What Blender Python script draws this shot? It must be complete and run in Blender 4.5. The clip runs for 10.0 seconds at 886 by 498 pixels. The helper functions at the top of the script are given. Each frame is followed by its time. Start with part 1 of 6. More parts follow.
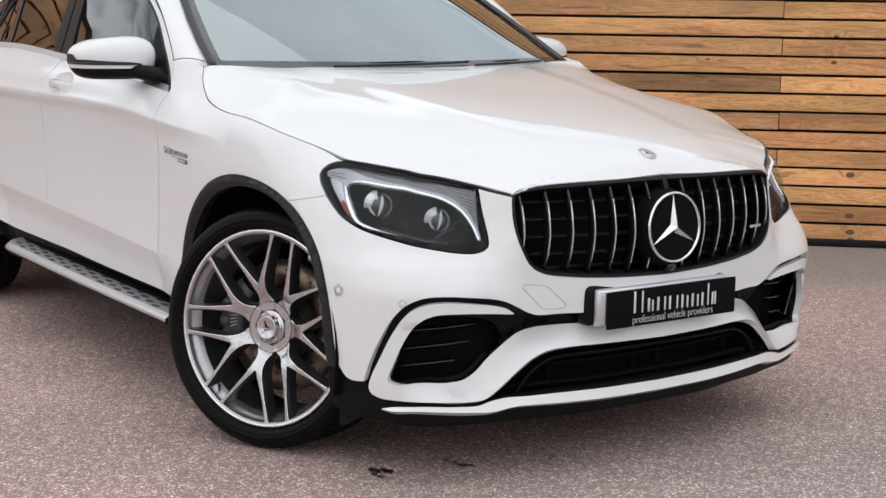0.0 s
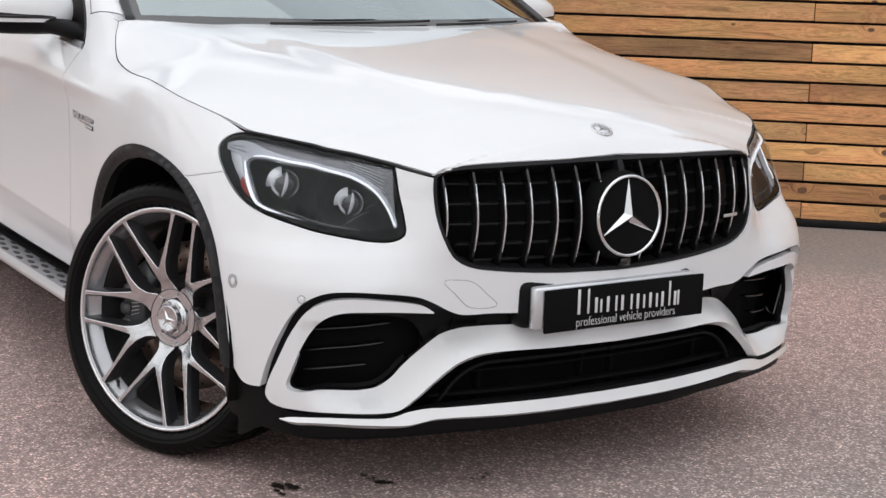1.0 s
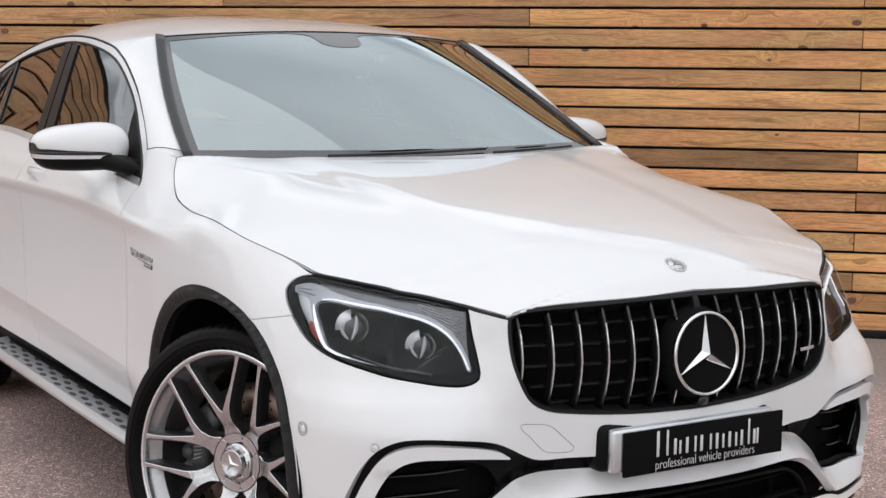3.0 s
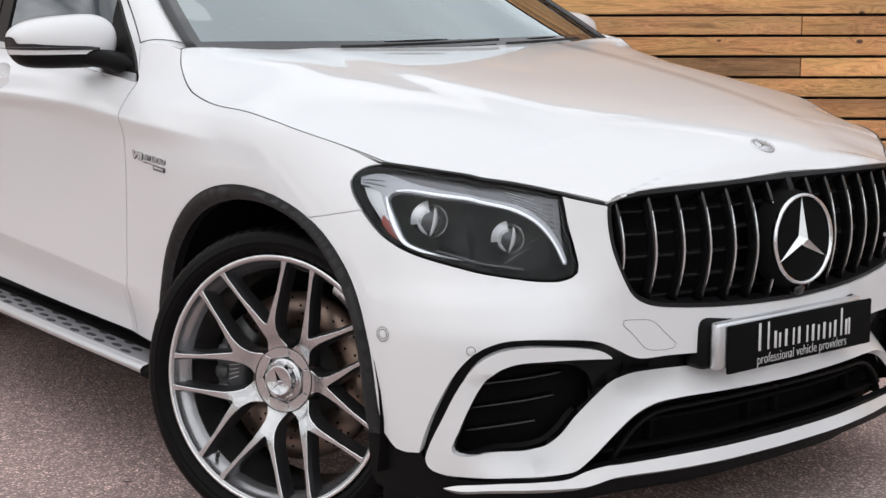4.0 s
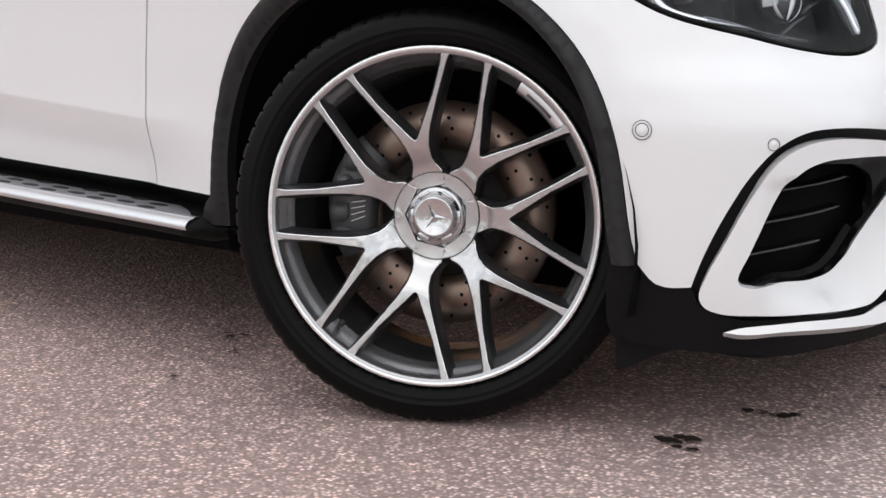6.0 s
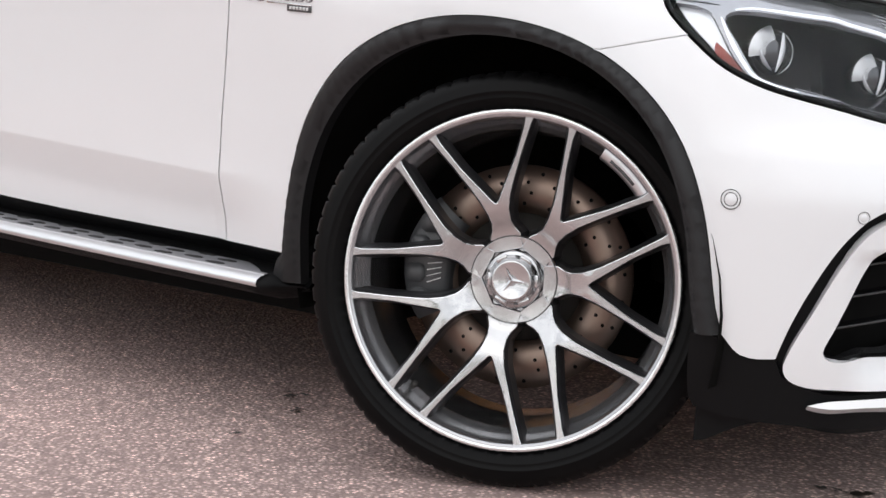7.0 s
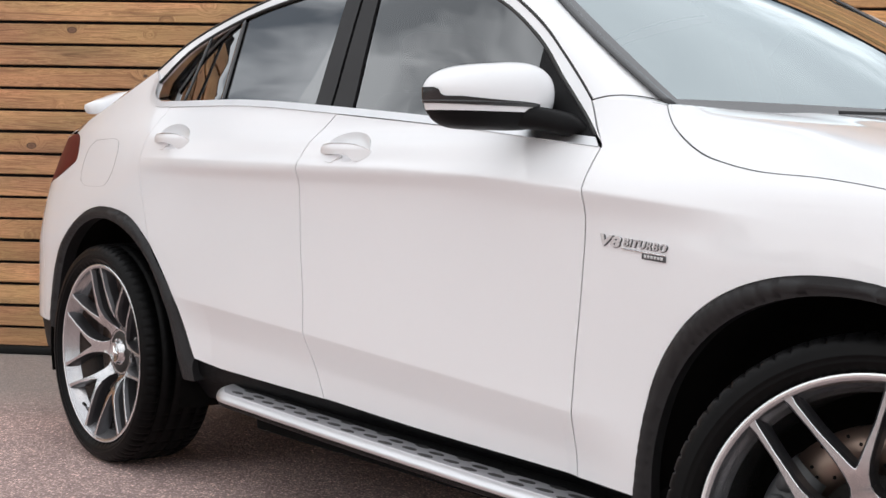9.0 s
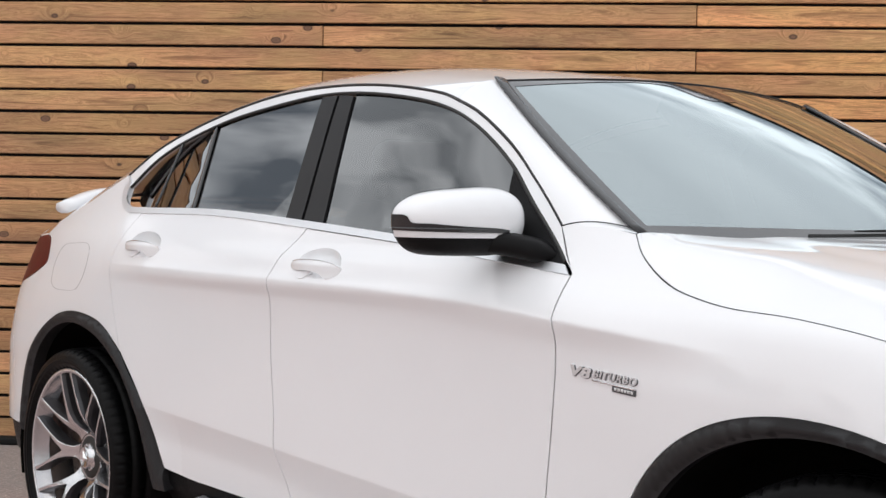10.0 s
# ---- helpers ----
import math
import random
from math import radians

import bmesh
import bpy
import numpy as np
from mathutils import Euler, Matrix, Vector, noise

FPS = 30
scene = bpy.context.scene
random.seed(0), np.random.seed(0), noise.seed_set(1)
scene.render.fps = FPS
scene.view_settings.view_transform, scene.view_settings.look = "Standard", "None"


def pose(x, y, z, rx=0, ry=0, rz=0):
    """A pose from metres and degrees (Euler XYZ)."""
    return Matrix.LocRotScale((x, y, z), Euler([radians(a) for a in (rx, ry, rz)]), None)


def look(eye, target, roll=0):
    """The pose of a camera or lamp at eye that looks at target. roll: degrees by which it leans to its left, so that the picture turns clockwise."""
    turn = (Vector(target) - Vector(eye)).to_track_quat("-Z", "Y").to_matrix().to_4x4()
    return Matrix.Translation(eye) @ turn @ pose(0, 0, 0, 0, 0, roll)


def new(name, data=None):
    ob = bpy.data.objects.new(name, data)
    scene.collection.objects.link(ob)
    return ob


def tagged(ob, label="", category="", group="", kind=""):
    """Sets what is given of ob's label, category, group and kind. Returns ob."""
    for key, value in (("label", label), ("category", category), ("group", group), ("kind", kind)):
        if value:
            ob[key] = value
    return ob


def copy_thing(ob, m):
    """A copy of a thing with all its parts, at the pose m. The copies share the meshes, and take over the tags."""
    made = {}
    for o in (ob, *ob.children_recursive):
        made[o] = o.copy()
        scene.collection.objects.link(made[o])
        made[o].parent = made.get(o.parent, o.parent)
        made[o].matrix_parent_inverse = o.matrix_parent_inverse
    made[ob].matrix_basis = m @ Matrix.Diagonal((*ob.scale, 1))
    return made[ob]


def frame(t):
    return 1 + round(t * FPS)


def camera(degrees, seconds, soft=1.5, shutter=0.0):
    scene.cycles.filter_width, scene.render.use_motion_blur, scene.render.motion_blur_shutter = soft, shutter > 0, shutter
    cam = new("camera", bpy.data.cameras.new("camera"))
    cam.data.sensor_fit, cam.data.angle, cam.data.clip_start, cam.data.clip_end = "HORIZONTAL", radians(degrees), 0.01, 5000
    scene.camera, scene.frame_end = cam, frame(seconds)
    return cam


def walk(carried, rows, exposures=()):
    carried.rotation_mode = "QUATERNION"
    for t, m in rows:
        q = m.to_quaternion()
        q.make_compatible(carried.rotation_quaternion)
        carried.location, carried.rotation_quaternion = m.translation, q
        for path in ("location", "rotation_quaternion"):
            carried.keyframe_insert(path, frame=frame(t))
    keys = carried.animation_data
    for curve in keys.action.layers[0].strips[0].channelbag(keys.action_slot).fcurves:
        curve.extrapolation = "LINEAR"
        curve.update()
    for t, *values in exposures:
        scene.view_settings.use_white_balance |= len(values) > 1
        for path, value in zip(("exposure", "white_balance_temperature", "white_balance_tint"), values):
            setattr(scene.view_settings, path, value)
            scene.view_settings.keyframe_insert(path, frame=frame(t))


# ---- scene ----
cam = camera(32.78, 10.0)
PATH = [
    (0, (4.006, -3.107, 1.357), (2.398, -1.962, 1.037), 0.79),
    (0.5, (3.819, -2.767, 1.335), (2.186, -1.665, 0.992), 1.21),
    (1, (3.750, -2.445, 1.332), (2.096, -1.382, 0.962), 1.61),
    (1.5, (3.715, -2.317, 1.342), (2.048, -1.280, 0.960), 2.08),
    (2, (3.709, -2.327, 1.395), (2.025, -1.305, 1.047), 1.71),
    (2.5, (3.679, -2.378, 1.434), (1.977, -1.366, 1.151), 1.04),
    (2.7, (3.668, -2.404, 1.437), (1.965, -1.388, 1.178), 0.78),
    (3.8, (3.133, -2.785, 1.303), (1.554, -1.591, 1.016), 0.07),
    (4, (2.989, -2.790, 1.255), (1.444, -1.561, 0.935), -0.22),
    (4.5, (2.615, -2.863, 1.215), (1.166, -1.542, 0.821), -0.96),
    (5, (2.194, -2.981, 1.112), (0.848, -1.567, 0.678), -1.38),
    (5.5, (1.861, -2.983, 0.984), (0.603, -1.491, 0.546), -1.44),
    (5.7, (1.763, -2.979, 0.907), (0.532, -1.460, 0.485), -1.15),
    (6.8, (1.560, -3.055, 0.814), (0.361, -1.486, 0.497), 1.32),
    (7, (1.566, -3.058, 0.825), (0.328, -1.516, 0.525), 1.66),
    (7.5, (1.532, -3.096, 0.884), (0.176, -1.650, 0.621), 2.09),
    (8, (1.536, -3.102, 0.950), (0.054, -1.778, 0.725), 2.08),
    (8.5, (1.546, -3.100, 0.991), (0.001, -1.843, 0.811), 1.58),
    (9, (1.557, -3.082, 1.039), (-0.014, -1.852, 0.909), 1.18),
    (9.5, (1.557, -3.068, 1.135), (-0.016, -1.837, 1.042), 0.74),
    (10, (1.549, -3.055, 1.189), (-0.009, -1.801, 1.134), 0.99),
]
EXPOSURES = [(0, 0.10), (2.5, 0.11), (4, 0.07), (5, 0.12), (5.5, 0.20), (7, 0.42), (7.5, 0.41), (8.5, 0.31), (9.5, 0.27), (10, 0.23)]
walk(cam, [(t, look(eye, target, roll)) for t, eye, target, roll in PATH], exposures=EXPOSURES)

# ---- light ----
world = bpy.data.worlds.new("overcast_sky")
scene.world = world
world.use_nodes = True
wn, wl = world.node_tree.nodes, world.node_tree.links
SUN_EL, SUN_AZ = radians(42), radians(-68)  # azimuth from +x towards +y
sky = wn.new("ShaderNodeTexSky")
sky.sky_type = "NISHITA"
sky.sun_disc = False
sky.sun_elevation, sky.sun_rotation = SUN_EL, radians(90) - SUN_AZ
sky.air_density, sky.dust_density = 1.2, 2.0
tc = wn.new("ShaderNodeTexCoord")
cloud = wn.new("ShaderNodeTexNoise")
cloud.inputs["Scale"].default_value, cloud.inputs["Detail"].default_value, cloud.inputs["Roughness"].default_value = 1.5, 4, 0.5
stretch = wn.new("ShaderNodeMapping")
stretch.inputs["Scale"].default_value = (1, 1, 3.2)
wl.new(tc.outputs["Generated"], stretch.inputs["Vector"])
wl.new(stretch.outputs["Vector"], cloud.inputs["Vector"])
tone = wn.new("ShaderNodeValToRGB")
tone.color_ramp.elements[0].position, tone.color_ramp.elements[0].color = 0.30, (3.0, 3.25, 3.6, 1)
tone.color_ramp.elements[1].position, tone.color_ramp.elements[1].color = 0.70, (12.6, 12.7, 13.0, 1)
# broad veils overhead, smaller ragged clouds lower down
ragged, height, layers = wn.new("ShaderNodeTexNoise"), wn.new("ShaderNodeMapRange"), wn.new("ShaderNodeMix")
ragged.inputs["Scale"].default_value, ragged.inputs["Detail"].default_value, ragged.inputs["Roughness"].default_value = 6.0, 6, 0.5
wl.new(stretch.outputs["Vector"], ragged.inputs["Vector"])
# an overcast sky is about three times as bright overhead as at the horizon
axes, rise, dome = wn.new("ShaderNodeSeparateXYZ"), wn.new("ShaderNodeMapRange"), wn.new("ShaderNodeMix")
wl.new(tc.outputs["Generated"], axes.inputs[0])
wl.new(axes.outputs["Z"], rise.inputs["Value"])
wl.new(axes.outputs["Z"], height.inputs["Value"])
height.inputs["From Min"].default_value, height.inputs["From Max"].default_value = 0.42, 0.58
wl.new(height.outputs[0], layers.inputs[0])
sharpen = wn.new("ShaderNodeMath")
sharpen.operation = "MULTIPLY_ADD"
sharpen.inputs[1].default_value, sharpen.inputs[2].default_value = 2.6, -0.82
wl.new(ragged.outputs["Fac"], sharpen.inputs[0])
wl.new(sharpen.outputs[0], layers.inputs[2])
soften = wn.new("ShaderNodeMath")
soften.operation = "MULTIPLY_ADD"
soften.inputs[1].default_value, soften.inputs[2].default_value = 0.25, 0.375
wl.new(cloud.outputs["Fac"], soften.inputs[0])
wl.new(soften.outputs[0], layers.inputs[3])
wl.new(layers.outputs[0], tone.inputs["Fac"])
rise.inputs["To Min"].default_value, rise.inputs["To Max"].default_value = 0.72, 1.14
dome.data_type, dome.blend_type = "RGBA", "MULTIPLY"
dome.inputs[0].default_value = 1.0
wl.new(tone.outputs["Color"], dome.inputs[6])
wl.new(rise.outputs[0], dome.inputs[7])
mixsky = wn.new("ShaderNodeMix")
mixsky.data_type = "RGBA"
mixsky.inputs[0].default_value = 0.88
wl.new(sky.outputs["Color"], mixsky.inputs[6])
wl.new(dome.outputs[2], mixsky.inputs[7])
bg = wn["Background"]
bg.inputs["Strength"].default_value = 0.114
wl.new(mixsky.outputs[2], bg.inputs["Color"])
sun = new("sun", bpy.data.lights.new("sun", "SUN"))
sun.data.energy, sun.data.angle, sun.data.color = 0.92, radians(145), (1.0, 0.97, 0.93)
sun.matrix_world = look((10 * math.cos(SUN_EL) * math.cos(SUN_AZ), 10 * math.cos(SUN_EL) * math.sin(SUN_AZ), 10 * math.sin(SUN_EL)), (0, 0, 0))


# ---- materials ----
def material(name, color, rough=0.5, metal=0.0, coat=0.0, spec=0.5):
    m = bpy.data.materials.new(name)
    m.use_nodes = True
    b = m.node_tree.nodes["Principled BSDF"]
    b.inputs["Base Color"].default_value = (*color, 1)
    b.inputs["Roughness"].default_value = rough
    b.inputs["Metallic"].default_value = metal
    b.inputs["Coat Weight"].default_value = coat
    b.inputs["Coat Roughness"].default_value = 0.055
    b.inputs["Specular IOR Level"].default_value = spec
    return m


def node(m, kind, **values):
    n = m.node_tree.nodes.new("ShaderNode" + kind)
    for k, v in values.items():
        n.inputs[k.replace("_", " ")].default_value = v
    return n


def wire(m, a, b):
    m.node_tree.links.new(a, b)


def bsdf(m):
    return m.node_tree.nodes["Principled BSDF"]


def coords(m, scale=(1, 1, 1), kind="Object"):
    t, p = node(m, "TexCoord"), node(m, "Mapping")
    p.inputs["Scale"].default_value = scale
    wire(m, t.outputs[kind], p.inputs["Vector"])
    return p.outputs["Vector"]


def ramp(m, fac, stops):
    r = node(m, "ValToRGB")
    while len(r.color_ramp.elements) < len(stops):
        r.color_ramp.elements.new(0.5)
    for e, (p, c) in zip(r.color_ramp.elements, stops):
        e.position, e.color = p, (*c, 1) if len(c) == 3 else c
    wire(m, fac, r.inputs["Fac"])
    return r.outputs["Color"]


def noise_tex(m, vec, scale, detail=4, rough=0.55):
    n = node(m, "TexNoise", Scale=scale, Detail=detail, Roughness=rough)
    wire(m, vec, n.inputs["Vector"])
    return n.outputs["Fac"]


def mix(m, fac, a, b, blend="MIX"):
    n = node(m, "Mix")
    n.data_type, n.blend_type = "RGBA", blend
    for s, v in ((n.inputs[0], fac), (n.inputs[6], a), (n.inputs[7], b)):
        if isinstance(v, (int, float)):
            s.default_value = v
        elif isinstance(v, tuple):
            s.default_value = (*v, 1)
        else:
            wire(m, v, s)
    return n.outputs[2]


def bump(m, height, strength, distance):
    b = node(m, "Bump", Strength=strength, Distance=distance)
    wire(m, height, b.inputs["Height"])
    wire(m, b.outputs["Normal"], bsdf(m).inputs["Normal"])


def mottled(name, a, b, scale, rough, metal=0.0, coat=0.0, grain=0.0, grain_scale=900, spec=0.5):
    """A surface whose colour drifts between a and b, with a fine grain."""
    m = material(name, a, rough, metal, coat, spec)
    v = coords(m)
    wire(m, mix(m, noise_tex(m, v, scale), a, b), bsdf(m).inputs["Base Color"])
    if grain:
        bump(m, noise_tex(m, v, grain_scale, 2), grain, 0.002)
    return m


WHITE = mottled("pearl_white_paint", (0.793, 0.800, 0.818), (0.818, 0.825, 0.842), 3, 0.45, coat=1.0)
PLASTIC = mottled("textured_black_plastic", (0.0045, 0.0045, 0.005), (0.0075, 0.0075, 0.008), 6, 0.42, grain=0.25, spec=0.11)
TRIM = mottled("grained_grey_black_trim", (0.013, 0.013, 0.014), (0.020, 0.020, 0.0215), 7, 0.50, grain=0.3, grain_scale=700, spec=0.30)
GLOSS = mottled("gloss_black_plastic", (0.006, 0.006, 0.007), (0.010, 0.010, 0.011), 8, 0.12, coat=0.4)
DARK = mottled("matt_black_void", (0.003, 0.003, 0.003), (0.006, 0.006, 0.006), 5, 0.8, spec=0.10)
LINER = mottled("wheel_arch_liner_felt", (0.004, 0.004, 0.004), (0.008, 0.0075, 0.007), 30, 0.95, grain=0.5, grain_scale=300, spec=0.05)
CHROME = mottled("chrome", (0.88, 0.89, 0.90), (0.80, 0.81, 0.82), 4, 0.08, metal=1.0)
SATIN = mottled("satin_aluminium", (0.78, 0.79, 0.81), (0.68, 0.69, 0.71), 5, 0.36, metal=1.0, grain=0.05)
SILVER_LIP = mottled("satin_silver_trim", (0.80, 0.80, 0.81), (0.74, 0.74, 0.75), 7, 0.28, metal=0.15, coat=0.5)
RUBBER = mottled("tyre_rubber", (0.0025, 0.0025, 0.003), (0.0045, 0.0044, 0.0043), 14, 0.42, grain=0.12, grain_scale=500, spec=0.10)
SEAL = mottled("rubber_seal", (0.010, 0.010, 0.010), (0.016, 0.016, 0.016), 9, 0.55)
RIM_PAINT = mottled("grey_wheel_paint", (0.062, 0.062, 0.067), (0.090, 0.090, 0.096), 9, 0.28, metal=0.7)
BARREL = mottled("grey_wheel_barrel", (0.40, 0.40, 0.415), (0.48, 0.48, 0.495), 12, 0.24, metal=0.9)
RIM_FACE = mottled("machined_wheel_face", (0.62, 0.62, 0.63), (0.52, 0.52, 0.53), 24, 0.16, metal=1.0)
RIM_EDGE = mottled("bright_wheel_chamfer", (0.88, 0.89, 0.90), (0.80, 0.81, 0.82), 24, 0.22, metal=0.9)
BADGE = mottled("badge_chrome", (0.74, 0.74, 0.75), (0.62, 0.62, 0.63), 40, 0.25, metal=0.35, coat=0.3)
DISC = mottled("brake_disc_steel", (0.30, 0.225, 0.185), (0.19, 0.135, 0.11), 14, 0.36, metal=0.95)
CAP_METAL = mottled("polished_cap_metal", (0.66, 0.66, 0.67), (0.58, 0.58, 0.59), 30, 0.16, metal=1.0)
CALIPER = mottled("grey_caliper_paint", (0.05, 0.052, 0.055), (0.08, 0.082, 0.086), 10, 0.35)
IRON = mottled("dark_iron", (0.03, 0.03, 0.03), (0.06, 0.055, 0.05), 20, 0.6, metal=0.6)
LAMP_WHITE = mottled("daytime_light_guide", (0.86, 0.87, 0.90), (0.78, 0.80, 0.84), 9, 0.18, coat=0.6)
bsdf(LAMP_WHITE).inputs["Emission Color"].default_value = (0.93, 0.96, 1.0, 1)
bsdf(LAMP_WHITE).inputs["Emission Strength"].default_value = 0.55
LAMP_GREY = mottled("headlamp_bezel_grey", (0.16, 0.162, 0.175), (0.24, 0.242, 0.255), 6, 0.26, metal=0.6)
GUIDE_SILVER = mottled("silvered_light_guide", (0.52, 0.53, 0.57), (0.38, 0.39, 0.43), 16, 0.16, metal=0.35, coat=0.6)
AMBER = mottled("side_reflector_red", (0.36, 0.05, 0.045), (0.46, 0.11, 0.08), 30, 0.25)
TAIL_RED = mottled("tail_lamp_red", (0.13, 0.004, 0.006), (0.035, 0.002, 0.003), 22, 0.4, coat=0.0, spec=0.15)
LETTER = mottled("plate_lettering", (0.72, 0.72, 0.72), (0.64, 0.64, 0.65), 30, 0.5)
CABIN = mottled("cabin_trim", (0.020, 0.020, 0.022), (0.034, 0.033, 0.034), 12, 0.6, grain=0.2, grain_scale=250)
LEATHER = mottled("seat_leather", (0.035, 0.033, 0.033), (0.05, 0.048, 0.047), 9, 0.45, grain=0.3, grain_scale=200)
SCREEN_FRIT = mottled("black_glass_edge", (0.016, 0.017, 0.019), (0.024, 0.025, 0.027), 5, 0.06, coat=1.0)
MOULDING = mottled("satin_black_moulding", (0.012, 0.012, 0.013), (0.018, 0.018, 0.019), 8, 0.22, spec=0.45)
PILLAR = mottled("dark_pillar_plastic", (0.010, 0.010, 0.011), (0.016, 0.016, 0.017), 8, 0.34, spec=0.2)


# the wheel faces are turned on a lathe: their gloss spreads across the fine rings
turned = node(RIM_FACE, "Tangent")
turned.direction_type, turned.uv_map = "UV_MAP", "turned"
wire(RIM_FACE, turned.outputs[0], bsdf(RIM_FACE).inputs["Tangent"])
bsdf(RIM_FACE).inputs["Anisotropic"].default_value = 0.80
bsdf(RIM_FACE).inputs["Anisotropic Rotation"].default_value = 0.25
TREAD = mottled("ribbed_step_plate", (0.34, 0.34, 0.36), (0.28, 0.28, 0.30), 9, 0.42, metal=0.35, grain=0.1, grain_scale=200)


def thin_glass(name, tint, base, gain=1.5, sheen=(0.95, 0.98, 1.0), rough=0.01):
    """A pane with one skin: a clear tint under a mirror gloss."""
    m = material(name, (1, 1, 1))
    n = m.node_tree.nodes
    clear, gloss, blend = node(m, "BsdfTransparent"), node(m, "BsdfGlossy", Roughness=rough), node(m, "MixShader")
    clear.inputs["Color"].default_value = (*tint, 1)
    gloss.inputs["Color"].default_value = (*sheen, 1)
    fres, scale = node(m, "Fresnel", IOR=1.55), node(m, "Math")
    scale.operation = "MULTIPLY_ADD"
    scale.inputs[1].default_value, scale.inputs[2].default_value = gain, base
    wire(m, fres.outputs[0], scale.inputs[0])
    wire(m, scale.outputs[0], blend.inputs[0])
    wire(m, clear.outputs[0], blend.inputs[1])
    wire(m, gloss.outputs[0], blend.inputs[2])
    wire(m, blend.outputs[0], n["Material Output"].inputs["Surface"])
    return m


SCREEN_GLASS = thin_glass("windscreen_glass", (0.26, 0.31, 0.31), 0.31, sheen=(0.88, 0.98, 1.0))
SIDE_GLASS = thin_glass("side_window_glass", (0.032, 0.042, 0.043), 0.06)
PRIVACY_GLASS = thin_glass("privacy_glass", (0.025, 0.025, 0.03), 0.09)
LAMP_GLASS = thin_glass("headlamp_cover", (0.96, 0.97, 0.98), 0.0, 0.45, rough=0.05)

ASPHALT = material("asphalt", (0.06, 0.06, 0.06), 0.75)
av = coords(ASPHALT)
chips = node(ASPHALT, "TexVoronoi", Scale=115)
wire(ASPHALT, av, chips.inputs["Vector"])
bits = ramp(ASPHALT, chips.outputs["Color"], [(0.15, (0.20, 0.165, 0.158)), (0.50, (0.385, 0.320, 0.306)), (0.72, (0.55, 0.462, 0.440)), (0.95, (0.78, 0.675, 0.645))])
tar = ramp(ASPHALT, chips.outputs["Distance"], [(0.25, (0, 0, 0)), (0.62, (1, 1, 1))])
stones = mix(ASPHALT, tar, bits, (0.20, 0.162, 0.155))
patch = ramp(ASPHALT, noise_tex(ASPHALT, av, 1.3, 5), [(0.34, (1.48, 1.43, 1.41)), (0.66, (1.87, 1.78, 1.74))])
fleck = ramp(ASPHALT, noise_tex(ASPHALT, av, 28, 3), [(0.35, (0.80, 0.80, 0.80)), (0.7, (1.12, 1.12, 1.12))])
tarred = mix(ASPHALT, 1.0, mix(ASPHALT, 1.0, stones, patch, "MULTIPLY"), fleck, "MULTIPLY")
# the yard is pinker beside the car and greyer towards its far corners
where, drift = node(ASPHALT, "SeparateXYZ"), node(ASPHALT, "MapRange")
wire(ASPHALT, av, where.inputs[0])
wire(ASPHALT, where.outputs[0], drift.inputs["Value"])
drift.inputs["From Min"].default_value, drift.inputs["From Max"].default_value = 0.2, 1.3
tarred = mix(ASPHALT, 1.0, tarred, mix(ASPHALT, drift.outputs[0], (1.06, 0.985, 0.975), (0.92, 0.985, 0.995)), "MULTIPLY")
# a darker, smoother and greyer strip runs along the foot of the wall
reach, strip, wavy = node(ASPHALT, "VectorMath"), node(ASPHALT, "MapRange"), node(ASPHALT, "Math")
reach.operation, wavy.operation = "DOT_PRODUCT", "MULTIPLY_ADD"
wire(ASPHALT, av, reach.inputs[0])
reach.inputs[1].default_value = (-math.sin(radians(46.25)), math.cos(radians(46.25)), 0)
wavy.inputs[1].default_value = 0.5
wire(ASPHALT, noise_tex(ASPHALT, av, 2.2, 4), wavy.inputs[0])
wire(ASPHALT, reach.outputs["Value"], wavy.inputs[2])
wire(ASPHALT, wavy.outputs[0], strip.inputs["Value"])
strip.inputs["From Min"].default_value, strip.inputs["From Max"].default_value, strip.inputs["To Max"].default_value = 2.35, 3.1, 0.80
speck = ramp(ASPHALT, noise_tex(ASPHALT, av, 55, 3), [(0.40, (0.215, 0.200, 0.188)), (0.64, (0.300, 0.278, 0.262)), (0.72, (0.52, 0.49, 0.46))])
tarred = mix(ASPHALT, strip.outputs[0], tarred, speck)
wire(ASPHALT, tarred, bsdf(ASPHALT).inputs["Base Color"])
bump(ASPHALT, chips.outputs["Distance"], 0.8, 0.004)

STAIN = mottled("wet_leaf_stain", (0.012, 0.010, 0.009), (0.035, 0.028, 0.022), 60, 0.45)

WOOD = material("larch_plank", (0.4, 0.25, 0.12), 0.62)
info = node(WOOD, "ObjectInfo")
shift = node(WOOD, "VectorMath")
shift.operation = "MULTIPLY_ADD"
rnd = node(WOOD, "CombineXYZ")
for k in range(3):
    wire(WOOD, info.outputs["Random"], rnd.inputs[k])
shift.inputs[1].default_value = (61, 23, 37)
wire(WOOD, rnd.outputs[0], shift.inputs[0])
wire(WOOD, node(WOOD, "TexCoord").outputs["Object"], shift.inputs[2])
wv = shift.outputs[0]


def stretched(scale):
    p = node(WOOD, "Mapping")
    p.inputs["Scale"].default_value = scale
    wire(WOOD, wv, p.inputs["Vector"])
    return p.outputs["Vector"]


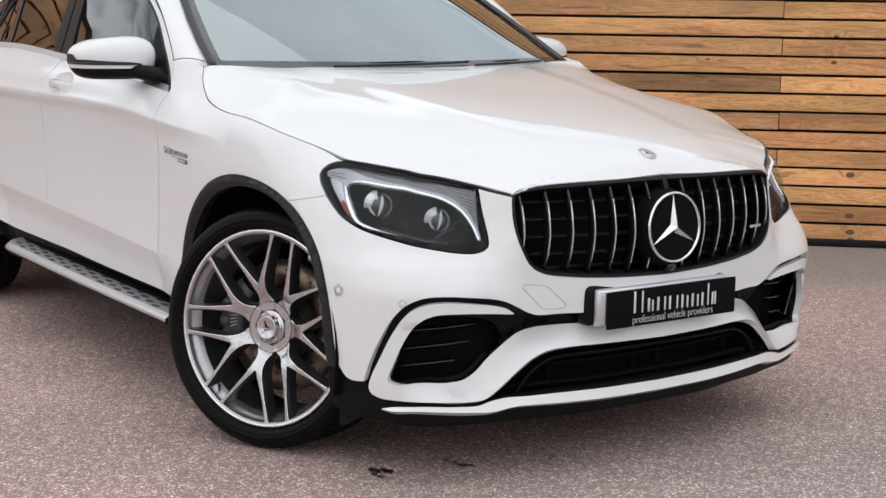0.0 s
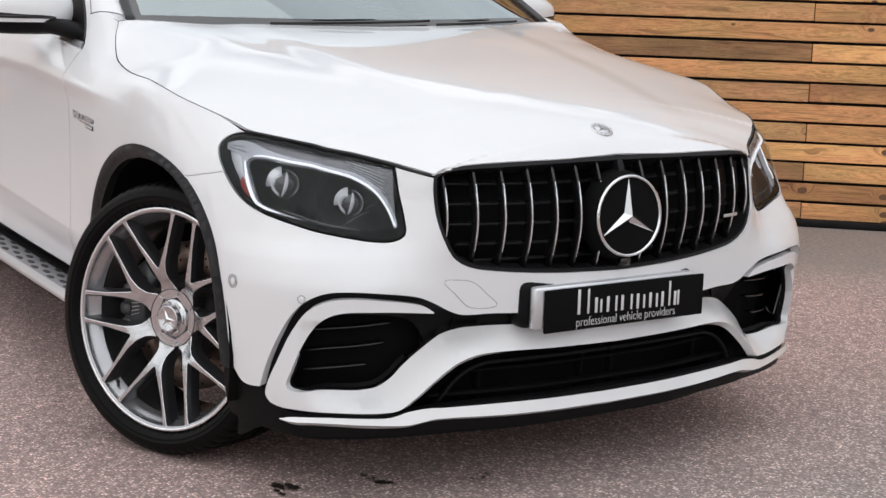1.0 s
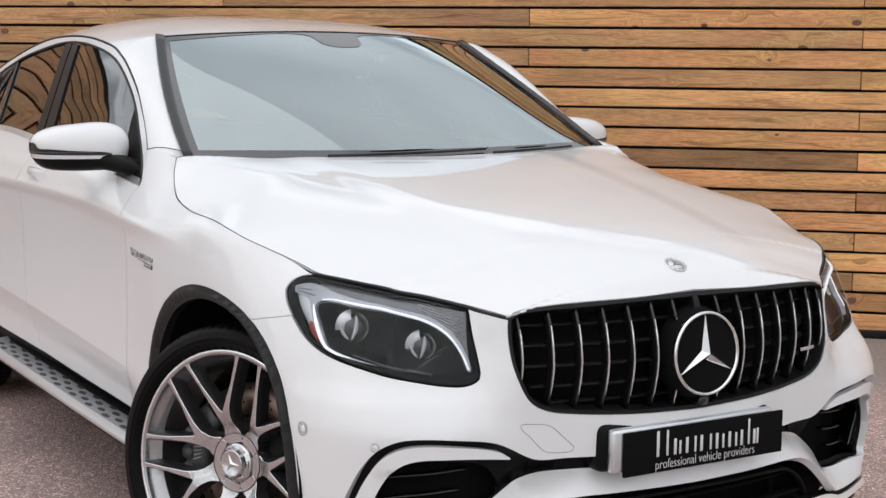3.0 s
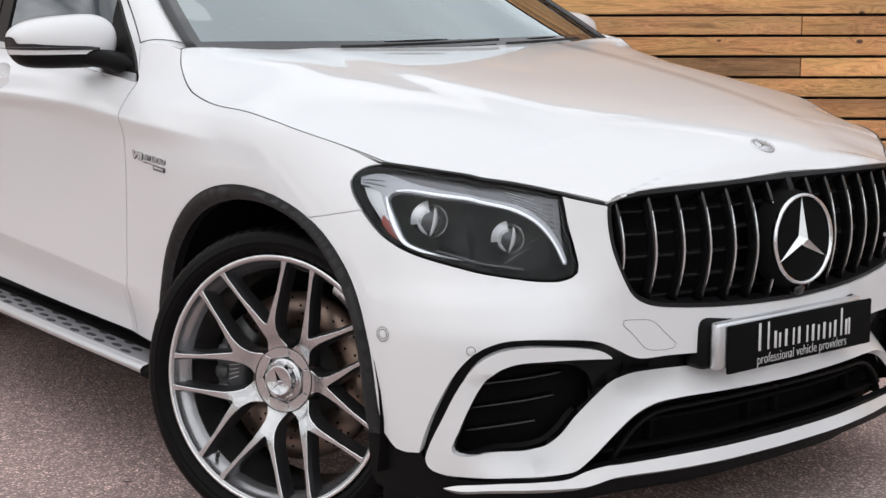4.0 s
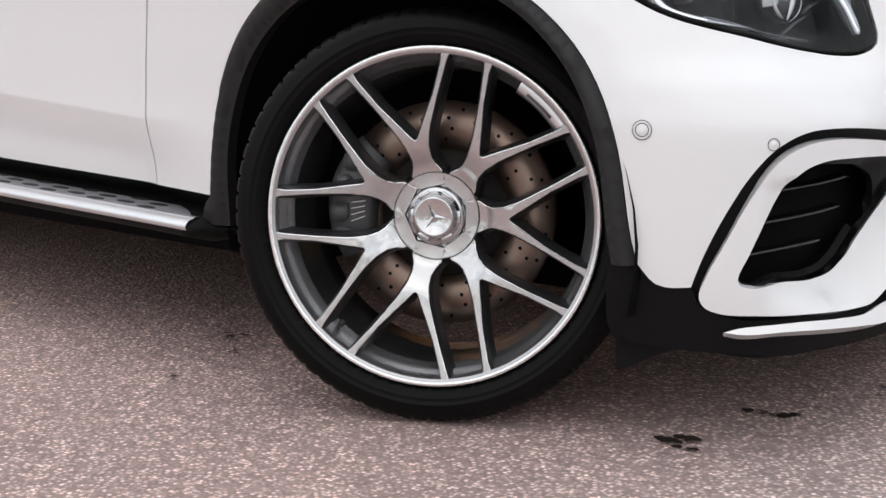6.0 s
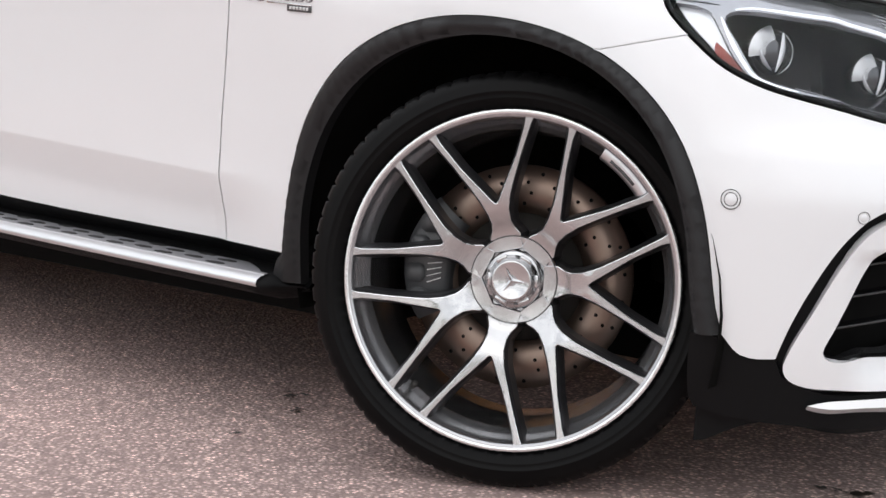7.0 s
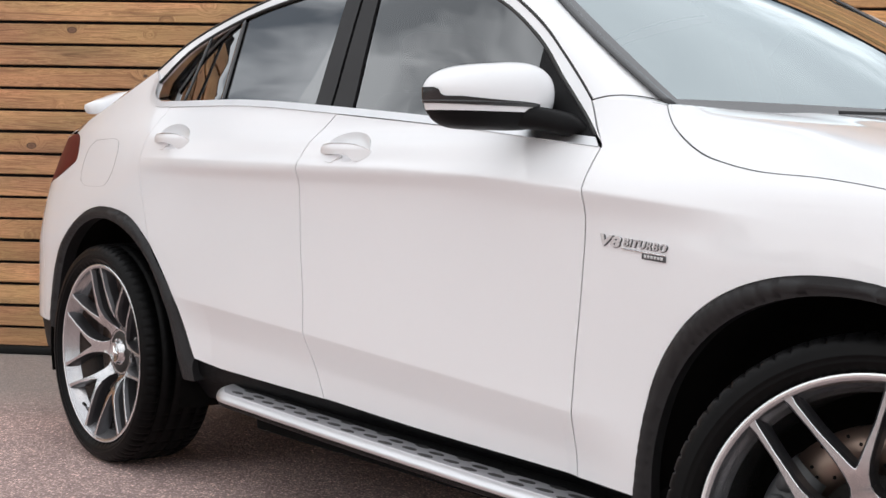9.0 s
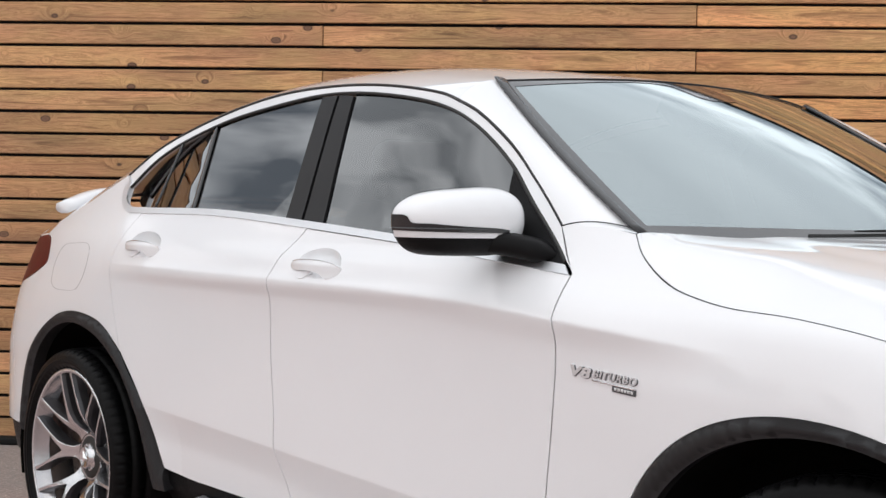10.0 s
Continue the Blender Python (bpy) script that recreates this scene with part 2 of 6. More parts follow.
knot = node(WOOD, "TexVoronoi", Scale=1.0, Randomness=1.0)
wire(WOOD, stretched((5.2, 0.0, 8.5)), knot.inputs["Vector"])
kd = knot.outputs["Distance"]
ring_push = ramp(WOOD, kd, [(0.02, (1, 1, 1)), (0.42, (0, 0, 0))])
warp = node(WOOD, "MapRange")
warp.inputs["To Max"].default_value = 0.075
kc = node(WOOD, "SeparateColor")
wire(WOOD, knot.outputs["Color"], kc.inputs[0])
pick = node(WOOD, "Math")
pick.operation = "GREATER_THAN"
pick.inputs[1].default_value = 0.62
wire(WOOD, kc.outputs[0], pick.inputs[0])
near_knot = node(WOOD, "Math")
near_knot.operation = "MULTIPLY"
wire(WOOD, ring_push, near_knot.inputs[0])
wire(WOOD, pick.outputs[0], near_knot.inputs[1])
wire(WOOD, near_knot.outputs[0], warp.inputs["Value"])
lift = node(WOOD, "CombineXYZ")
wire(WOOD, warp.outputs[0], lift.inputs[2])
bent = node(WOOD, "VectorMath")
wire(WOOD, wv, bent.inputs[0])
wire(WOOD, lift.outputs[0], bent.inputs[1])
gm = node(WOOD, "Mapping")
gm.inputs["Scale"].default_value = (1.0, 1.0, 17.0)
wire(WOOD, bent.outputs[0], gm.inputs["Vector"])
grain1 = node(WOOD, "TexNoise", Scale=1.6, Detail=7.0, Roughness=0.66, Distortion=1.3)
wire(WOOD, gm.outputs[0], grain1.inputs["Vector"])
fine = noise_tex(WOOD, stretched((3.0, 1.0, 170.0)), 3.0, 3)
tone1 = ramp(WOOD, grain1.outputs["Fac"], [(0.30, (0.17, 0.080, 0.032)), (0.40, (0.40, 0.220, 0.095)), (0.46, (0.64, 0.395, 0.185)), (0.50, (0.36, 0.190, 0.078)), (0.55, (0.66, 0.405, 0.190)), (0.60, (0.42, 0.230, 0.098)), (0.70, (0.20, 0.098, 0.040))])
tone2 = mix(WOOD, 0.22, tone1, ramp(WOOD, fine, [(0.35, (0.20, 0.105, 0.046)), (0.62, (0.62, 0.385, 0.185))]))
plank_tone = ramp(WOOD, info.outputs["Random"], [(0.0, (0.70, 0.65, 0.62)), (0.35, (1.06, 1.05, 1.04)), (0.7, (0.86, 0.82, 0.78)), (1.0, (1.26, 1.23, 1.20))])
tone3 = mix(WOOD, 1.0, tone2, plank_tone, "MULTIPLY")
# the boards beyond the bonnet are paler and more honey-coloured
place, pale_by_x = node(WOOD, "SeparateXYZ"), node(WOOD, "MapRange")
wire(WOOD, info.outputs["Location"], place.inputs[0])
wire(WOOD, place.outputs[0], pale_by_x.inputs["Value"])
pale_by_x.inputs["From Min"].default_value, pale_by_x.inputs["From Max"].default_value = -3.6, -1.9
tone3 = mix(WOOD, pale_by_x.outputs[0], tone3, mix(WOOD, 1.0, tone3, (1.54, 1.47, 1.31), "MULTIPLY"))
weather = ramp(WOOD, noise_tex(WOOD, stretched((0.8, 1.0, 5.0)), 1.4, 4), [(0.30, (0.62, 0.62, 0.64)), (0.60, (1.10, 1.09, 1.07))])
hue = ramp(WOOD, noise_tex(WOOD, stretched((1.1, 1.0, 3.0)), 2.1, 3), [(0.36, (0.98, 1.0, 0.98)), (0.64, (1.09, 0.96, 1.06))])
tone4 = mix(WOOD, 1.0, mix(WOOD, 1.0, tone3, weather, "MULTIPLY"), hue, "MULTIPLY")
core = ramp(WOOD, kd, [(0.115, (1, 1, 1)), (0.145, (0, 0, 0))])
heart = ramp(WOOD, kd, [(0.03, (0.15, 0.075, 0.042)), (0.085, (0.20, 0.100, 0.055)), (0.12, (0.055, 0.026, 0.015))])
isknot = node(WOOD, "Math")
isknot.operation = "MULTIPLY"
wire(WOOD, pick.outputs[0], isknot.inputs[0])
wire(WOOD, core, isknot.inputs[1])
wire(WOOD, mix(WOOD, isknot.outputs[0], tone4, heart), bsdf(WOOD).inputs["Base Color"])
bump(WOOD, fine, 0.35, 0.003)
BATTEN = mottled("black_membrane", (0.007, 0.007, 0.007), (0.012, 0.012, 0.012), 9, 0.8, spec=0.2)
BARK = mottled("tree_bark", (0.055, 0.042, 0.032), (0.095, 0.078, 0.062), 9, 0.9, grain=0.6, grain_scale=40)
LEAF = mottled("dark_leaf", (0.030, 0.050, 0.018), (0.060, 0.085, 0.030), 3, 0.6, spec=0.3)


# ---- mesh tools ----
from mathutils.geometry import delaunay_2d_cdt


def link(name, bm, mat, parent=None, label="", smooth=True):
    me = bpy.data.meshes.new(name)
    bm.to_mesh(me)
    bm.free()
    for m in mat if isinstance(mat, (list, tuple)) else [mat]:
        me.materials.append(m)
    if smooth:
        for p in me.polygons:
            p.use_smooth = True
    ob = new(name, me)
    ob.parent = parent
    return tagged(ob, label)


part = link


def empty(name, parent=None, m=None):
    e = new(name)
    e.empty_display_size = 0.1
    if m:
        e.matrix_world = m
    e.parent = parent
    return e


def curve(pts, step=0.02, closed=False):
    """A Catmull-Rom line through the points, evenly resampled."""
    p = [np.array(q, float) for q in pts]
    n = len(p)
    out = []
    for i in range(n if closed else n - 1):
        a = p[(i - 1) % n] if closed or i > 0 else 2 * p[0] - p[1]
        b, c = p[i], p[(i + 1) % n]
        d = p[(i + 2) % n] if closed or i + 2 < n else 2 * p[-1] - p[-2]
        t0, t1, t2, t3 = 0.0, *np.cumsum([max(np.linalg.norm(y - x), 1e-6) ** 0.5 for x, y in ((a, b), (b, c), (c, d))])
        for k in range(16):
            t = t1 + (t2 - t1) * k / 16
            a1 = (t1 - t) / (t1 - t0) * a + (t - t0) / (t1 - t0) * b
            a2 = (t2 - t) / (t2 - t1) * b + (t - t1) / (t2 - t1) * c
            a3 = (t3 - t) / (t3 - t2) * c + (t - t2) / (t3 - t2) * d
            b1 = (t2 - t) / (t2 - t0) * a1 + (t - t0) / (t2 - t0) * a2
            b2 = (t3 - t) / (t3 - t1) * a2 + (t - t1) / (t3 - t1) * a3
            out.append((t2 - t) / (t2 - t1) * b1 + (t - t1) / (t2 - t1) * b2)
    out.append(p[0] if closed else p[-1])
    out = np.array(out)
    s = np.concatenate([[0], np.cumsum(np.linalg.norm(np.diff(out, axis=0), axis=1))])
    k = max(2, int(round(s[-1] / step)))
    g = np.linspace(0, s[-1], k + 1)
    r = np.stack([np.interp(g, s, out[:, j]) for j in range(out.shape[1])], 1)
    return r[:-1] if closed else r


def outline(*lines, step=0.02):
    """One closed outline from smooth lines laid end to end; corners stay where they meet."""
    out = []
    for l in lines:
        c = curve(l, step)
        for p in c:
            if not out or np.linalg.norm(p - out[-1]) > step * 0.25:
                out.append(p)
    if np.linalg.norm(out[0] - out[-1]) < step * 0.25:
        out.pop()
    return np.array(out)


def smooth_line(xs, ys):
    """A monotone cubic through (xs, ys)."""
    x, y = np.array(xs, float), np.array(ys, float)
    h, d = np.diff(x), np.diff(y) / np.diff(x)
    m = np.zeros(len(x))
    m[0], m[-1] = d[0], d[-1]
    for i in range(1, len(x) - 1):
        if d[i - 1] * d[i] > 0:
            w1, w2 = 2 * h[i] + h[i - 1], h[i] + 2 * h[i - 1]
            m[i] = (w1 + w2) / (w1 / d[i - 1] + w2 / d[i])

    def f(v):
        v = np.clip(np.asarray(v, float), x[0], x[-1])
        i = np.clip(np.searchsorted(x, v) - 1, 0, len(x) - 2)
        t = (v - x[i]) / h[i]
        return (2 * t**3 - 3 * t**2 + 1) * y[i] + (t**3 - 2 * t**2 + t) * h[i] * m[i] + (3 * t**2 - 2 * t**3) * y[i + 1] + (t**3 - t**2) * h[i] * m[i + 1]

    return f


def inside(pts, poly):
    x, y = pts[:, 0], pts[:, 1]
    r = np.zeros(len(pts), bool)
    for a, b in zip(poly, np.roll(poly, -1, axis=0)):
        c = (a[1] > y) != (b[1] > y)
        r ^= c & (x < (b[0] - a[0]) * (y - a[1]) / (b[1] - a[1] + 1e-12) + a[0])
    return r


def edge_gap(pts, poly):
    best = np.full(len(pts), 1e9)
    for a, b in zip(poly, np.roll(poly, -1, axis=0)):
        d = b - a
        t = np.clip(((pts - a) @ d) / (d @ d + 1e-12), 0, 1)
        best = np.minimum(best, np.linalg.norm(pts - a - t[:, None] * d, axis=1))
    return best


def flat_mesh(poly, holes=(), step=0.03, creases=()):
    """Points and triangles that fill an outline, with a grid inside it and close rows along its creases."""
    lo, hi = poly.min(0), poly.max(0)
    gx, gy = np.arange(lo[0] + step / 2, hi[0], step), np.arange(lo[1] + step / 2, hi[1], step)
    g = np.array([(a + (0.5 * step if j % 2 else 0), b) for j, b in enumerate(gy) for a in gx]).reshape(-1, 2)
    if len(g):
        g = g[inside(g, poly) & (edge_gap(g, poly) > step * 0.45)]
    for line in creases:
        line = np.asarray(line, float)
        qs = np.arange(line[:, 0].min(), line[:, 0].max(), 0.008)
        mid = np.interp(qs, line[:, 0], line[:, 1])
        rows = np.concatenate([np.stack([qs + (0.004 if k % 2 else 0), mid + d], 1) for k, d in enumerate((-0.018, -0.010, -0.0055, -0.0025, 0.0, 0.0025, 0.0055, 0.010))])
        rows = rows[inside(rows, poly) & (edge_gap(rows, poly) > 0.0025)]
        off = g[:, 1] - np.interp(g[:, 0], line[:, 0], line[:, 1])
        spare = (g[:, 0] < line[:, 0].min() - 0.004) | (g[:, 0] > line[:, 0].max() + 0.004) | (off < -0.023) | (off > 0.015)
        g = np.concatenate([g[spare], rows])
    for h in holes:
        if len(g):
            g = g[~inside(g, h) & (edge_gap(g, h) > min(step, 0.01) * 0.45)]
    pts, edges = [], []
    for loop in (poly, *holes):
        n0 = len(pts)
        pts += [Vector(p) for p in loop]
        edges += [(n0 + i, n0 + (i + 1) % len(loop)) for i in range(len(loop))]
    pts += [Vector(p) for p in g]
    v, e, f, _, _, _ = delaunay_2d_cdt(pts, edges, [], 0, 1e-6)
    v = np.array([tuple(q) for q in v])
    f = np.array([t for t in f if len(t) == 3])
    c = v[f].mean(1)
    ok = inside(c, poly)
    for h in holes:
        ok &= ~inside(c, h)
    return v, f[ok]


def sheet(name, poly, lift, mat, parent, holes=(), step=0.03, rim=0.012, label="", both=False, creases=()):
    """A smooth panel: the filled outline lifted onto a surface, its edges turned in by rim. both: with its mirror image, as one mesh."""
    v, f = flat_mesh(np.asarray(poly, float), [np.asarray(h, float) for h in holes], step, creases)
    h = 1e-3
    P = lift(v[:, 0], v[:, 1])
    U, V = lift(v[:, 0] + h, v[:, 1]) - lift(v[:, 0] - h, v[:, 1]), lift(v[:, 0], v[:, 1] + h) - lift(v[:, 0], v[:, 1] - h)
    N = np.cross(U, V)
    N /= np.linalg.norm(N, axis=1)[:, None] + 1e-12
    tri = P[f]
    face_n = np.cross(tri[:, 1] - tri[:, 0], tri[:, 2] - tri[:, 0])
    if (face_n * N[f[:, 0]]).sum() < 0:
        f = f[:, ::-1]
    mid = P - np.array([-1.2, 0, 0.55])
    if (mid * N).sum() < 0:
        N, f = -N, f[:, ::-1]
    mid_line = np.zeros(len(P), bool)
    if both:
        mid_line = P[:, 1] > -0.006
        P[mid_line, 1] = 0
        N[mid_line, 1] = 0
    verts, norms, faces = [tuple(p) for p in P], [tuple(n) for n in N], [tuple(t) for t in f]
    if rim:
        count = {}
        for t in faces:
            for a, b in zip(t, t[1:] + t[:1]):
                count[(a, b)] = 1
        for a, b in [k for k in count if (k[1], k[0]) not in count]:
            if mid_line[a] and mid_line[b]:
                continue
            e = P[b] - P[a]
            out = np.cross(e, N[a])
            out /= np.linalg.norm(out) + 1e-12
            n0 = len(verts)
            verts += [tuple(P[a]), tuple(P[b]), tuple(P[b] - N[b] * rim), tuple(P[a] - N[a] * rim)]
            norms += [tuple(out)] * 4
            faces.append((n0, n0 + 3, n0 + 2, n0 + 1))
    if both:
        n0 = len(verts)
        verts += [(x, -y, z) for x, y, z in verts]
        norms += [(x, -y, z) for x, y, z in norms]
        faces += [tuple(n0 + i for i in reversed(t)) for t in faces]
    me = bpy.data.meshes.new(name)
    me.from_pydata(verts, [], faces)
    me.materials.append(mat)
    for p in me.polygons:
        p.use_smooth = True
    me.normals_split_custom_set_from_vertices(norms)
    ob = new(name, me)
    ob.parent = parent
    return tagged(ob, label)


def mirrored(ob):
    """The same part on the other flank."""
    made = {}
    for o in (ob, *ob.children_recursive):
        if o.type == "MESH":
            me = o.data.copy()
            me.transform(Matrix.Diagonal((1, -1, 1, 1)))
            me.flip_normals()
            c = new(o.name.split(".")[0], me)
        else:
            c = new(o.name.split(".")[0])
        for k in ("label", "category", "group", "kind"):
            if k in o:
                c[k] = o[k]
        made[o] = c
        c.parent = made.get(o.parent, o.parent)
        l, r, s = o.matrix_basis.decompose()
        c.matrix_basis = Matrix.Diagonal((1, -1, 1, 1)) @ o.matrix_basis @ Matrix.Diagonal((1, -1, 1, 1))
    return made[ob]


def grid(name, P, mat, parent, label="", closed=False):
    """A mesh from rows of points."""
    P = np.asarray(P, float)
    r, c = P.shape[:2]
    me = bpy.data.meshes.new(name)
    faces = []
    for i in range(r - 1):
        for j in range(c if closed else c - 1):
            k = (j + 1) % c
            faces.append((i * c + j, i * c + k, (i + 1) * c + k, (i + 1) * c + j))
    me.from_pydata([tuple(p) for p in P.reshape(-1, 3)], [], faces)
    me.materials.append(mat)
    for p in me.polygons:
        p.use_smooth = True
    ob = new(name, me)
    ob.parent = parent
    return tagged(ob, label)


def tube(name, pts, width, height, mat, parent, label="", up=None, taper=1.0, n=10):
    """A bar of rounded section along a line of points."""
    p = np.asarray(pts, float)
    rows = []
    for i in range(len(p)):
        d = p[min(i + 1, len(p) - 1)] - p[max(i - 1, 0)]
        d /= np.linalg.norm(d) + 1e-12
        u = np.array(up if up is not None else (0, 0, 1), float)
        s = np.cross(d, u)
        if np.linalg.norm(s) < 1e-3:
            s = np.cross(d, (0, 1, 0))
        s /= np.linalg.norm(s)
        u = np.cross(s, d)
        k = i / max(1, len(p) - 1)
        w = 1 if taper == 1 else min(1, taper + (1 - taper) * 4 * min(k, 1 - k))
        ring = []
        for j in range(n):
            a = 2 * math.pi * j / n
            ca, sa = math.cos(a), math.sin(a)
            ca, sa = math.copysign(abs(ca) ** 0.7, ca), math.copysign(abs(sa) ** 0.7, sa)
            ring.append(p[i] + s * ca * width / 2 * w + u * sa * height / 2 * w)
        rows.append(ring)
    rows = [[p[0]] * n] + rows + [[p[-1]] * n]
    ob = grid(name, rows, mat, parent, label, closed=True)
    return ob


def box(bm, x0, x1, y0, y1, z0, z1, bevel=0.0, m=None, seg=2):
    made = bmesh.ops.create_cube(bm, size=1)["verts"]
    for v in made:
        v.co = Vector(((x0 + x1) / 2 + v.co.x * (x1 - x0), (y0 + y1) / 2 + v.co.y * (y1 - y0), (z0 + z1) / 2 + v.co.z * (z1 - z0)))
    if bevel:
        r = bmesh.ops.bevel(bm, geom=list({e for v in made for e in v.link_edges}), offset=bevel, segments=seg, affect="EDGES", profile=0.5)
        made = list({v for f in r["faces"] for v in f.verts} | {v for v in made if v.is_valid})
    if m:
        bmesh.ops.transform(bm, matrix=m, verts=made)
    return made


def lathe(profile, n=64, axis="y"):
    """Turn a profile of (along, radius) round the y axis, as rows for grid()."""
    return [[(r * math.cos(2 * math.pi * k / n), a, r * math.sin(2 * math.pi * k / n)) for k in range(n)] for a, r in profile]


def polar_uv(me):
    """Marks angle and radius about the y axis on a mesh, for turned metal."""
    uv = me.uv_layers.new(name="turned")
    for p in me.polygons:
        mid = math.atan2(p.center.z, p.center.x)
        for li in p.loop_indices:
            v = me.vertices[me.loops[li].vertex_index].co
            d = math.atan2(v.z, v.x) - mid
            uv.data[li].uv = ((d + math.pi) % (2 * math.pi) - math.pi + mid, math.hypot(v.x, v.z) * 3)


def rounded(points, centre, degree=5, n=28):
    """An even arc through the points, seen from the centre."""
    p = np.asarray(points, float) - centre
    a, r = np.unwrap(np.arctan2(p[:, 1], p[:, 0])), np.linalg.norm(p, axis=1)
    k = np.polyfit(a, r, degree)
    t = np.linspace(a[0], a[-1], n)
    q = np.polyval(k, t)
    q += (r[0] - q[0]) * np.linspace(1, 0, n) ** 6 + (r[-1] - q[-1]) * np.linspace(0, 1, n) ** 6
    return [(float(centre[0] + x * math.cos(b)), float(centre[1] + x * math.sin(b))) for x, b in zip(q, t)]


# ---- the ground and the fence ----
def ground():
    """One sheet to the horizon."""
    bm = bmesh.new()
    for a in np.linspace(0, 2 * math.pi, 48, endpoint=False):
        bm.verts.new((900 * math.cos(a), 900 * math.sin(a), 0))
    bm.faces.new(bm.verts)
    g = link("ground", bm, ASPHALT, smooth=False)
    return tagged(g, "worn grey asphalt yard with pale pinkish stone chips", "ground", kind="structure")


ground()
WALL_A, WALL_D, PITCH, PLANK_H, WALL_Z = radians(46.25), 3.891, 0.10673, 0.0922, 0.030
along, out_n = Vector((math.cos(WALL_A), math.sin(WALL_A), 0)), Vector((-math.sin(WALL_A), math.cos(WALL_A), 0))
WALL_M = Matrix.Translation(out_n * WALL_D) @ Matrix.Rotation(WALL_A, 4, "Z")
fence = empty("wall_timber", None, WALL_M)
tagged(fence, "yard wall clad in knotty brown larch planks with dark open joints", "wall", kind="structure")
bm = bmesh.new()
box(bm, -12, 12, 0.030, 0.16, 0, 3.1)
part("backing", bm, BATTEN, fence, "black membrane behind the planks", smooth=False)
bm = bmesh.new()
box(bm, -12, 12, -0.055, 0.028, 0.0, WALL_Z + 0.006, 0.010)
part("base_strip", bm, BATTEN, fence, "black strip at the foot of the wall")


# ---- the car's surface ----
# plan of the flank and nose at half height, from the tail's middle to the nose's middle
PLAN = curve([(-3.96, 0), (-3.95, -0.35), (-3.90, -0.62), (-3.80, -0.79), (-3.62, -0.88), (-3.35, -0.928), (-2.87, -0.948), (-2.35, -0.938), (-1.8, -0.930), (-1.2, -0.926), (-0.72, -0.930), (-0.4, -0.940), (0.10, -0.948), (0.28, -0.938), (0.423, -0.914), (0.53, -0.868), (0.604, -0.812), (0.665, -0.71), (0.705, -0.60), (0.735, -0.486), (0.765, -0.357), (0.79, -0.2), (0.80, 0)], 0.01)
seg_len = np.concatenate([[0], np.cumsum(np.linalg.norm(np.diff(PLAN, axis=0), axis=1))])
PLAN_Q = seg_len - np.interp(0.10, PLAN[np.argmax(PLAN[:, 0] > -3):, 0], seg_len[np.argmax(PLAN[:, 0] > -3):]) + 0.10
PT = np.gradient(PLAN, PLAN_Q, axis=0)
PT /= np.linalg.norm(PT, axis=1)[:, None]
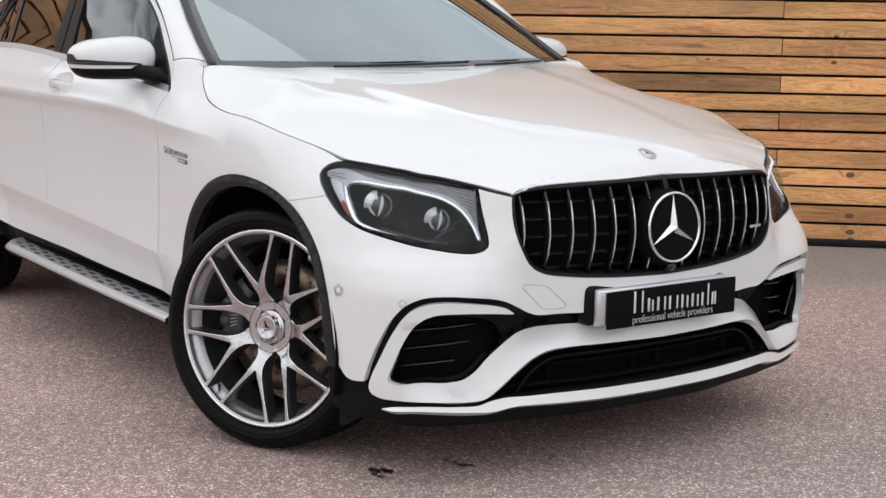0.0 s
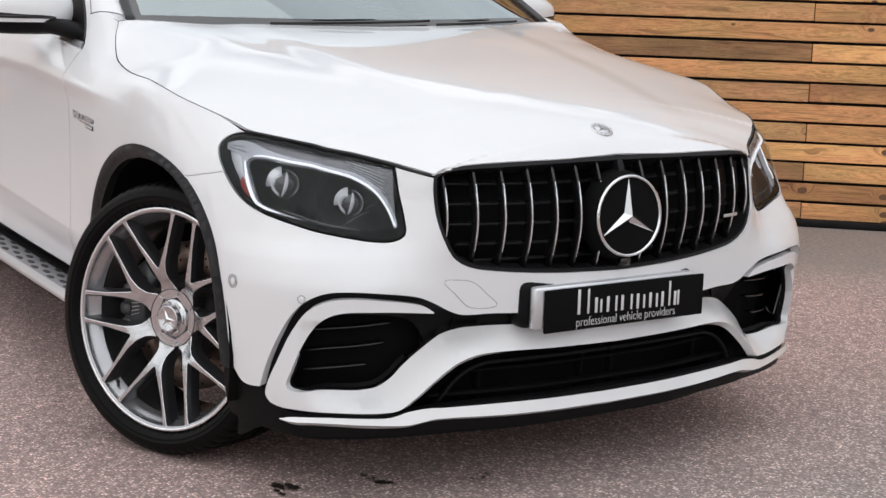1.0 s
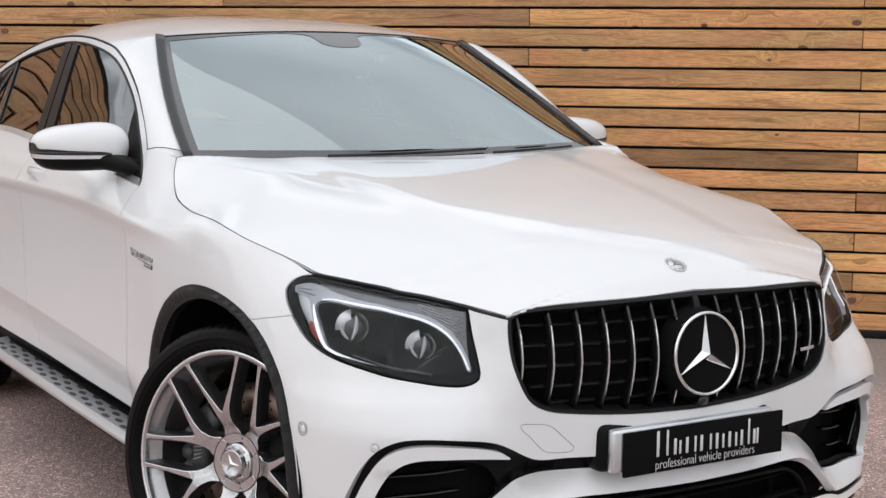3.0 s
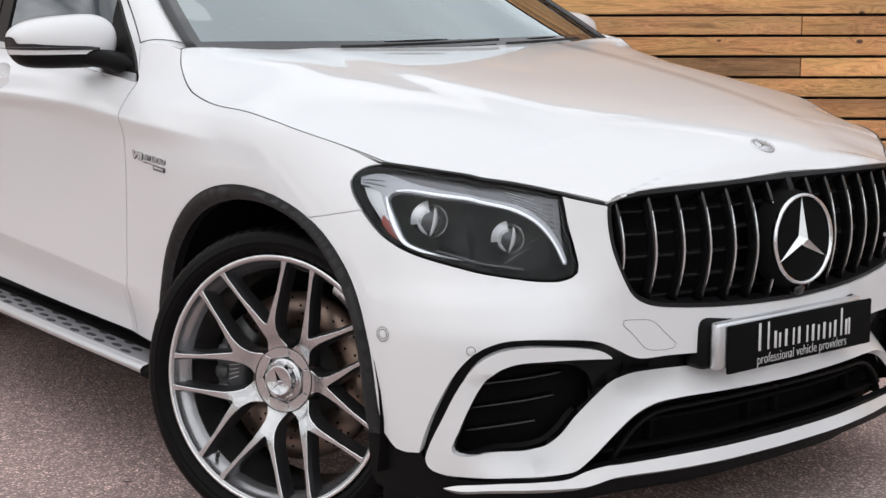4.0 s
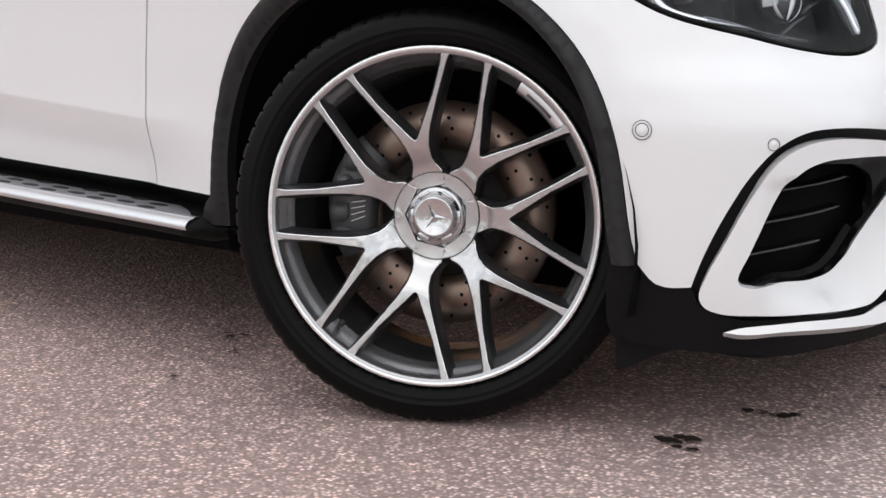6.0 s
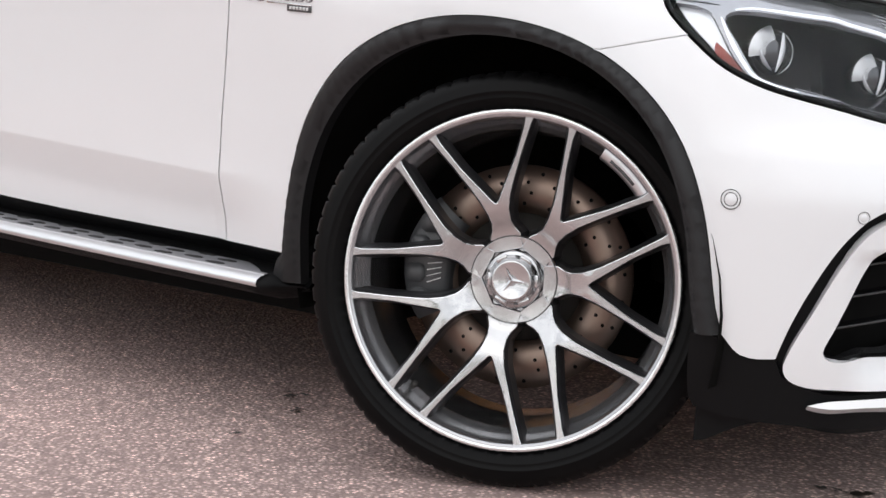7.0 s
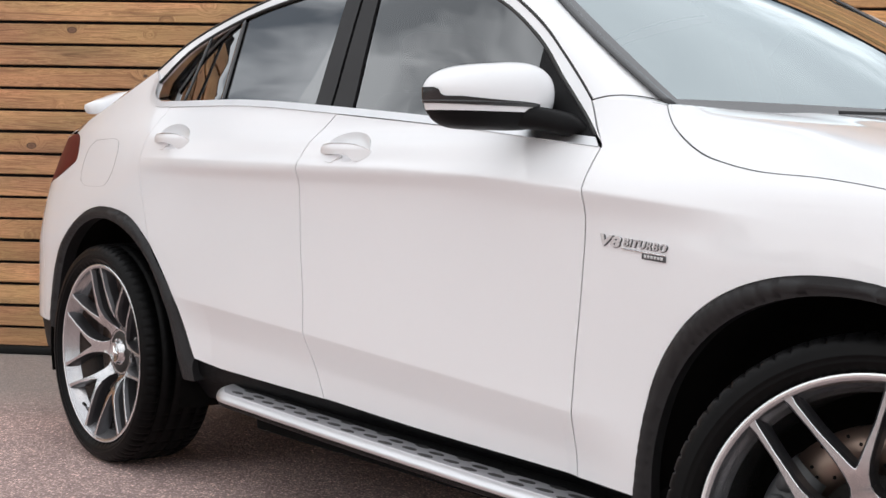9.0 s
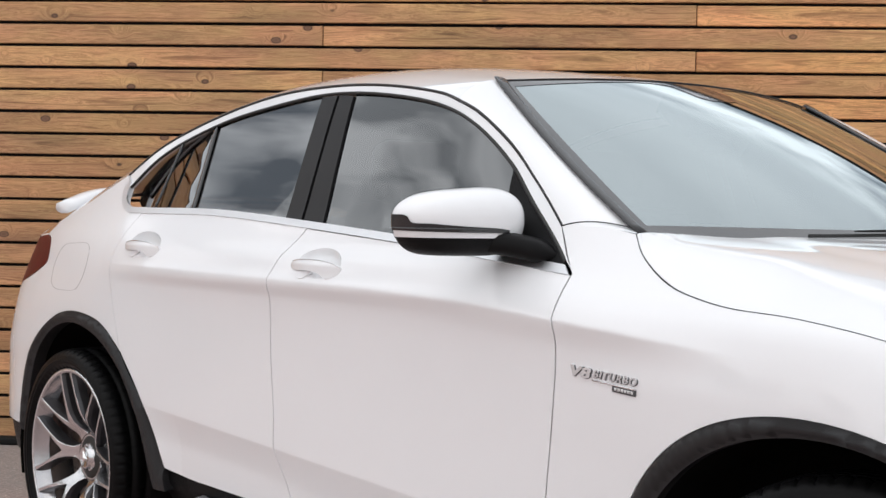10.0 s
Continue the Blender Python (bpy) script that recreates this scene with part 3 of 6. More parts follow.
# how far the skin lies inside that plan, station by station, by height
ZS = [0.18, 0.30, 0.44, 0.55, 0.62, 0.68, 0.76, 0.84, 0.90, 0.955, 0.985, 1.02, 1.06, 1.10, 1.16, 1.30, 1.50, 1.60]
STATIONS = [
    (-4.60, [0.06, 0.02, 0.00, 0.0, 0.00, 0.01, 0.03, 0.06, 0.08, 0.10, 0.11, 0.12, 0.135, 0.15, 0.20, 0.34, 0.50, 0.60]),
    (-3.70, [0.06, 0.02, 0.00, 0.0, 0.00, 0.00, 0.01, 0.025, 0.04, 0.06, 0.07, 0.085, 0.10, 0.12, 0.16, 0.24, 0.34, 0.40]),
    (-2.90, [0.05, 0.02, 0.00, 0.0, -0.004, -0.007, -0.010, -0.010, -0.008, -0.004, 0.000, 0.006, 0.016, 0.034, 0.070, 0.135, 0.225, 0.29]),
    (-2.30, [0.030, 0.000, -0.006, -0.002, -0.003, -0.003, -0.004, -0.005, -0.008, -0.014, -0.021, -0.009, 0.003, 0.022, 0.055, 0.115, 0.200, 0.25]),
    (-1.20, [0.030, 0.000, -0.006, -0.003, -0.003, -0.003, -0.004, -0.006, -0.009, -0.016, -0.021, -0.008, 0.010, 0.045, 0.068, 0.118, 0.195, 0.25]),
    (-0.65, [0.030, 0.000, -0.006, -0.003, -0.004, -0.005, -0.008, -0.011, -0.015, -0.021, -0.014, 0.008, 0.045, 0.075, 0.115, 0.19, 0.28, 0.34]),
    (-0.30, [0.05, 0.014, 0.002, 0.0, -0.003, -0.005, -0.009, -0.010, -0.005, 0.006, 0.018, 0.045, 0.085, 0.125, 0.18, 0.26, 0.36, 0.42]),
    (0.05, [0.05, 0.014, 0.000, 0.0, 0.000, 0.000, 0.000, 0.004, 0.012, 0.028, 0.045, 0.090, 0.140, 0.18, 0.24, 0.32, 0.42, 0.48]),
    (0.30, [0.03, 0.008, 0.000, 0.0, 0.003, 0.008, 0.022, 0.046, 0.082, 0.135, 0.17, 0.21, 0.25, 0.29, 0.34, 0.42, 0.52, 0.58]),
    (0.63, [0.02, 0.004, -0.004, -0.008, 0.010, 0.050, 0.080, 0.110, 0.155, 0.21, 0.24, 0.28, 0.32, 0.36, 0.42, 0.5, 0.6, 0.66]),
    (0.80, [0.02, 0.004, -0.010, -0.012, 0.018, 0.068, 0.088, 0.105, 0.135, 0.18, 0.21, 0.25, 0.29, 0.33, 0.39, 0.47, 0.57, 0.63]),
    (0.92, [0.02, 0.000, 0.000, 0.005, 0.022, 0.045, 0.066, 0.082, 0.11, 0.15, 0.18, 0.22, 0.26, 0.30, 0.36, 0.44, 0.54, 0.60]),
    (1.04, [0.02, 0.000, 0.004, 0.010, 0.016, 0.020, 0.026, 0.036, 0.07, 0.11, 0.14, 0.18, 0.22, 0.26, 0.32, 0.40, 0.50, 0.56]),
    (1.48, [0.02, 0.000, -0.010, -0.010, -0.010, -0.010, -0.004, 0.012, 0.05, 0.09, 0.12, 0.16, 0.20, 0.24, 0.30, 0.38, 0.48, 0.54]),
]
ST_Q = np.array([s[0] for s in STATIONS])
ST_F = [smooth_line(ZS, s[1]) for s in STATIONS]


CREST = ([-2.75, -2.32, -1.83, -1.33, -1.01, -0.64, -0.35, -0.2], [1.008, 1.008, 1.004, 0.999, 0.989, 0.966, 0.942, 0.928])

CREASES = (np.stack(CREST, 1), np.array([(-2.45, 0.5905), (-0.60, 0.4916)]))  # the shoulder line and the fold over the sill


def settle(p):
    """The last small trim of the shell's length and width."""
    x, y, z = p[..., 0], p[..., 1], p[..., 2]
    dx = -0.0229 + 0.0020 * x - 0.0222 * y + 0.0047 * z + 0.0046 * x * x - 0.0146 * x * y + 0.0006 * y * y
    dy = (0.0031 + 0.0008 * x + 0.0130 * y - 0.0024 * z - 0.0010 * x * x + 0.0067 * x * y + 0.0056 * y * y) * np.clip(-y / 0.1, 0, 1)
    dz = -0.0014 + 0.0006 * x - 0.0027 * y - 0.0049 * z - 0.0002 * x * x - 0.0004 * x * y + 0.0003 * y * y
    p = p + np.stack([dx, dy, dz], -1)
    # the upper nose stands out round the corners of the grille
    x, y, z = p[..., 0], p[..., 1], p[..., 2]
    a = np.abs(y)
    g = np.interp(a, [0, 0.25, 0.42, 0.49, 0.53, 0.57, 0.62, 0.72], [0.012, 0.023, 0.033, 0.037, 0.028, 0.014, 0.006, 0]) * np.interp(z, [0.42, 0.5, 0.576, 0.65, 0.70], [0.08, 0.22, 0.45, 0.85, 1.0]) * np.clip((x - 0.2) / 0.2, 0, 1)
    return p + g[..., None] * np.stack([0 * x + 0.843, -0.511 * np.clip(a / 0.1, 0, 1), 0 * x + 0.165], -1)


def skin(q, z, inset=0.0):
    """The right flank and nose: q runs along the plan, equal to x between the wheels."""
    q, z = np.atleast_1d(np.asarray(q, float)), np.atleast_1d(np.asarray(z, float))
    vals = np.stack([f(z) for f in ST_F], 0)
    i = np.clip(np.searchsorted(ST_Q, q) - 1, 0, len(ST_Q) - 2)
    k = np.arange(len(q))
    g = lambda j: vals[np.clip(j, 0, len(ST_Q) - 1), k]
    x = lambda j: ST_Q[np.clip(j, 0, len(ST_Q) - 1)]
    h = x(i + 1) - x(i)
    t = np.clip((q - x(i)) / h, 0, 1)
    m0 = np.where(i > 0, (g(i + 1) - g(i - 1)) / np.maximum(x(i + 1) - x(i - 1), 1e-6), 0)
    m1 = np.where(i + 2 < len(ST_Q), (g(i + 2) - g(i)) / np.maximum(x(i + 2) - x(i), 1e-6), 0)
    o = (2 * t**3 - 3 * t**2 + 1) * g(i) + (t**3 - 2 * t**2 + t) * h * m0 + (3 * t**2 - 2 * t**3) * g(i + 1) + (t**3 - t**2) * h * m1
    fold = (0.5825 - 0.0535 * (q + 2.30)) - z
    reach = np.clip((q + 2.55) / 0.25, 0, 1) * np.clip((-0.52 - q) / 0.25, 0, 1)
    o = o + inset + reach * (0.36 * 0.5 * (fold + np.sqrt(fold**2 + 0.002**2)) - 0.31 * 0.5 * (fold - 0.09 + np.sqrt((fold - 0.09) ** 2 + 0.02**2)))
    crest = np.interp(q, CREST[0], CREST[1]) - z
    under, over = 0.5 * (crest + np.sqrt(crest**2 + 0.003**2)), 0.5 * (-crest + np.sqrt(crest**2 + 0.003**2))
    o = o - np.clip((q + 2.75) / 0.3, 0, 1) * np.clip((-0.20 - q) / 0.25, 0, 1) * 0.0135 * np.clip(1 - under / 0.060, 0, 1) ** 2 * np.exp(-over / 0.05)
    px, py = np.interp(q, PLAN_Q, PLAN[:, 0]), np.interp(q, PLAN_Q, PLAN[:, 1])
    tx, ty = np.interp(q, PLAN_Q, PT[:, 0]), np.interp(q, PLAN_Q, PT[:, 1])
    l = np.hypot(tx, ty)
    tx, ty = tx / l, ty / l
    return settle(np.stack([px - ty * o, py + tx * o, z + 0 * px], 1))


def inset(d):
    return lambda q, z: skin(q, z, d)


def on_skin(line, d=0.0, step=0.02):
    c = curve(line, step)
    return skin(c[:, 0], c[:, 1], d)


# lines shared by neighbouring panels, in (q, z)
DOOR_FRONT = [(-0.704, 1.060), (-0.690, 1.0), (-0.685, 0.955), (-0.703, 0.766), (-0.722, 0.60), (-0.735, 0.356)]
DOOR_MID = [(-1.700, 1.137), (-1.755, 1.06), (-1.778, 0.98), (-1.790, 0.822), (-1.774, 0.64), (-1.770, 0.54), (-1.715, 0.383)]
DOOR_REAR = [(-2.61, 1.165), (-2.66, 1.08), (-2.68, 0.98), (-2.66, 0.88), (-2.62, 0.745)]
ARCH_F = [(-0.545, 0.356), (-0.518, 0.502), (-0.498, 0.59), (-0.455, 0.66), (-0.357, 0.766), (-0.2, 0.820), (-0.05, 0.836), (0.06, 0.826), (0.17, 0.788)]
ARCH_F2 = [(0.17, 0.788), (0.285, 0.712), (0.36, 0.591), (0.407, 0.438), (0.423, 0.337)]
ARCH_R1 = [(-2.385, 0.412), (-2.43, 0.50), (-2.475, 0.583), (-2.62, 0.745)]
ARCH_R2 = [(-2.62, 0.745), (-2.743, 0.820), (-2.93, 0.845), (-3.10, 0.820), (-3.25, 0.745), (-3.34, 0.66), (-3.40, 0.55), (-3.43, 0.42)]
arch = rounded(ARCH_F + ARCH_F2[1:], (-0.05, 0.36), 6, 40)
cut = min(range(len(arch)), key=lambda k: abs(arch[k][0] - 0.17))
arch[cut] = (0.17, arch[cut][1] + (0.17 - arch[cut][0]) * -0.5)
ARCH_F, ARCH_F2 = arch[: cut + 1], arch[cut:]
WELD = ARCH_F[-1]  # where wing, bumper and trim meet
BELT_F = [(-0.704, 1.060), (-1.2, 1.102), (-1.700, 1.137)]
BELT_R = [(-1.700, 1.137), (-2.174, 1.163), (-2.61, 1.165)]
SILL_F = [(-0.735, 0.356), (-1.293, 0.366), (-1.715, 0.383)]
SILL_R = [(-1.715, 0.383), (-2.10, 0.392), (-2.28, 0.398), (-2.385, 0.412)]
DLO_TOP = [(-0.745, 1.084), (-0.905, 1.206), (-1.01, 1.297), (-1.154, 1.388), (-1.298, 1.443), (-1.544, 1.484), (-1.807, 1.498), (-2.079, 1.476), (-2.362, 1.430), (-2.638, 1.337), (-2.765, 1.245)]
DLO_BACK = [(-2.765, 1.245), (-2.755, 1.205), (-2.69, 1.178), (-2.61, 1.176)]
RAIL_A = [(-0.80, 1.160), (-0.92, 1.258), (-1.029, 1.343), (-1.17, 1.425), (-1.25, 1.455)]
RAIL = [(-1.25, 1.455), (-1.314, 1.475), (-1.559, 1.509), (-1.822, 1.520), (-2.101, 1.506), (-2.38, 1.455), (-2.662, 1.367), (-2.815, 1.285), (-3.05, 1.205), (-3.32, 1.130), (-3.56, 1.075)]


def offset_poly(poly, d):
    """The outline drawn in by d."""
    p = np.asarray(poly, float)
    area = 0.5 * np.sum(p[:, 0] * np.roll(p[:, 1], -1) - np.roll(p[:, 0], -1) * p[:, 1])
    e = np.roll(p, -1, axis=0) - p
    n = np.stack([-e[:, 1], e[:, 0]], 1) * (1 if area > 0 else -1)
    n /= np.linalg.norm(n, axis=1)[:, None] + 1e-12
    m = n + np.roll(n, 1, axis=0)
    m /= np.maximum(np.linalg.norm(m, axis=1)[:, None], 0.6)
    return p + m * d


# ---- the car ----
car = empty("car")
tagged(car, "pearl white coupe SUV with black trim parked on the asphalt", "car")


def panel(name, lines, mat=WHITE, lift=skin, gap=0.0026, step=0.03, holes=(), rim=0.014, label="", both=False, parent=None, twin=True, fine=0.015, creases=()):
    """A body panel on the right flank, and its twin on the left."""
    ob = sheet(name, offset_poly(outline(*lines, step=fine), gap), lift, mat, parent or car, holes, step, rim, label, both, creases)
    if twin and not both:
        mirrored(ob)
    return ob


rev = lambda l: l[::-1]
LAMP = [(0.325, 0.817), (0.388, 0.770), (0.457, 0.739), (0.533, 0.719), (0.673, 0.692), (0.81, 0.671), (0.862, 0.672), (0.893, 0.688), (0.891, 0.737), (0.880, 0.793), (0.874, 0.8495)]
LAMP_TOP = [(0.874, 0.8495), (0.769, 0.8725), (0.58, 0.892), (0.426, 0.906), (0.33, 0.913)]
LAMP_BACK = [(0.33, 0.913), (0.300, 0.907), (0.280, 0.895), (0.272, 0.878), (0.287, 0.853), (0.325, 0.817)]
GRILLE_EDGE = [(0.968, 0.826), (0.9665, 0.805), (0.967, 0.779), (0.972, 0.733), (0.985, 0.687), (1.013, 0.633), (1.055, 0.609), (1.135, 0.596), (1.294, 0.585), (1.48, 0.580)]
RING_OUT = [(0.961, 0.4998), (0.939, 0.5145), (0.91, 0.5235), (0.836, 0.536), (0.747, 0.5425), (0.689, 0.535), (0.645, 0.511), (0.606, 0.459), (0.565, 0.381), (0.534, 0.319), (0.525, 0.288), (0.534, 0.270), (0.562, 0.259), (0.622, 0.256), (0.72, 0.251), (0.837, 0.2475), (0.876, 0.252), (0.902, 0.270), (0.956, 0.316), (1.02, 0.363), (1.075, 0.384), (1.14, 0.389), (1.25, 0.389), (1.48, 0.386)]
RING_IN = [(1.48, 0.452), (1.3, 0.453), (1.213, 0.4503), (1.105, 0.4457), (1.036, 0.4377), (0.999, 0.4271), (0.961, 0.4023), (0.901, 0.3562), (0.866, 0.3217), (0.832, 0.3001), (0.787, 0.294), (0.677, 0.3045), (0.597, 0.3065), (0.588, 0.317), (0.605, 0.36), (0.628, 0.413), (0.651, 0.454), (0.684, 0.49), (0.724, 0.506), (0.81, 0.5085), (0.96, 0.4965)]
BUMPER_LOW = [(1.48, 0.479), (1.202, 0.485), (1.108, 0.4885), (1.033, 0.4885), (1.003, 0.4975), (0.965, 0.518), (0.922, 0.537), (0.833, 0.552), (0.745, 0.5585), (0.688, 0.554), (0.644, 0.534), (0.606, 0.495), (0.567, 0.430), (0.535, 0.362), (0.514, 0.303)]
BUMPER_TIP = [(0.514, 0.303), (0.481, 0.300), (0.452, 0.306), (0.423, 0.337)]
FOG = curve([(0.961, 0.4023), (0.901, 0.3562), (0.866, 0.3217), (0.832, 0.3001), (0.787, 0.294), (0.677, 0.3045), (0.597, 0.3065), (0.588, 0.317), (0.605, 0.36), (0.628, 0.413), (0.651, 0.454), (0.684, 0.49), (0.72, 0.499), (0.8, 0.495), (0.88, 0.483), (0.93, 0.46), (0.945, 0.44)], 0.015, True)
ARM_IN, ARM_OUT = curve(RING_IN[:13], 0.01), curve(RING_OUT[12:], 0.01)


def line_gap(pts, line):
    """The distance of points from an open line."""
    best = np.full(len(pts), 1e9)
    for a, b in zip(line[:-1], line[1:]):
        d = b - a
        t = np.clip(((pts - a) @ d) / (d @ d + 1e-12), 0, 1)
        best = np.minimum(best, np.linalg.norm(pts - a - t[:, None] * d, axis=1))
    return best


def blade(d, end=0.485, over=0.015):
    """The looped blade: its lower arm turns in towards the intake along the upper edge."""

    def lift(q, z):
        q, z = np.atleast_1d(np.asarray(q, float)), np.atleast_1d(np.asarray(z, float))
        p = np.stack([q, z], 1)
        a, b = line_gap(p, ARM_OUT), line_gap(p, ARM_IN)
        w = a / (a + b + 1e-9) * np.clip((end - z) / over, 0, 1)
        return skin(q, z, d + 0.066 * w * np.interp(q, [0.62, 0.70, 0.80, 1.06, 1.2, 1.48], [0, 0.6, 1, 1, 0.5, 0.3]))

    return lift


# wings, doors and quarters
panel("front_wing", ([(-0.735, 0.356), (-0.545, 0.356)], ARCH_F, [WELD, (0.325, 0.817)], rev(LAMP_BACK), [(0.33, 0.913), (0.194, 0.951), (0.10, 0.974), (0.021, 0.990), (-0.13, 1.008), (-0.281, 1.017), (-0.37, 1.032), (-0.43, 1.047), (-0.50, 1.076), (-0.56, 1.113), (-0.595, 1.148)], [(-0.595, 1.148), (-0.68, 1.160), (-0.80, 1.160)], [(-0.80, 1.160), (-0.748, 1.10), (-0.704, 1.060)], DOOR_FRONT), gap=0.0014, step=0.018, creases=CREASES[:1])
GRIPS = ((-1.684, -1.466, 1.048), (-2.605, -2.393, 1.071))  # door handles: rear end, front end, height


def cup_line(q0, q1, z):
    """The oval recess behind a door handle."""
    a = np.linspace(0, 2 * math.pi, 36, endpoint=False)
    return np.stack([(q0 + q1) / 2 + 0.004 + 0.094 * np.cos(a), z + 0.002 + 0.038 * np.sin(a) - 0.003 * np.cos(a)], 1)


front_door = panel("front_door", (DOOR_FRONT, SILL_F, rev(DOOR_MID), rev(BELT_F)), twin=False, holes=[cup_line(*GRIPS[0])], step=0.010, creases=CREASES)
rear_door = panel("rear_door", (DOOR_MID, SILL_R, ARCH_R1, rev(DOOR_REAR), rev(BELT_R)), twin=False, gap=0.0012, holes=[cup_line(*GRIPS[1])], step=0.010, creases=CREASES)
panel("rear_quarter", (DOOR_REAR, ARCH_R2, [(-3.43, 0.42), (-3.52, 0.42)], [(-3.52, 0.42), (-3.53, 0.62), (-3.59, 0.80)], [(-3.59, 0.80), (-3.60, 0.90), (-3.48, 0.928), (-3.34, 0.965), (-3.265, 0.995), (-3.275, 1.03), (-3.31, 1.066), (-3.40, 1.085)], rev(RAIL[7:10]), [(-2.815, 1.285), (-2.765, 1.245)], DLO_BACK, [(-2.61, 1.176), (-2.61, 1.165)]), gap=0.0008)
panel("rear_bumper", ([(-3.52, 0.42), (-3.53, 0.62), (-3.59, 0.80)], [(-3.59, 0.80), (-3.80, 0.78), (-4.60, 0.78)], [(-4.60, 0.78), (-4.60, 0.40)], [(-4.60, 0.40), (-3.52, 0.42)]))
panel("rear_valance", ([(-3.43, 0.42), (-4.60, 0.40)], [(-4.60, 0.40), (-4.60, 0.29)], [(-4.60, 0.29), (-3.50, 0.31)], [(-3.50, 0.31), (-3.43, 0.42)]), PLASTIC, inset(0.012))
panel("tail_lamp", ([(-3.60, 0.90), (-3.48, 0.928), (-3.34, 0.965), (-3.265, 0.995), (-3.275, 1.03), (-3.31, 1.066), (-3.40, 1.085)], [(-3.40, 1.085), (-3.62, 1.065), (-4.0, 1.0)], [(-4.0, 1.0), (-4.0, 0.90)], [(-4.0, 0.90), (-3.8, 0.89), (-3.60, 0.90)]), TAIL_RED, label="dark red tail lamp")
panel("tailgate", ([(-3.59, 0.80), (-3.60, 0.90), (-3.8, 0.89), (-4.0, 0.90)], [(-4.0, 0.90), (-4.0, 1.0)], [(-4.0, 1.0), (-3.56, 1.075)], [(-3.56, 1.075), (-4.60, 1.10)], [(-4.60, 1.10), (-4.60, 0.78)], [(-4.60, 0.78), (-3.80, 0.78), (-3.59, 0.80)]))

# front bumper, with the lamps, the grille and the intakes left open
panel("front_bumper", ([WELD, (0.325, 0.817)], LAMP, [(0.874, 0.8495), (0.93, 0.8355), (0.968, 0.826)], GRILLE_EDGE, [(1.48, 0.580), (1.48, 0.474)], BUMPER_LOW, BUMPER_TIP, rev(ARCH_F2)), step=0.022, both=True, gap=0.0022, rim=0.03)
panel("bumper_blade", (RING_OUT, [(1.48, 0.386), (1.48, 0.459)], RING_IN), lift=blade(0.004), step=0.018, both=True, gap=0.0005, rim=0.021, label="white blade that loops round the air intakes", fine=0.01)
panel("bumper_core", ([(0.47, 0.20), (0.45, 0.36), (0.56, 0.50), (0.66, 0.562), (0.80, 0.572), (0.93, 0.56), (1.10, 0.53), (1.48, 0.52)], [(1.48, 0.52), (1.48, 0.442)], [(1.48, 0.442), (1.20, 0.442), (1.08, 0.436), (1.0, 0.40)], [(1.0, 0.40), (0.93, 0.34), (0.86, 0.27), (0.90, 0.235), (1.48, 0.235)], [(1.48, 0.235), (1.48, 0.17)], [(1.48, 0.17), (0.7, 0.17), (0.47, 0.20)]), PLASTIC, blade(0.024, 0.53, 0.05), holes=[offset_poly(FOG, 0.002)], step=0.025, both=True, gap=0, rim=0.012, fine=0.012)
panel("bumper_skirt", ([(0.423, 0.337), (0.452, 0.306), (0.481, 0.300), (0.514, 0.303), (0.525, 0.275), (0.58, 0.252), (0.72, 0.246), (0.86, 0.242), (0.93, 0.252), (1.0, 0.258), (1.48, 0.262)], [(1.48, 0.262), (1.48, 0.190)], [(1.48, 0.190), (1.0, 0.188), (0.70, 0.186), (0.52, 0.190), (0.43, 0.196), (0.375, 0.205)], [(0.375, 0.205), (0.366, 0.225), (0.365, 0.27), (0.369, 0.3345)], [(0.369, 0.3345), (0.423, 0.337)]), PLASTIC, inset(0.010), step=0.03, both=True, gap=0.001, rim=0.02, label="black textured lower bumper skirt")
panel("air_deflector", ([(0.380, 0.235), (0.374, 0.19), (0.372, 0.140)], [(0.372, 0.140), (0.392, 0.144), (0.43, 0.163), (0.47, 0.180), (0.52, 0.192)], [(0.52, 0.192), (0.52, 0.225)], [(0.52, 0.225), (0.380, 0.235)]), PLASTIC, inset(0.030), step=0.03, gap=0, rim=0.012, label="black flap in front of the wheel")
panel("intake_back", ([(0.46, 0.20), (0.60, 0.18), (1.48, 0.17)], [(1.48, 0.17), (1.48, 0.86)], [(1.48, 0.86), (1.0, 0.86), (0.90, 0.60), (0.50, 0.55)], [(0.50, 0.55), (0.46, 0.40), (0.46, 0.20)]), DARK, lambda q, z: skin(q, z, np.interp(q, [0.46, 0.56, 0.72], [0.035, 0.10, 0.13])), step=0.04, both=True, gap=0, rim=0)
LIP = outline([(0.568, 0.231), (0.60, 0.238), (0.691, 0.241), (0.79, 0.2375), (0.855, 0.2375), (0.90, 0.248), (0.949, 0.2535), (0.996, 0.2525), (1.13, 0.2525), (1.48, 0.249)], [(1.48, 0.249), (1.48, 0.222)], [(1.48, 0.222), (1.14, 0.2255), (1.016, 0.2285), (0.968, 0.228), (0.899, 0.219), (0.845, 0.220), (0.766, 0.2245), (0.668, 0.229), (0.60, 0.2275), (0.568, 0.231)], step=0.012)
sheet("splitter_lip", LIP, lambda q, z: skin(q, z, -0.014 + 0.7 * (np.asarray(z) - 0.222)), SILVER_LIP, car, step=0.012, rim=0.03, label="satin silver splitter strip", both=True)
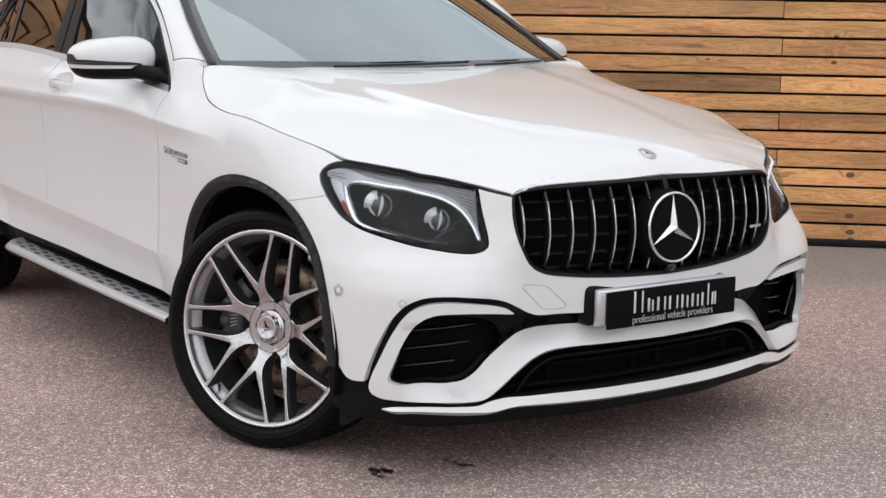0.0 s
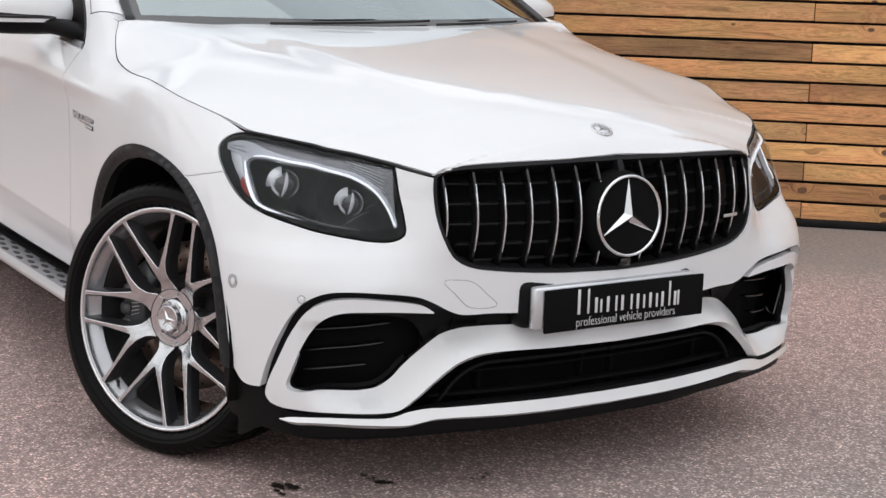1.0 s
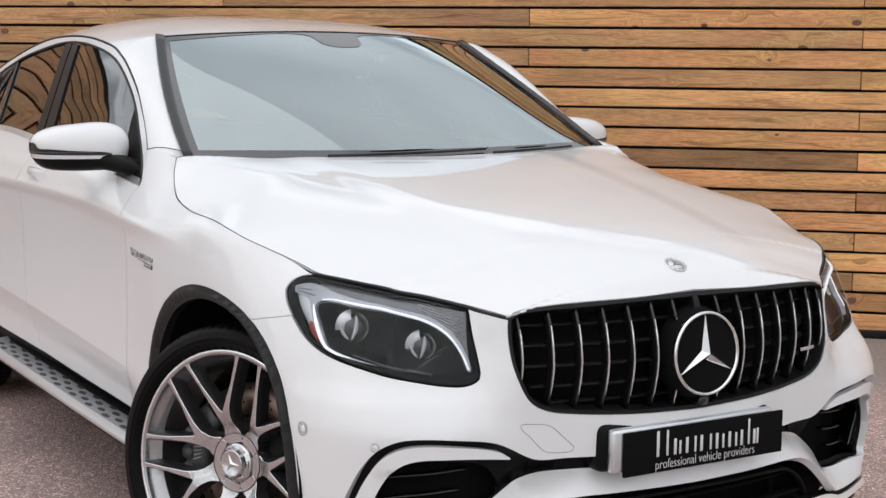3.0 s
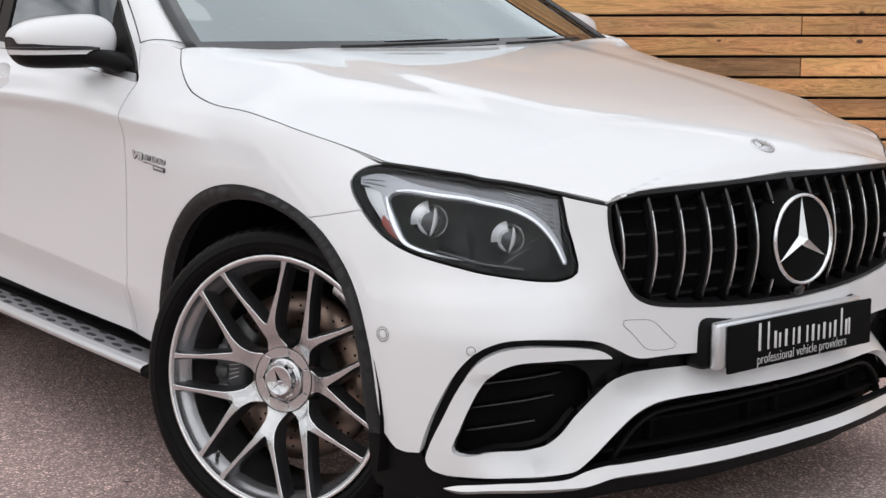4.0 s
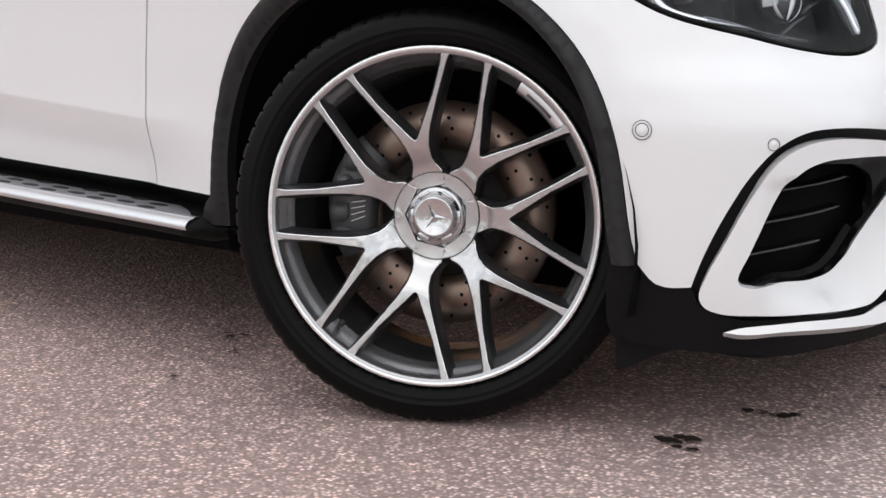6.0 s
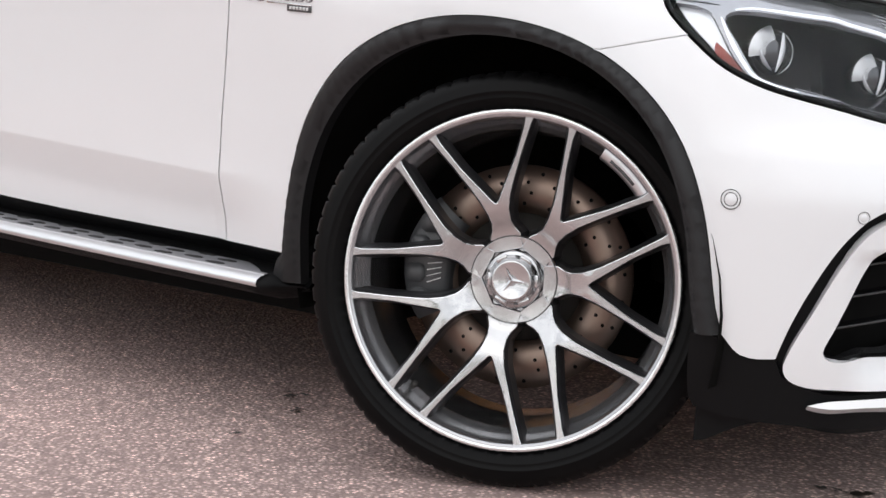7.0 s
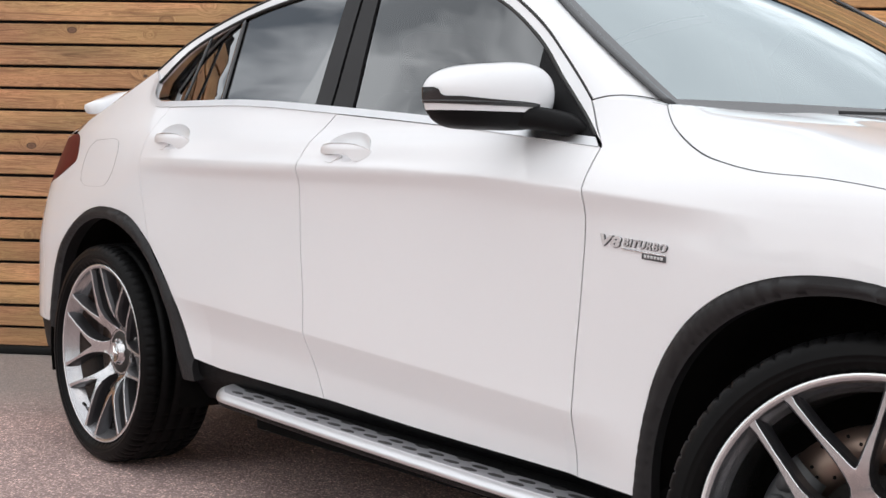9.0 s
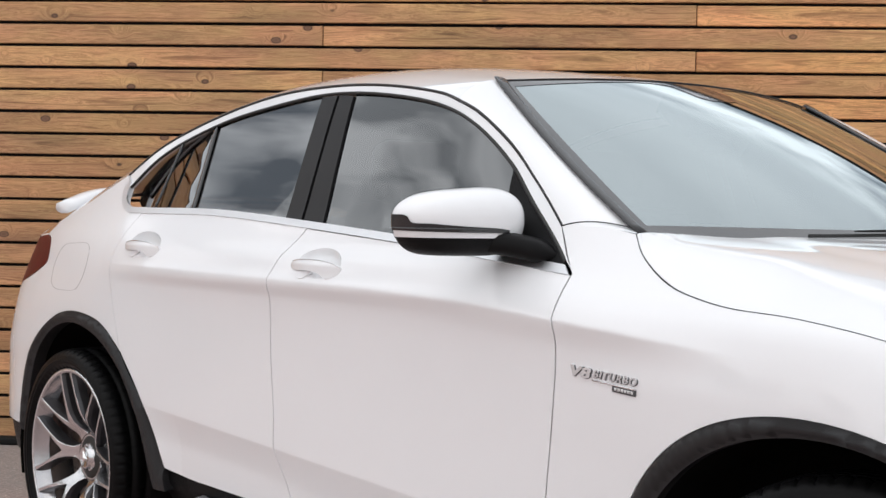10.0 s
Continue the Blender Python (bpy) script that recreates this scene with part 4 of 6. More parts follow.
# bonnet: its edge follows the wings, the lamps and the grille
B_SIDE = [(-0.595, 1.148), (-0.56, 1.113), (-0.5, 1.076), (-0.43, 1.047), (-0.37, 1.032), (-0.281, 1.017), (-0.13, 1.008), (0.021, 0.990), (0.10, 0.974), (0.194, 0.951), (0.33, 0.9195), (0.426, 0.9105), (0.58, 0.8980), (0.769, 0.8790), (0.874, 0.8575), (0.93, 0.8440), (0.968, 0.8335)]
B_NOSE = [(0.968, 0.8335), (0.984, 0.844), (1.01, 0.853), (1.06, 0.859), (1.149, 0.864), (1.317, 0.869), (1.48, 0.871)]
edge_s, edge_n = on_skin(B_SIDE, 0.0, 0.03), on_skin(B_NOSE, 0.002, 0.03)
rim_line = np.concatenate([edge_s, edge_n[1:]])
keep = [0]
for k in range(1, len(rim_line)):
    if rim_line[k, 0] > rim_line[keep[-1], 0] + 0.004:
        keep.append(k)
rim_line = rim_line[keep]
H_EDGE, H_HALF = smooth_line(rim_line[:, 0], rim_line[:, 2]), smooth_line(rim_line[:, 0], np.maximum(-rim_line[:, 1], 0.02))
H_MID = smooth_line([-0.66, -0.485, -0.265, -0.015, 0.185, 0.385, 0.587, 0.677, 0.722, 0.748, float(rim_line[-1, 0])], [1.144, 1.127, 1.102, 1.067, 1.037, 1.002, 0.959, 0.930, 0.907, 0.886, 0.868])
H_POW = smooth_line([-0.62, -0.55, -0.48, -0.40, -0.3, -0.15, 0.0, 0.3, 0.6, 0.782], [16.0, 13.0, 10.0, 7.4, 5.3, 3.9, 3.1, 2.4, 2.15, 2.1])

calm_x = np.linspace(-0.34, 0.56, 160)
C_HALF = np.polyfit(calm_x, H_HALF(calm_x), 3)  # the even sweep that the edge is cut out of
C_EDGE = np.polyfit(calm_x, H_EDGE(calm_x), 3)
back_slope = float(np.polyval(np.polyder(C_EDGE), -0.20))


def bonnet_skin(x, y):
    x, side = np.asarray(x, float), np.asarray(y, float)
    y = np.abs(side)
    half, ends = np.maximum(H_HALF(x), 0.02), H_EDGE(x)
    b = np.clip((0.58 - x) / 0.20, 0, 1)
    b = b * b * (3 - 2 * b)
    even = np.polyval(C_EDGE, np.maximum(x, -0.20)) + back_slope * np.minimum(x + 0.20, 0)
    low, wide = ends + (even - ends) * b, half + (np.polyval(C_HALF, x) - half) * b
    sweep = lambda v: low + (H_MID(x) - low) * (1 - np.clip(v / wide, 0, 1.02) ** H_POW(x))
    z = sweep(y) + (ends - sweep(half)) * np.clip(y / half, 0, 1.02) ** 9
    ridge = 0.40 + 0.10 * np.clip((0.5 - x) / 1.0, 0, 1)
    t = np.clip((ridge - y) / 0.13 + 0.3, 0, 1)
    z = z + 0.006 * t * t * (3 - 2 * t) * np.clip((0.72 - x) / 0.3, 0, 1)
    return np.stack([x, side, z], 1)


half = [(-0.483, 0.0), (-0.513, -0.3), (-0.568, -0.55), (-0.622, -0.74), tuple(edge_s[0, :2])]
right = np.concatenate([curve(half, 0.03)[:-1], edge_s[:, :2], edge_n[1:-1, :2]])
loop = np.concatenate([right, [[float(edge_n[-1, 0]), 0.0]], right[:0:-1] * (1, -1)])
sheet("bonnet", offset_poly(loop, 0.0016), bonnet_skin, WHITE, car, step=0.018, rim=0.007)

# windscreen, by (y, height share)
W_BASE = lambda y: np.stack([-0.488 - 0.145 * (np.abs(y) / 0.767) ** 2.0, y, 1.122 + 0.014 * (np.abs(y) / 0.767) ** 2], -1)
W_TOP = lambda y: np.stack([-1.207 - 0.085 * (np.abs(y) / 0.60) ** 2.0, y, 1.531 - 0.026 * (np.abs(y) / 0.60) ** 2], -1)


def screen_skin(u, v, d=0.0):
    u, v = np.atleast_1d(u), np.atleast_1d(v)
    b, t = W_BASE(u * 0.768), W_TOP(u * 0.598)
    p = b + (t - b) * v[:, None]
    bow = 0.03 * 4 * v * (1 - v) * (1 - 1.1 * u**4)
    p[:, 1] *= 1 + 0.025 * 4 * v * (1 - v) * u**2
    p[:, 0] += bow * 0.5 - d * 0.5
    p[:, 2] += bow * 0.85 - d * 0.85
    return p


wide = lambda lo, hi: outline([(-1 + lo, 0 + hi * 0.6), (-1 + lo, 1 - hi)], [(-1 + lo, 1 - hi), (1 - lo, 1 - hi)], [(1 - lo, 1 - hi), (1 - lo, hi * 0.6)], [(1 - lo, hi * 0.6), (-1 + lo, hi * 0.6)], step=0.05)
frit_hole = outline([(-0.955, 0.060), (-0.955, 0.955)], [(-0.955, 0.955), (-0.16, 0.955), (-0.13, 0.88), (-0.09, 0.845), (0.09, 0.845), (0.13, 0.88), (0.16, 0.955), (0.955, 0.955)], [(0.955, 0.955), (0.955, 0.060)], [(0.955, 0.060), (-0.955, 0.060)], step=0.04)
sheet("windscreen", wide(0.006, 0.006), screen_skin, SCREEN_GLASS, car, step=0.08, rim=0, label="tinted windscreen mirroring the cloudy sky")
sheet("screen_border", wide(0.004, 0.004), lambda u, v: screen_skin(u, v, -0.0012), SCREEN_FRIT, car, holes=[frit_hole], step=0.06, rim=0, label="dark grey border of the windscreen")

# roof and pillars
ROOF_MID = smooth_line([-3.76, -3.57, -3.2, -2.82, -2.5, -2.2, -1.95, -1.72, -1.45, -1.195], [1.218, 1.264, 1.397, 1.504, 1.567, 1.594, 1.598, 1.590, 1.566, 1.534])
rail = curve(RAIL, 0.04)
edge = skin(rail[:, 0], rail[:, 1])
rows = []
for k, (e, u) in enumerate(zip(edge, np.linspace(0, 1, len(edge)))):
    xm = -1.195 + (-3.72 + 1.195) * (-1.25 - rail[k, 0]) / (-1.25 + 3.56)
    zm = float(ROOF_MID(xm))
    row = []
    for v in np.linspace(0, 1, 18):
        y = e[1] * (1 - v)
        g = 1 - (1 - v) ** 3.0
        w = 1 - (1 - v) ** 1.7
        row.append((e[0] + (xm - e[0]) * w, y, e[2] + (zm - e[2]) * g))
    if k == 0:
        corner = W_TOP(np.array([-0.598]))[0]
        front = []
        for x, y, z in row:
            s = (y - e[1]) / (corner[1] - e[1])
            front.append(np.array(e) + (corner - e) * s + np.array((0, 0, 0.004)) * (1 - s) * s * 4 if s < 1 else W_TOP(np.array([y]))[0])
        pull = [f + (0, 0, 0.002) - np.array(r) for f, r in zip(front, row)]
    fade = max(0.0, 1 - k / 7) ** 2
    row = [tuple(np.array(r) + p * fade) for r, p in zip(row, pull)]
    rows.append(row + [(x, -y, z) for x, y, z in row[-2::-1]])
grid("roof", rows, WHITE, car)
pil = curve(RAIL_A, 0.02)
a = skin(pil[:, 0], pil[:, 1])
wy = np.linspace(0.03, 1.0, len(a))
b = np.array([screen_skin(np.array([-1.0]), np.array([t]))[0] for t in wy])
b[:, 2] += 0.004
rows = [a + (b - a) * v + np.array([0.0, -0.012, 0.012]) * (4 * v * (1 - v)) for v in np.linspace(0, 1, 9)]
pill = grid("windscreen_pillar", rows, WHITE, car)
mirrored(pill)
a_in, b_in = a + np.array((0.0, 0.035, -0.012)), b + np.array((-0.035, 0.085, -0.050))
mirrored(grid("pillar_lining", [a_in + (b_in - a_in) * v for v in np.linspace(0, 1, 5)], CABIN, car, "dark lining inside the windscreen pillar"))
f_top = on_skin([(-0.800, 1.158), (-0.68, 1.158), (-0.595, 1.148)], 0.0, 0.02)
bulge = np.stack([np.zeros(len(f_top)), np.linspace(-0.012, 0, len(f_top)), np.linspace(0.012, 0.004, len(f_top))], 1)
s_in = np.stack([np.linspace(b[0][k], (-0.640, -0.770, 1.139)[k], len(f_top)) for k in range(3)], 1)
mirrored(grid("scuttle_corner", [f_top + (s_in - f_top) * v + bulge * (4 * v * (1 - v)) for v in np.linspace(0, 1, 9)], WHITE, car))
mirrored(tube("pillar_joint", [a[0] + (b[0] - a[0]) * v + np.array([0.0, -0.0115, 0.0118]) * (4 * v * (1 - v)) for v in np.linspace(0, 1, 12)], 0.003, 0.003, SEAL, car, n=6))
for s in (1, -1):
    c = np.array([screen_skin(np.array([-1.0]), np.array([t]))[0] for t in np.linspace(0.0, 1.0, 24)]) + (0.002, 0, 0.003)
    tube("screen_seal", (c + (0.004, -0.004, 0.004)) * (1, s, 1), 0.032, 0.007, MOULDING, car, "dark moulding beside the windscreen", up=(0.5, 0, 0.85))
tube("screen_top_seal", [screen_skin(np.array([t]), np.array([1.0]))[0] + (0, 0, 0.002) for t in np.linspace(-1, 1, 24)], 0.005, 0.004, SEAL, car)

# window frames: the white band over the glass and the black seals along it
dlo, railc = curve(DLO_TOP, 0.02), curve(RAIL_A[:-1] + RAIL[:8], 0.02)
band = np.concatenate([[(-0.713, 1.0675), (-0.752, 1.1025)], railc, dlo[::-1]])
frame_ob = sheet("door_frame", offset_poly(band, 0.0035), inset(0.003), WHITE, car, step=0.03, rim=0.012, label="white window frame above the glass")
mirrored(frame_ob)
for l, w in ((RAIL_A + RAIL[:8], 0.006), (DLO_TOP, 0.009)):
    t = tube("window_seal", on_skin(l, 0.003), w, 0.008, SEAL, car)
    mirrored(t)
band = np.array([(-0.709, 1.0600), (-0.95, 1.0805), (-1.2, 1.1018), (-1.70, 1.1370), (-2.174, 1.1630), (-2.61, 1.1655), (-2.71, 1.170), (-2.780, 1.200), (-2.800, 1.245), (-2.785, 1.275), (-2.766, 1.250), (-2.756, 1.212), (-2.70, 1.187), (-2.61, 1.183), (-2.174, 1.181), (-1.70, 1.155), (-1.2, 1.120), (-0.95, 1.098), (-0.735, 1.0795)])
band = np.concatenate([curve(band[:10], 0.015)[:-1], curve(band[9:], 0.015)])
mirrored(sheet("chrome_strip", band, inset(-0.004), SATIN, car, step=0.02, rim=0.006, label="satin silver strip along the window line"))


def pane(name, lines, mat, label, turn=0.0):
    lift = lambda q, z: skin(q, z, 0.008 + turn * np.clip(-2.37 - np.asarray(q), 0, 1))
    ob = sheet(name, offset_poly(outline(*lines, step=0.02), 0.001), lift, mat, car, step=0.05, rim=0.0, label=label)
    mirrored(ob)


def top_between(x0, x1):
    return [tuple(p) for p in dlo if min(x0, x1) < p[0] < max(x0, x1)]


pane("front_window", ([(-0.745, 1.084), *top_between(-0.75, -1.690), (-1.694, 1.492)], [(-1.694, 1.492), (-1.64, 1.140)], [(-1.64, 1.140), (-1.2, 1.110), (-0.745, 1.072)], [(-0.745, 1.072), (-0.745, 1.084)]), SIDE_GLASS, "clear front side window")
pane("rear_window", ([(-1.847, 1.496), *top_between(-1.85, -2.36), (-2.368, 1.428)], [(-2.368, 1.428), (-2.32, 1.170)], [(-2.32, 1.170), (-1.822, 1.152)], [(-1.822, 1.152), (-1.847, 1.496)]), PRIVACY_GLASS, "dark tinted rear side window")
pane("quarter_window", ([(-2.368, 1.428), *top_between(-2.37, -2.76), (-2.765, 1.245)], DLO_BACK, [(-2.61, 1.176), (-2.32, 1.170)], [(-2.32, 1.170), (-2.368, 1.428)]), PRIVACY_GLASS, "small dark tinted quarter window", 0.10)
panel("centre_pillar_trim", ([(-1.694, 1.490), (-1.765, 1.496)], [(-1.765, 1.496), (-1.735, 1.148)], [(-1.735, 1.148), (-1.64, 1.142)], [(-1.64, 1.142), (-1.694, 1.490)]), PILLAR, inset(0.002), label="black pillar cover")
panel("centre_pillar_trim", ([(-1.772, 1.496), (-1.847, 1.494)], [(-1.847, 1.494), (-1.822, 1.154)], [(-1.822, 1.154), (-1.742, 1.149)], [(-1.742, 1.149), (-1.772, 1.496)]), PILLAR, inset(0.002), label="black pillar cover")
for l, w in (([(-2.368, 1.428), (-2.345, 1.30), (-2.32, 1.170)], 0.02), ([(-2.53, 1.38), (-2.54, 1.28), (-2.55, 1.176)], 0.012)):
    mirrored(tube("window_divider", on_skin(l, 0.004), w, 0.008, GLOSS, car, up=(0, -1, 0.3)))
panel("mirror_sail", ([(-0.735, 1.080), (-0.905, 1.209), (-1.003, 1.288)], [(-1.003, 1.288), (-0.998, 1.242), (-0.975, 1.177), (-0.94, 1.09)], [(-0.94, 1.09), (-0.735, 1.068)], [(-0.735, 1.068), (-0.735, 1.080)]), PLASTIC, inset(0.004), label="black triangle that carries the mirror")

# rear spoiler
sp = curve([(-3.58, -0.72, 1.165), (-3.66, -0.55, 1.215), (-3.72, -0.3, 1.232), (-3.74, 0, 1.236), (-3.72, 0.3, 1.232), (-3.66, 0.55, 1.215), (-3.58, 0.72, 1.165)], 0.06)
tube("rear_spoiler", sp + (0.045, 0, 0.000), 0.07, 0.042, WHITE, car, up=(0, 0, 1))

# the wing and the bumper meet in a close joint
mirrored(tube("joint_strip", on_skin([WELD, ((WELD[0] + 0.325) / 2, (WELD[1] + 0.817) / 2), (0.325, 0.817)], 0.0030), 0.007, 0.003, WHITE, car, n=6))
# dark tubes along the bonnet and door joints stand in for the gaps' shade
mirrored(tube("joint_seal", on_skin(DOOR_FRONT, 0.004), 0.0030, 0.003, SEAL, car, n=6))
mirrored(tube("bonnet_joint", on_skin(B_SIDE[:11], -0.0004), 0.0014, 0.0012, SEAL, car, n=6))
mirrored(tube("bonnet_flange", on_skin(B_SIDE[:10], 0.0085), 0.006, 0.003, WHITE, car, n=6))


# black cladding round the wheels and along the sill
IN_F = [(0.379, 0.335), (0.366, 0.455), (0.322, 0.589), (0.241, 0.711), (0.122, 0.775), (-0.03, 0.806), (-0.187, 0.785), (-0.336, 0.711), (-0.444, 0.597), (-0.487, 0.430), (-0.495, 0.30)]
IN_R = [(-3.385, 0.40), (-3.36, 0.50), (-3.272, 0.672), (-3.168, 0.755), (-2.999, 0.800), (-2.822, 0.789), (-2.672, 0.726), (-2.56, 0.593), (-2.467, 0.419), (-2.452, 0.345)]
IN_F, IN_R = rounded(IN_F, (-0.05, 0.36), 6), rounded(IN_R, (-2.92, 0.36), 6)


def rolled(outer, inner):
    """Trim that rolls back to the body along its outer edge and into the arch along its inner one."""
    outer, inner = curve(outer, 0.008), curve(inner, 0.008)

    def lift(q, z):
        p = np.stack([np.atleast_1d(np.asarray(q, float)), np.atleast_1d(np.asarray(z, float))], 1)
        a, b = line_gap(p, outer), line_gap(p, inner)
        t = a / (a + b + 1e-9)
        return skin(p[:, 0], p[:, 1], np.interp(t, [0, 0.12, 0.3, 0.55, 0.8, 1.0], [0.001, -0.008, -0.0135, -0.0145, -0.009, 0.002]))

    return lift


panel("wheel_arch_trim", ([(-0.565, 0.30), (-0.545, 0.356)], ARCH_F, ARCH_F2, [(0.423, 0.337), (0.379, 0.335)], IN_F, [(-0.495, 0.30), (-0.565, 0.30)]), TRIM, rolled(ARCH_F + ARCH_F2[1:], IN_F), gap=0.0, step=0.010, rim=0.025, label="matt black wheel arch trim", fine=0.012)
panel("wheel_arch_trim", ([(-2.372, 0.345), (-2.385, 0.412)], ARCH_R1, ARCH_R2, [(-3.43, 0.42), (-3.385, 0.40)], IN_R, [(-2.452, 0.345), (-2.372, 0.345)]), TRIM, rolled(ARCH_R1 + ARCH_R2[1:], IN_R), gap=0.0, step=0.012, rim=0.04, label="matt black wheel arch trim", fine=0.012)
panel("sill_cover", ([(-0.50, 0.362), (-0.735, 0.358), (-1.293, 0.368), (-1.715, 0.385), (-2.10, 0.394), (-2.28, 0.40), (-2.40, 0.415)], [(-2.40, 0.415), (-2.44, 0.28)], [(-2.44, 0.28), (-0.48, 0.262)], [(-0.48, 0.262), (-0.50, 0.362)]), PLASTIC, lambda q, z: skin(q, z, 0.013 + 0.85 * np.clip(0.358 - np.asarray(z), 0, 1)), gap=0.0, step=0.03, rim=0.05, label="black sill cover")
panel("inner_shell", ([(0.25, 0.80), (0.10, 0.96), (-0.55, 1.02), (-0.70, 1.05), (-2.6, 1.15), (-3.4, 1.05), (-3.6, 0.8)], [(-3.6, 0.8), (-3.5, 0.5)], [(-3.5, 0.5), (-3.33, 0.66), (-3.15, 0.78), (-2.92, 0.83), (-2.66, 0.76), (-2.48, 0.60), (-2.38, 0.36)], [(-2.38, 0.36), (-0.56, 0.33)], [(-0.56, 0.33), (-0.52, 0.55), (-0.38, 0.76), (-0.05, 0.83), (0.12, 0.80), (0.25, 0.80)]), DARK, inset(0.035), gap=0, step=0.08, rim=0, label="dark inner body shell")
panel("nose_shell", ([(0.46, 0.55), (0.44, 0.84), (0.50, 0.84), (0.95, 0.80)], [(0.95, 0.80), (1.48, 0.82)], [(1.48, 0.82), (1.48, 0.60)], [(1.48, 0.60), (0.9, 0.56), (0.6, 0.55), (0.46, 0.55)]), DARK, inset(0.17), gap=0, step=0.08, rim=0, both=True, label="dark inner body shell")

for b in ((-3.75, 0.50, -0.50, 0.50, 0.165, 0.24), (-2.36, -0.50, -0.72, 0.72, 0.185, 0.30), (-3.70, -3.46, -0.74, 0.74, 0.33, 0.7), (0.46, 0.56, -0.45, 0.45, 0.2, 0.62), (0.41, 0.50, -0.72, 0.72, 0.185, 0.20), (0.50, 0.66, -0.55, 0.55, 0.185, 0.20)):
    bm = bmesh.new()
    box(bm, *b)
    part("underbody_panel", bm, DARK, car, smooth=False)
for cx in (-0.045, -2.93):
    rows = []
    for a in np.linspace(-0.25, math.pi + 0.25, 28):
        rows.append([(cx + 0.475 * math.cos(a), y, 0.36 + 0.455 * math.sin(a)) for y in (-0.93, -0.75, -0.55)] + [(cx + 0.1 * math.cos(a), -0.52, 0.36 + 0.1 * math.sin(a))])
    mirrored(grid("wheel_arch_liner", rows, LINER, car))

# side step
XS = np.linspace(-2.245, -0.567, 60)
rows, low = [], []


def step_z(x):
    k = (x - XS[0]) / (XS[-1] - XS[0])
    return 0.347 - 0.037 * k - 0.004 * math.sin(math.pi * k)


for x in XS:
    k = (x - XS[0]) / (XS[-1] - XS[0])
    z = step_z(x)
    f = min(1, (k * 14) ** 0.5) if k < 0.07 else 1
    yo = -0.885 - 0.108 * f
    yi = -0.868 - 2.10 * max(0.0, x + 0.80) ** 2
    yi = max(yi, yo + 0.036)
    rows.append([(x, yi + 0.006, z + 0.002), (x, yi, z + 0.004), (x, yo + 0.034, z + 0.004), (x, yo + 0.026, z + 0.0038), (x, yo + 0.022, z + 0.0015), (x, yo + 0.018, z + 0.0015), (x, yo + 0.010, z - 0.001), (x, yo + 0.002, z - 0.007), (x, yo, z - 0.014), (x, yo + 0.003, z - 0.019)])
for x in list(XS) + [-0.55, -0.53, -0.51, -0.49]:
    k = (x - XS[0]) / (XS[-1] - XS[0])
    z = step_z(min(x, XS[-1])) - max(0.0, x - XS[-1]) * 0.15
    f = min(1, (k * 14) ** 0.5) if k < 0.07 else 1
    yo = -0.885 - 0.108 * f + min(0.06, 1.3 * max(0.0, x - XS[-1]))
    e = 1 - 0.75 * min(1.0, max(0.0, (x - XS[-1]) / 0.077))
    low.append([(x, -0.835, z + 0.022), (x, -0.862, z + 0.006), (x, yo + 0.022, z - 0.001), (x, yo + 0.007, z - 0.010), (x, yo + 0.003, z - 0.019 * e), (x, yo + 0.006, z - 0.027 * e), (x, yo + 0.018, z - 0.036 * e), (x, -0.92, z - 0.052 * e), (x, -0.86, z - 0.056 * e)])
step_ob = grid("side_step", [r[3:] for r in rows], SATIN, car, "brushed aluminium side step with rubber dots")
grid("tread_plate", [r[:4] for r in rows], TREAD, step_ob, "grey ribbed tread plate")
under = grid("step_base", low, PLASTIC, step_ob, "black underside of the step")
bm = bmesh.new()
bmesh.ops.create_cone(bm, cap_ends=True, segments=16, radius1=0.0290, radius2=0.0275, depth=0.003)
for v in bm.verts:
    v.co.y *= 0.34
dot_me = bpy.data.meshes.new("rubber_dot")
bm.to_mesh(dot_me)
bm.free()
dot_me.materials.append(SEAL)
for y, off in ((-0.897, 0.0), (-0.937, 0.0), (-0.917, 0.081), (-0.951, 0.081)):
    for i in range(9):
        x = -2.108 + off + i * 0.162
        if x > -0.70:
            continue
        d = new("rubber_dot", dot_me)
        d.parent = step_ob
        d.matrix_basis = pose(x, y, step_z(x) + 0.0034)
mirrored(step_ob)


# ---- wheels ----
def spoke_face(r, dish=0.0):
    """How far out the polished face stands: flat to the forks, then down into the hub."""
    return smooth_line([0.05, 0.080, 0.092, 0.112, 0.142, 0.20, 0.31], [-0.0700 + dish, -0.0712 + dish, -0.0755 + dish, -0.089 + 0.85 * dish, -0.1025 + 0.6 * dish, -0.108 + 0.25 * dish, -0.1168])(r)


ARM = [(0.052, 0.029), (0.080, 0.0300), (0.092, 0.0235), (0.105, 0.0200), (0.125, 0.0225), (0.150, 0.0310), (0.165, 0.0380), (0.215, 0.0640), (0.265, 0.0925), (0.2828, 0.1049), (0.2918, 0.0846), (0.265, 0.0755), (0.215, 0.0490), (0.170, 0.0195), (0.156, 0.0105), (0.146, 0.0040), (0.142, 0.001)]
SPOKE = [(u, -v) for u, v in ARM] + ARM[::-1]


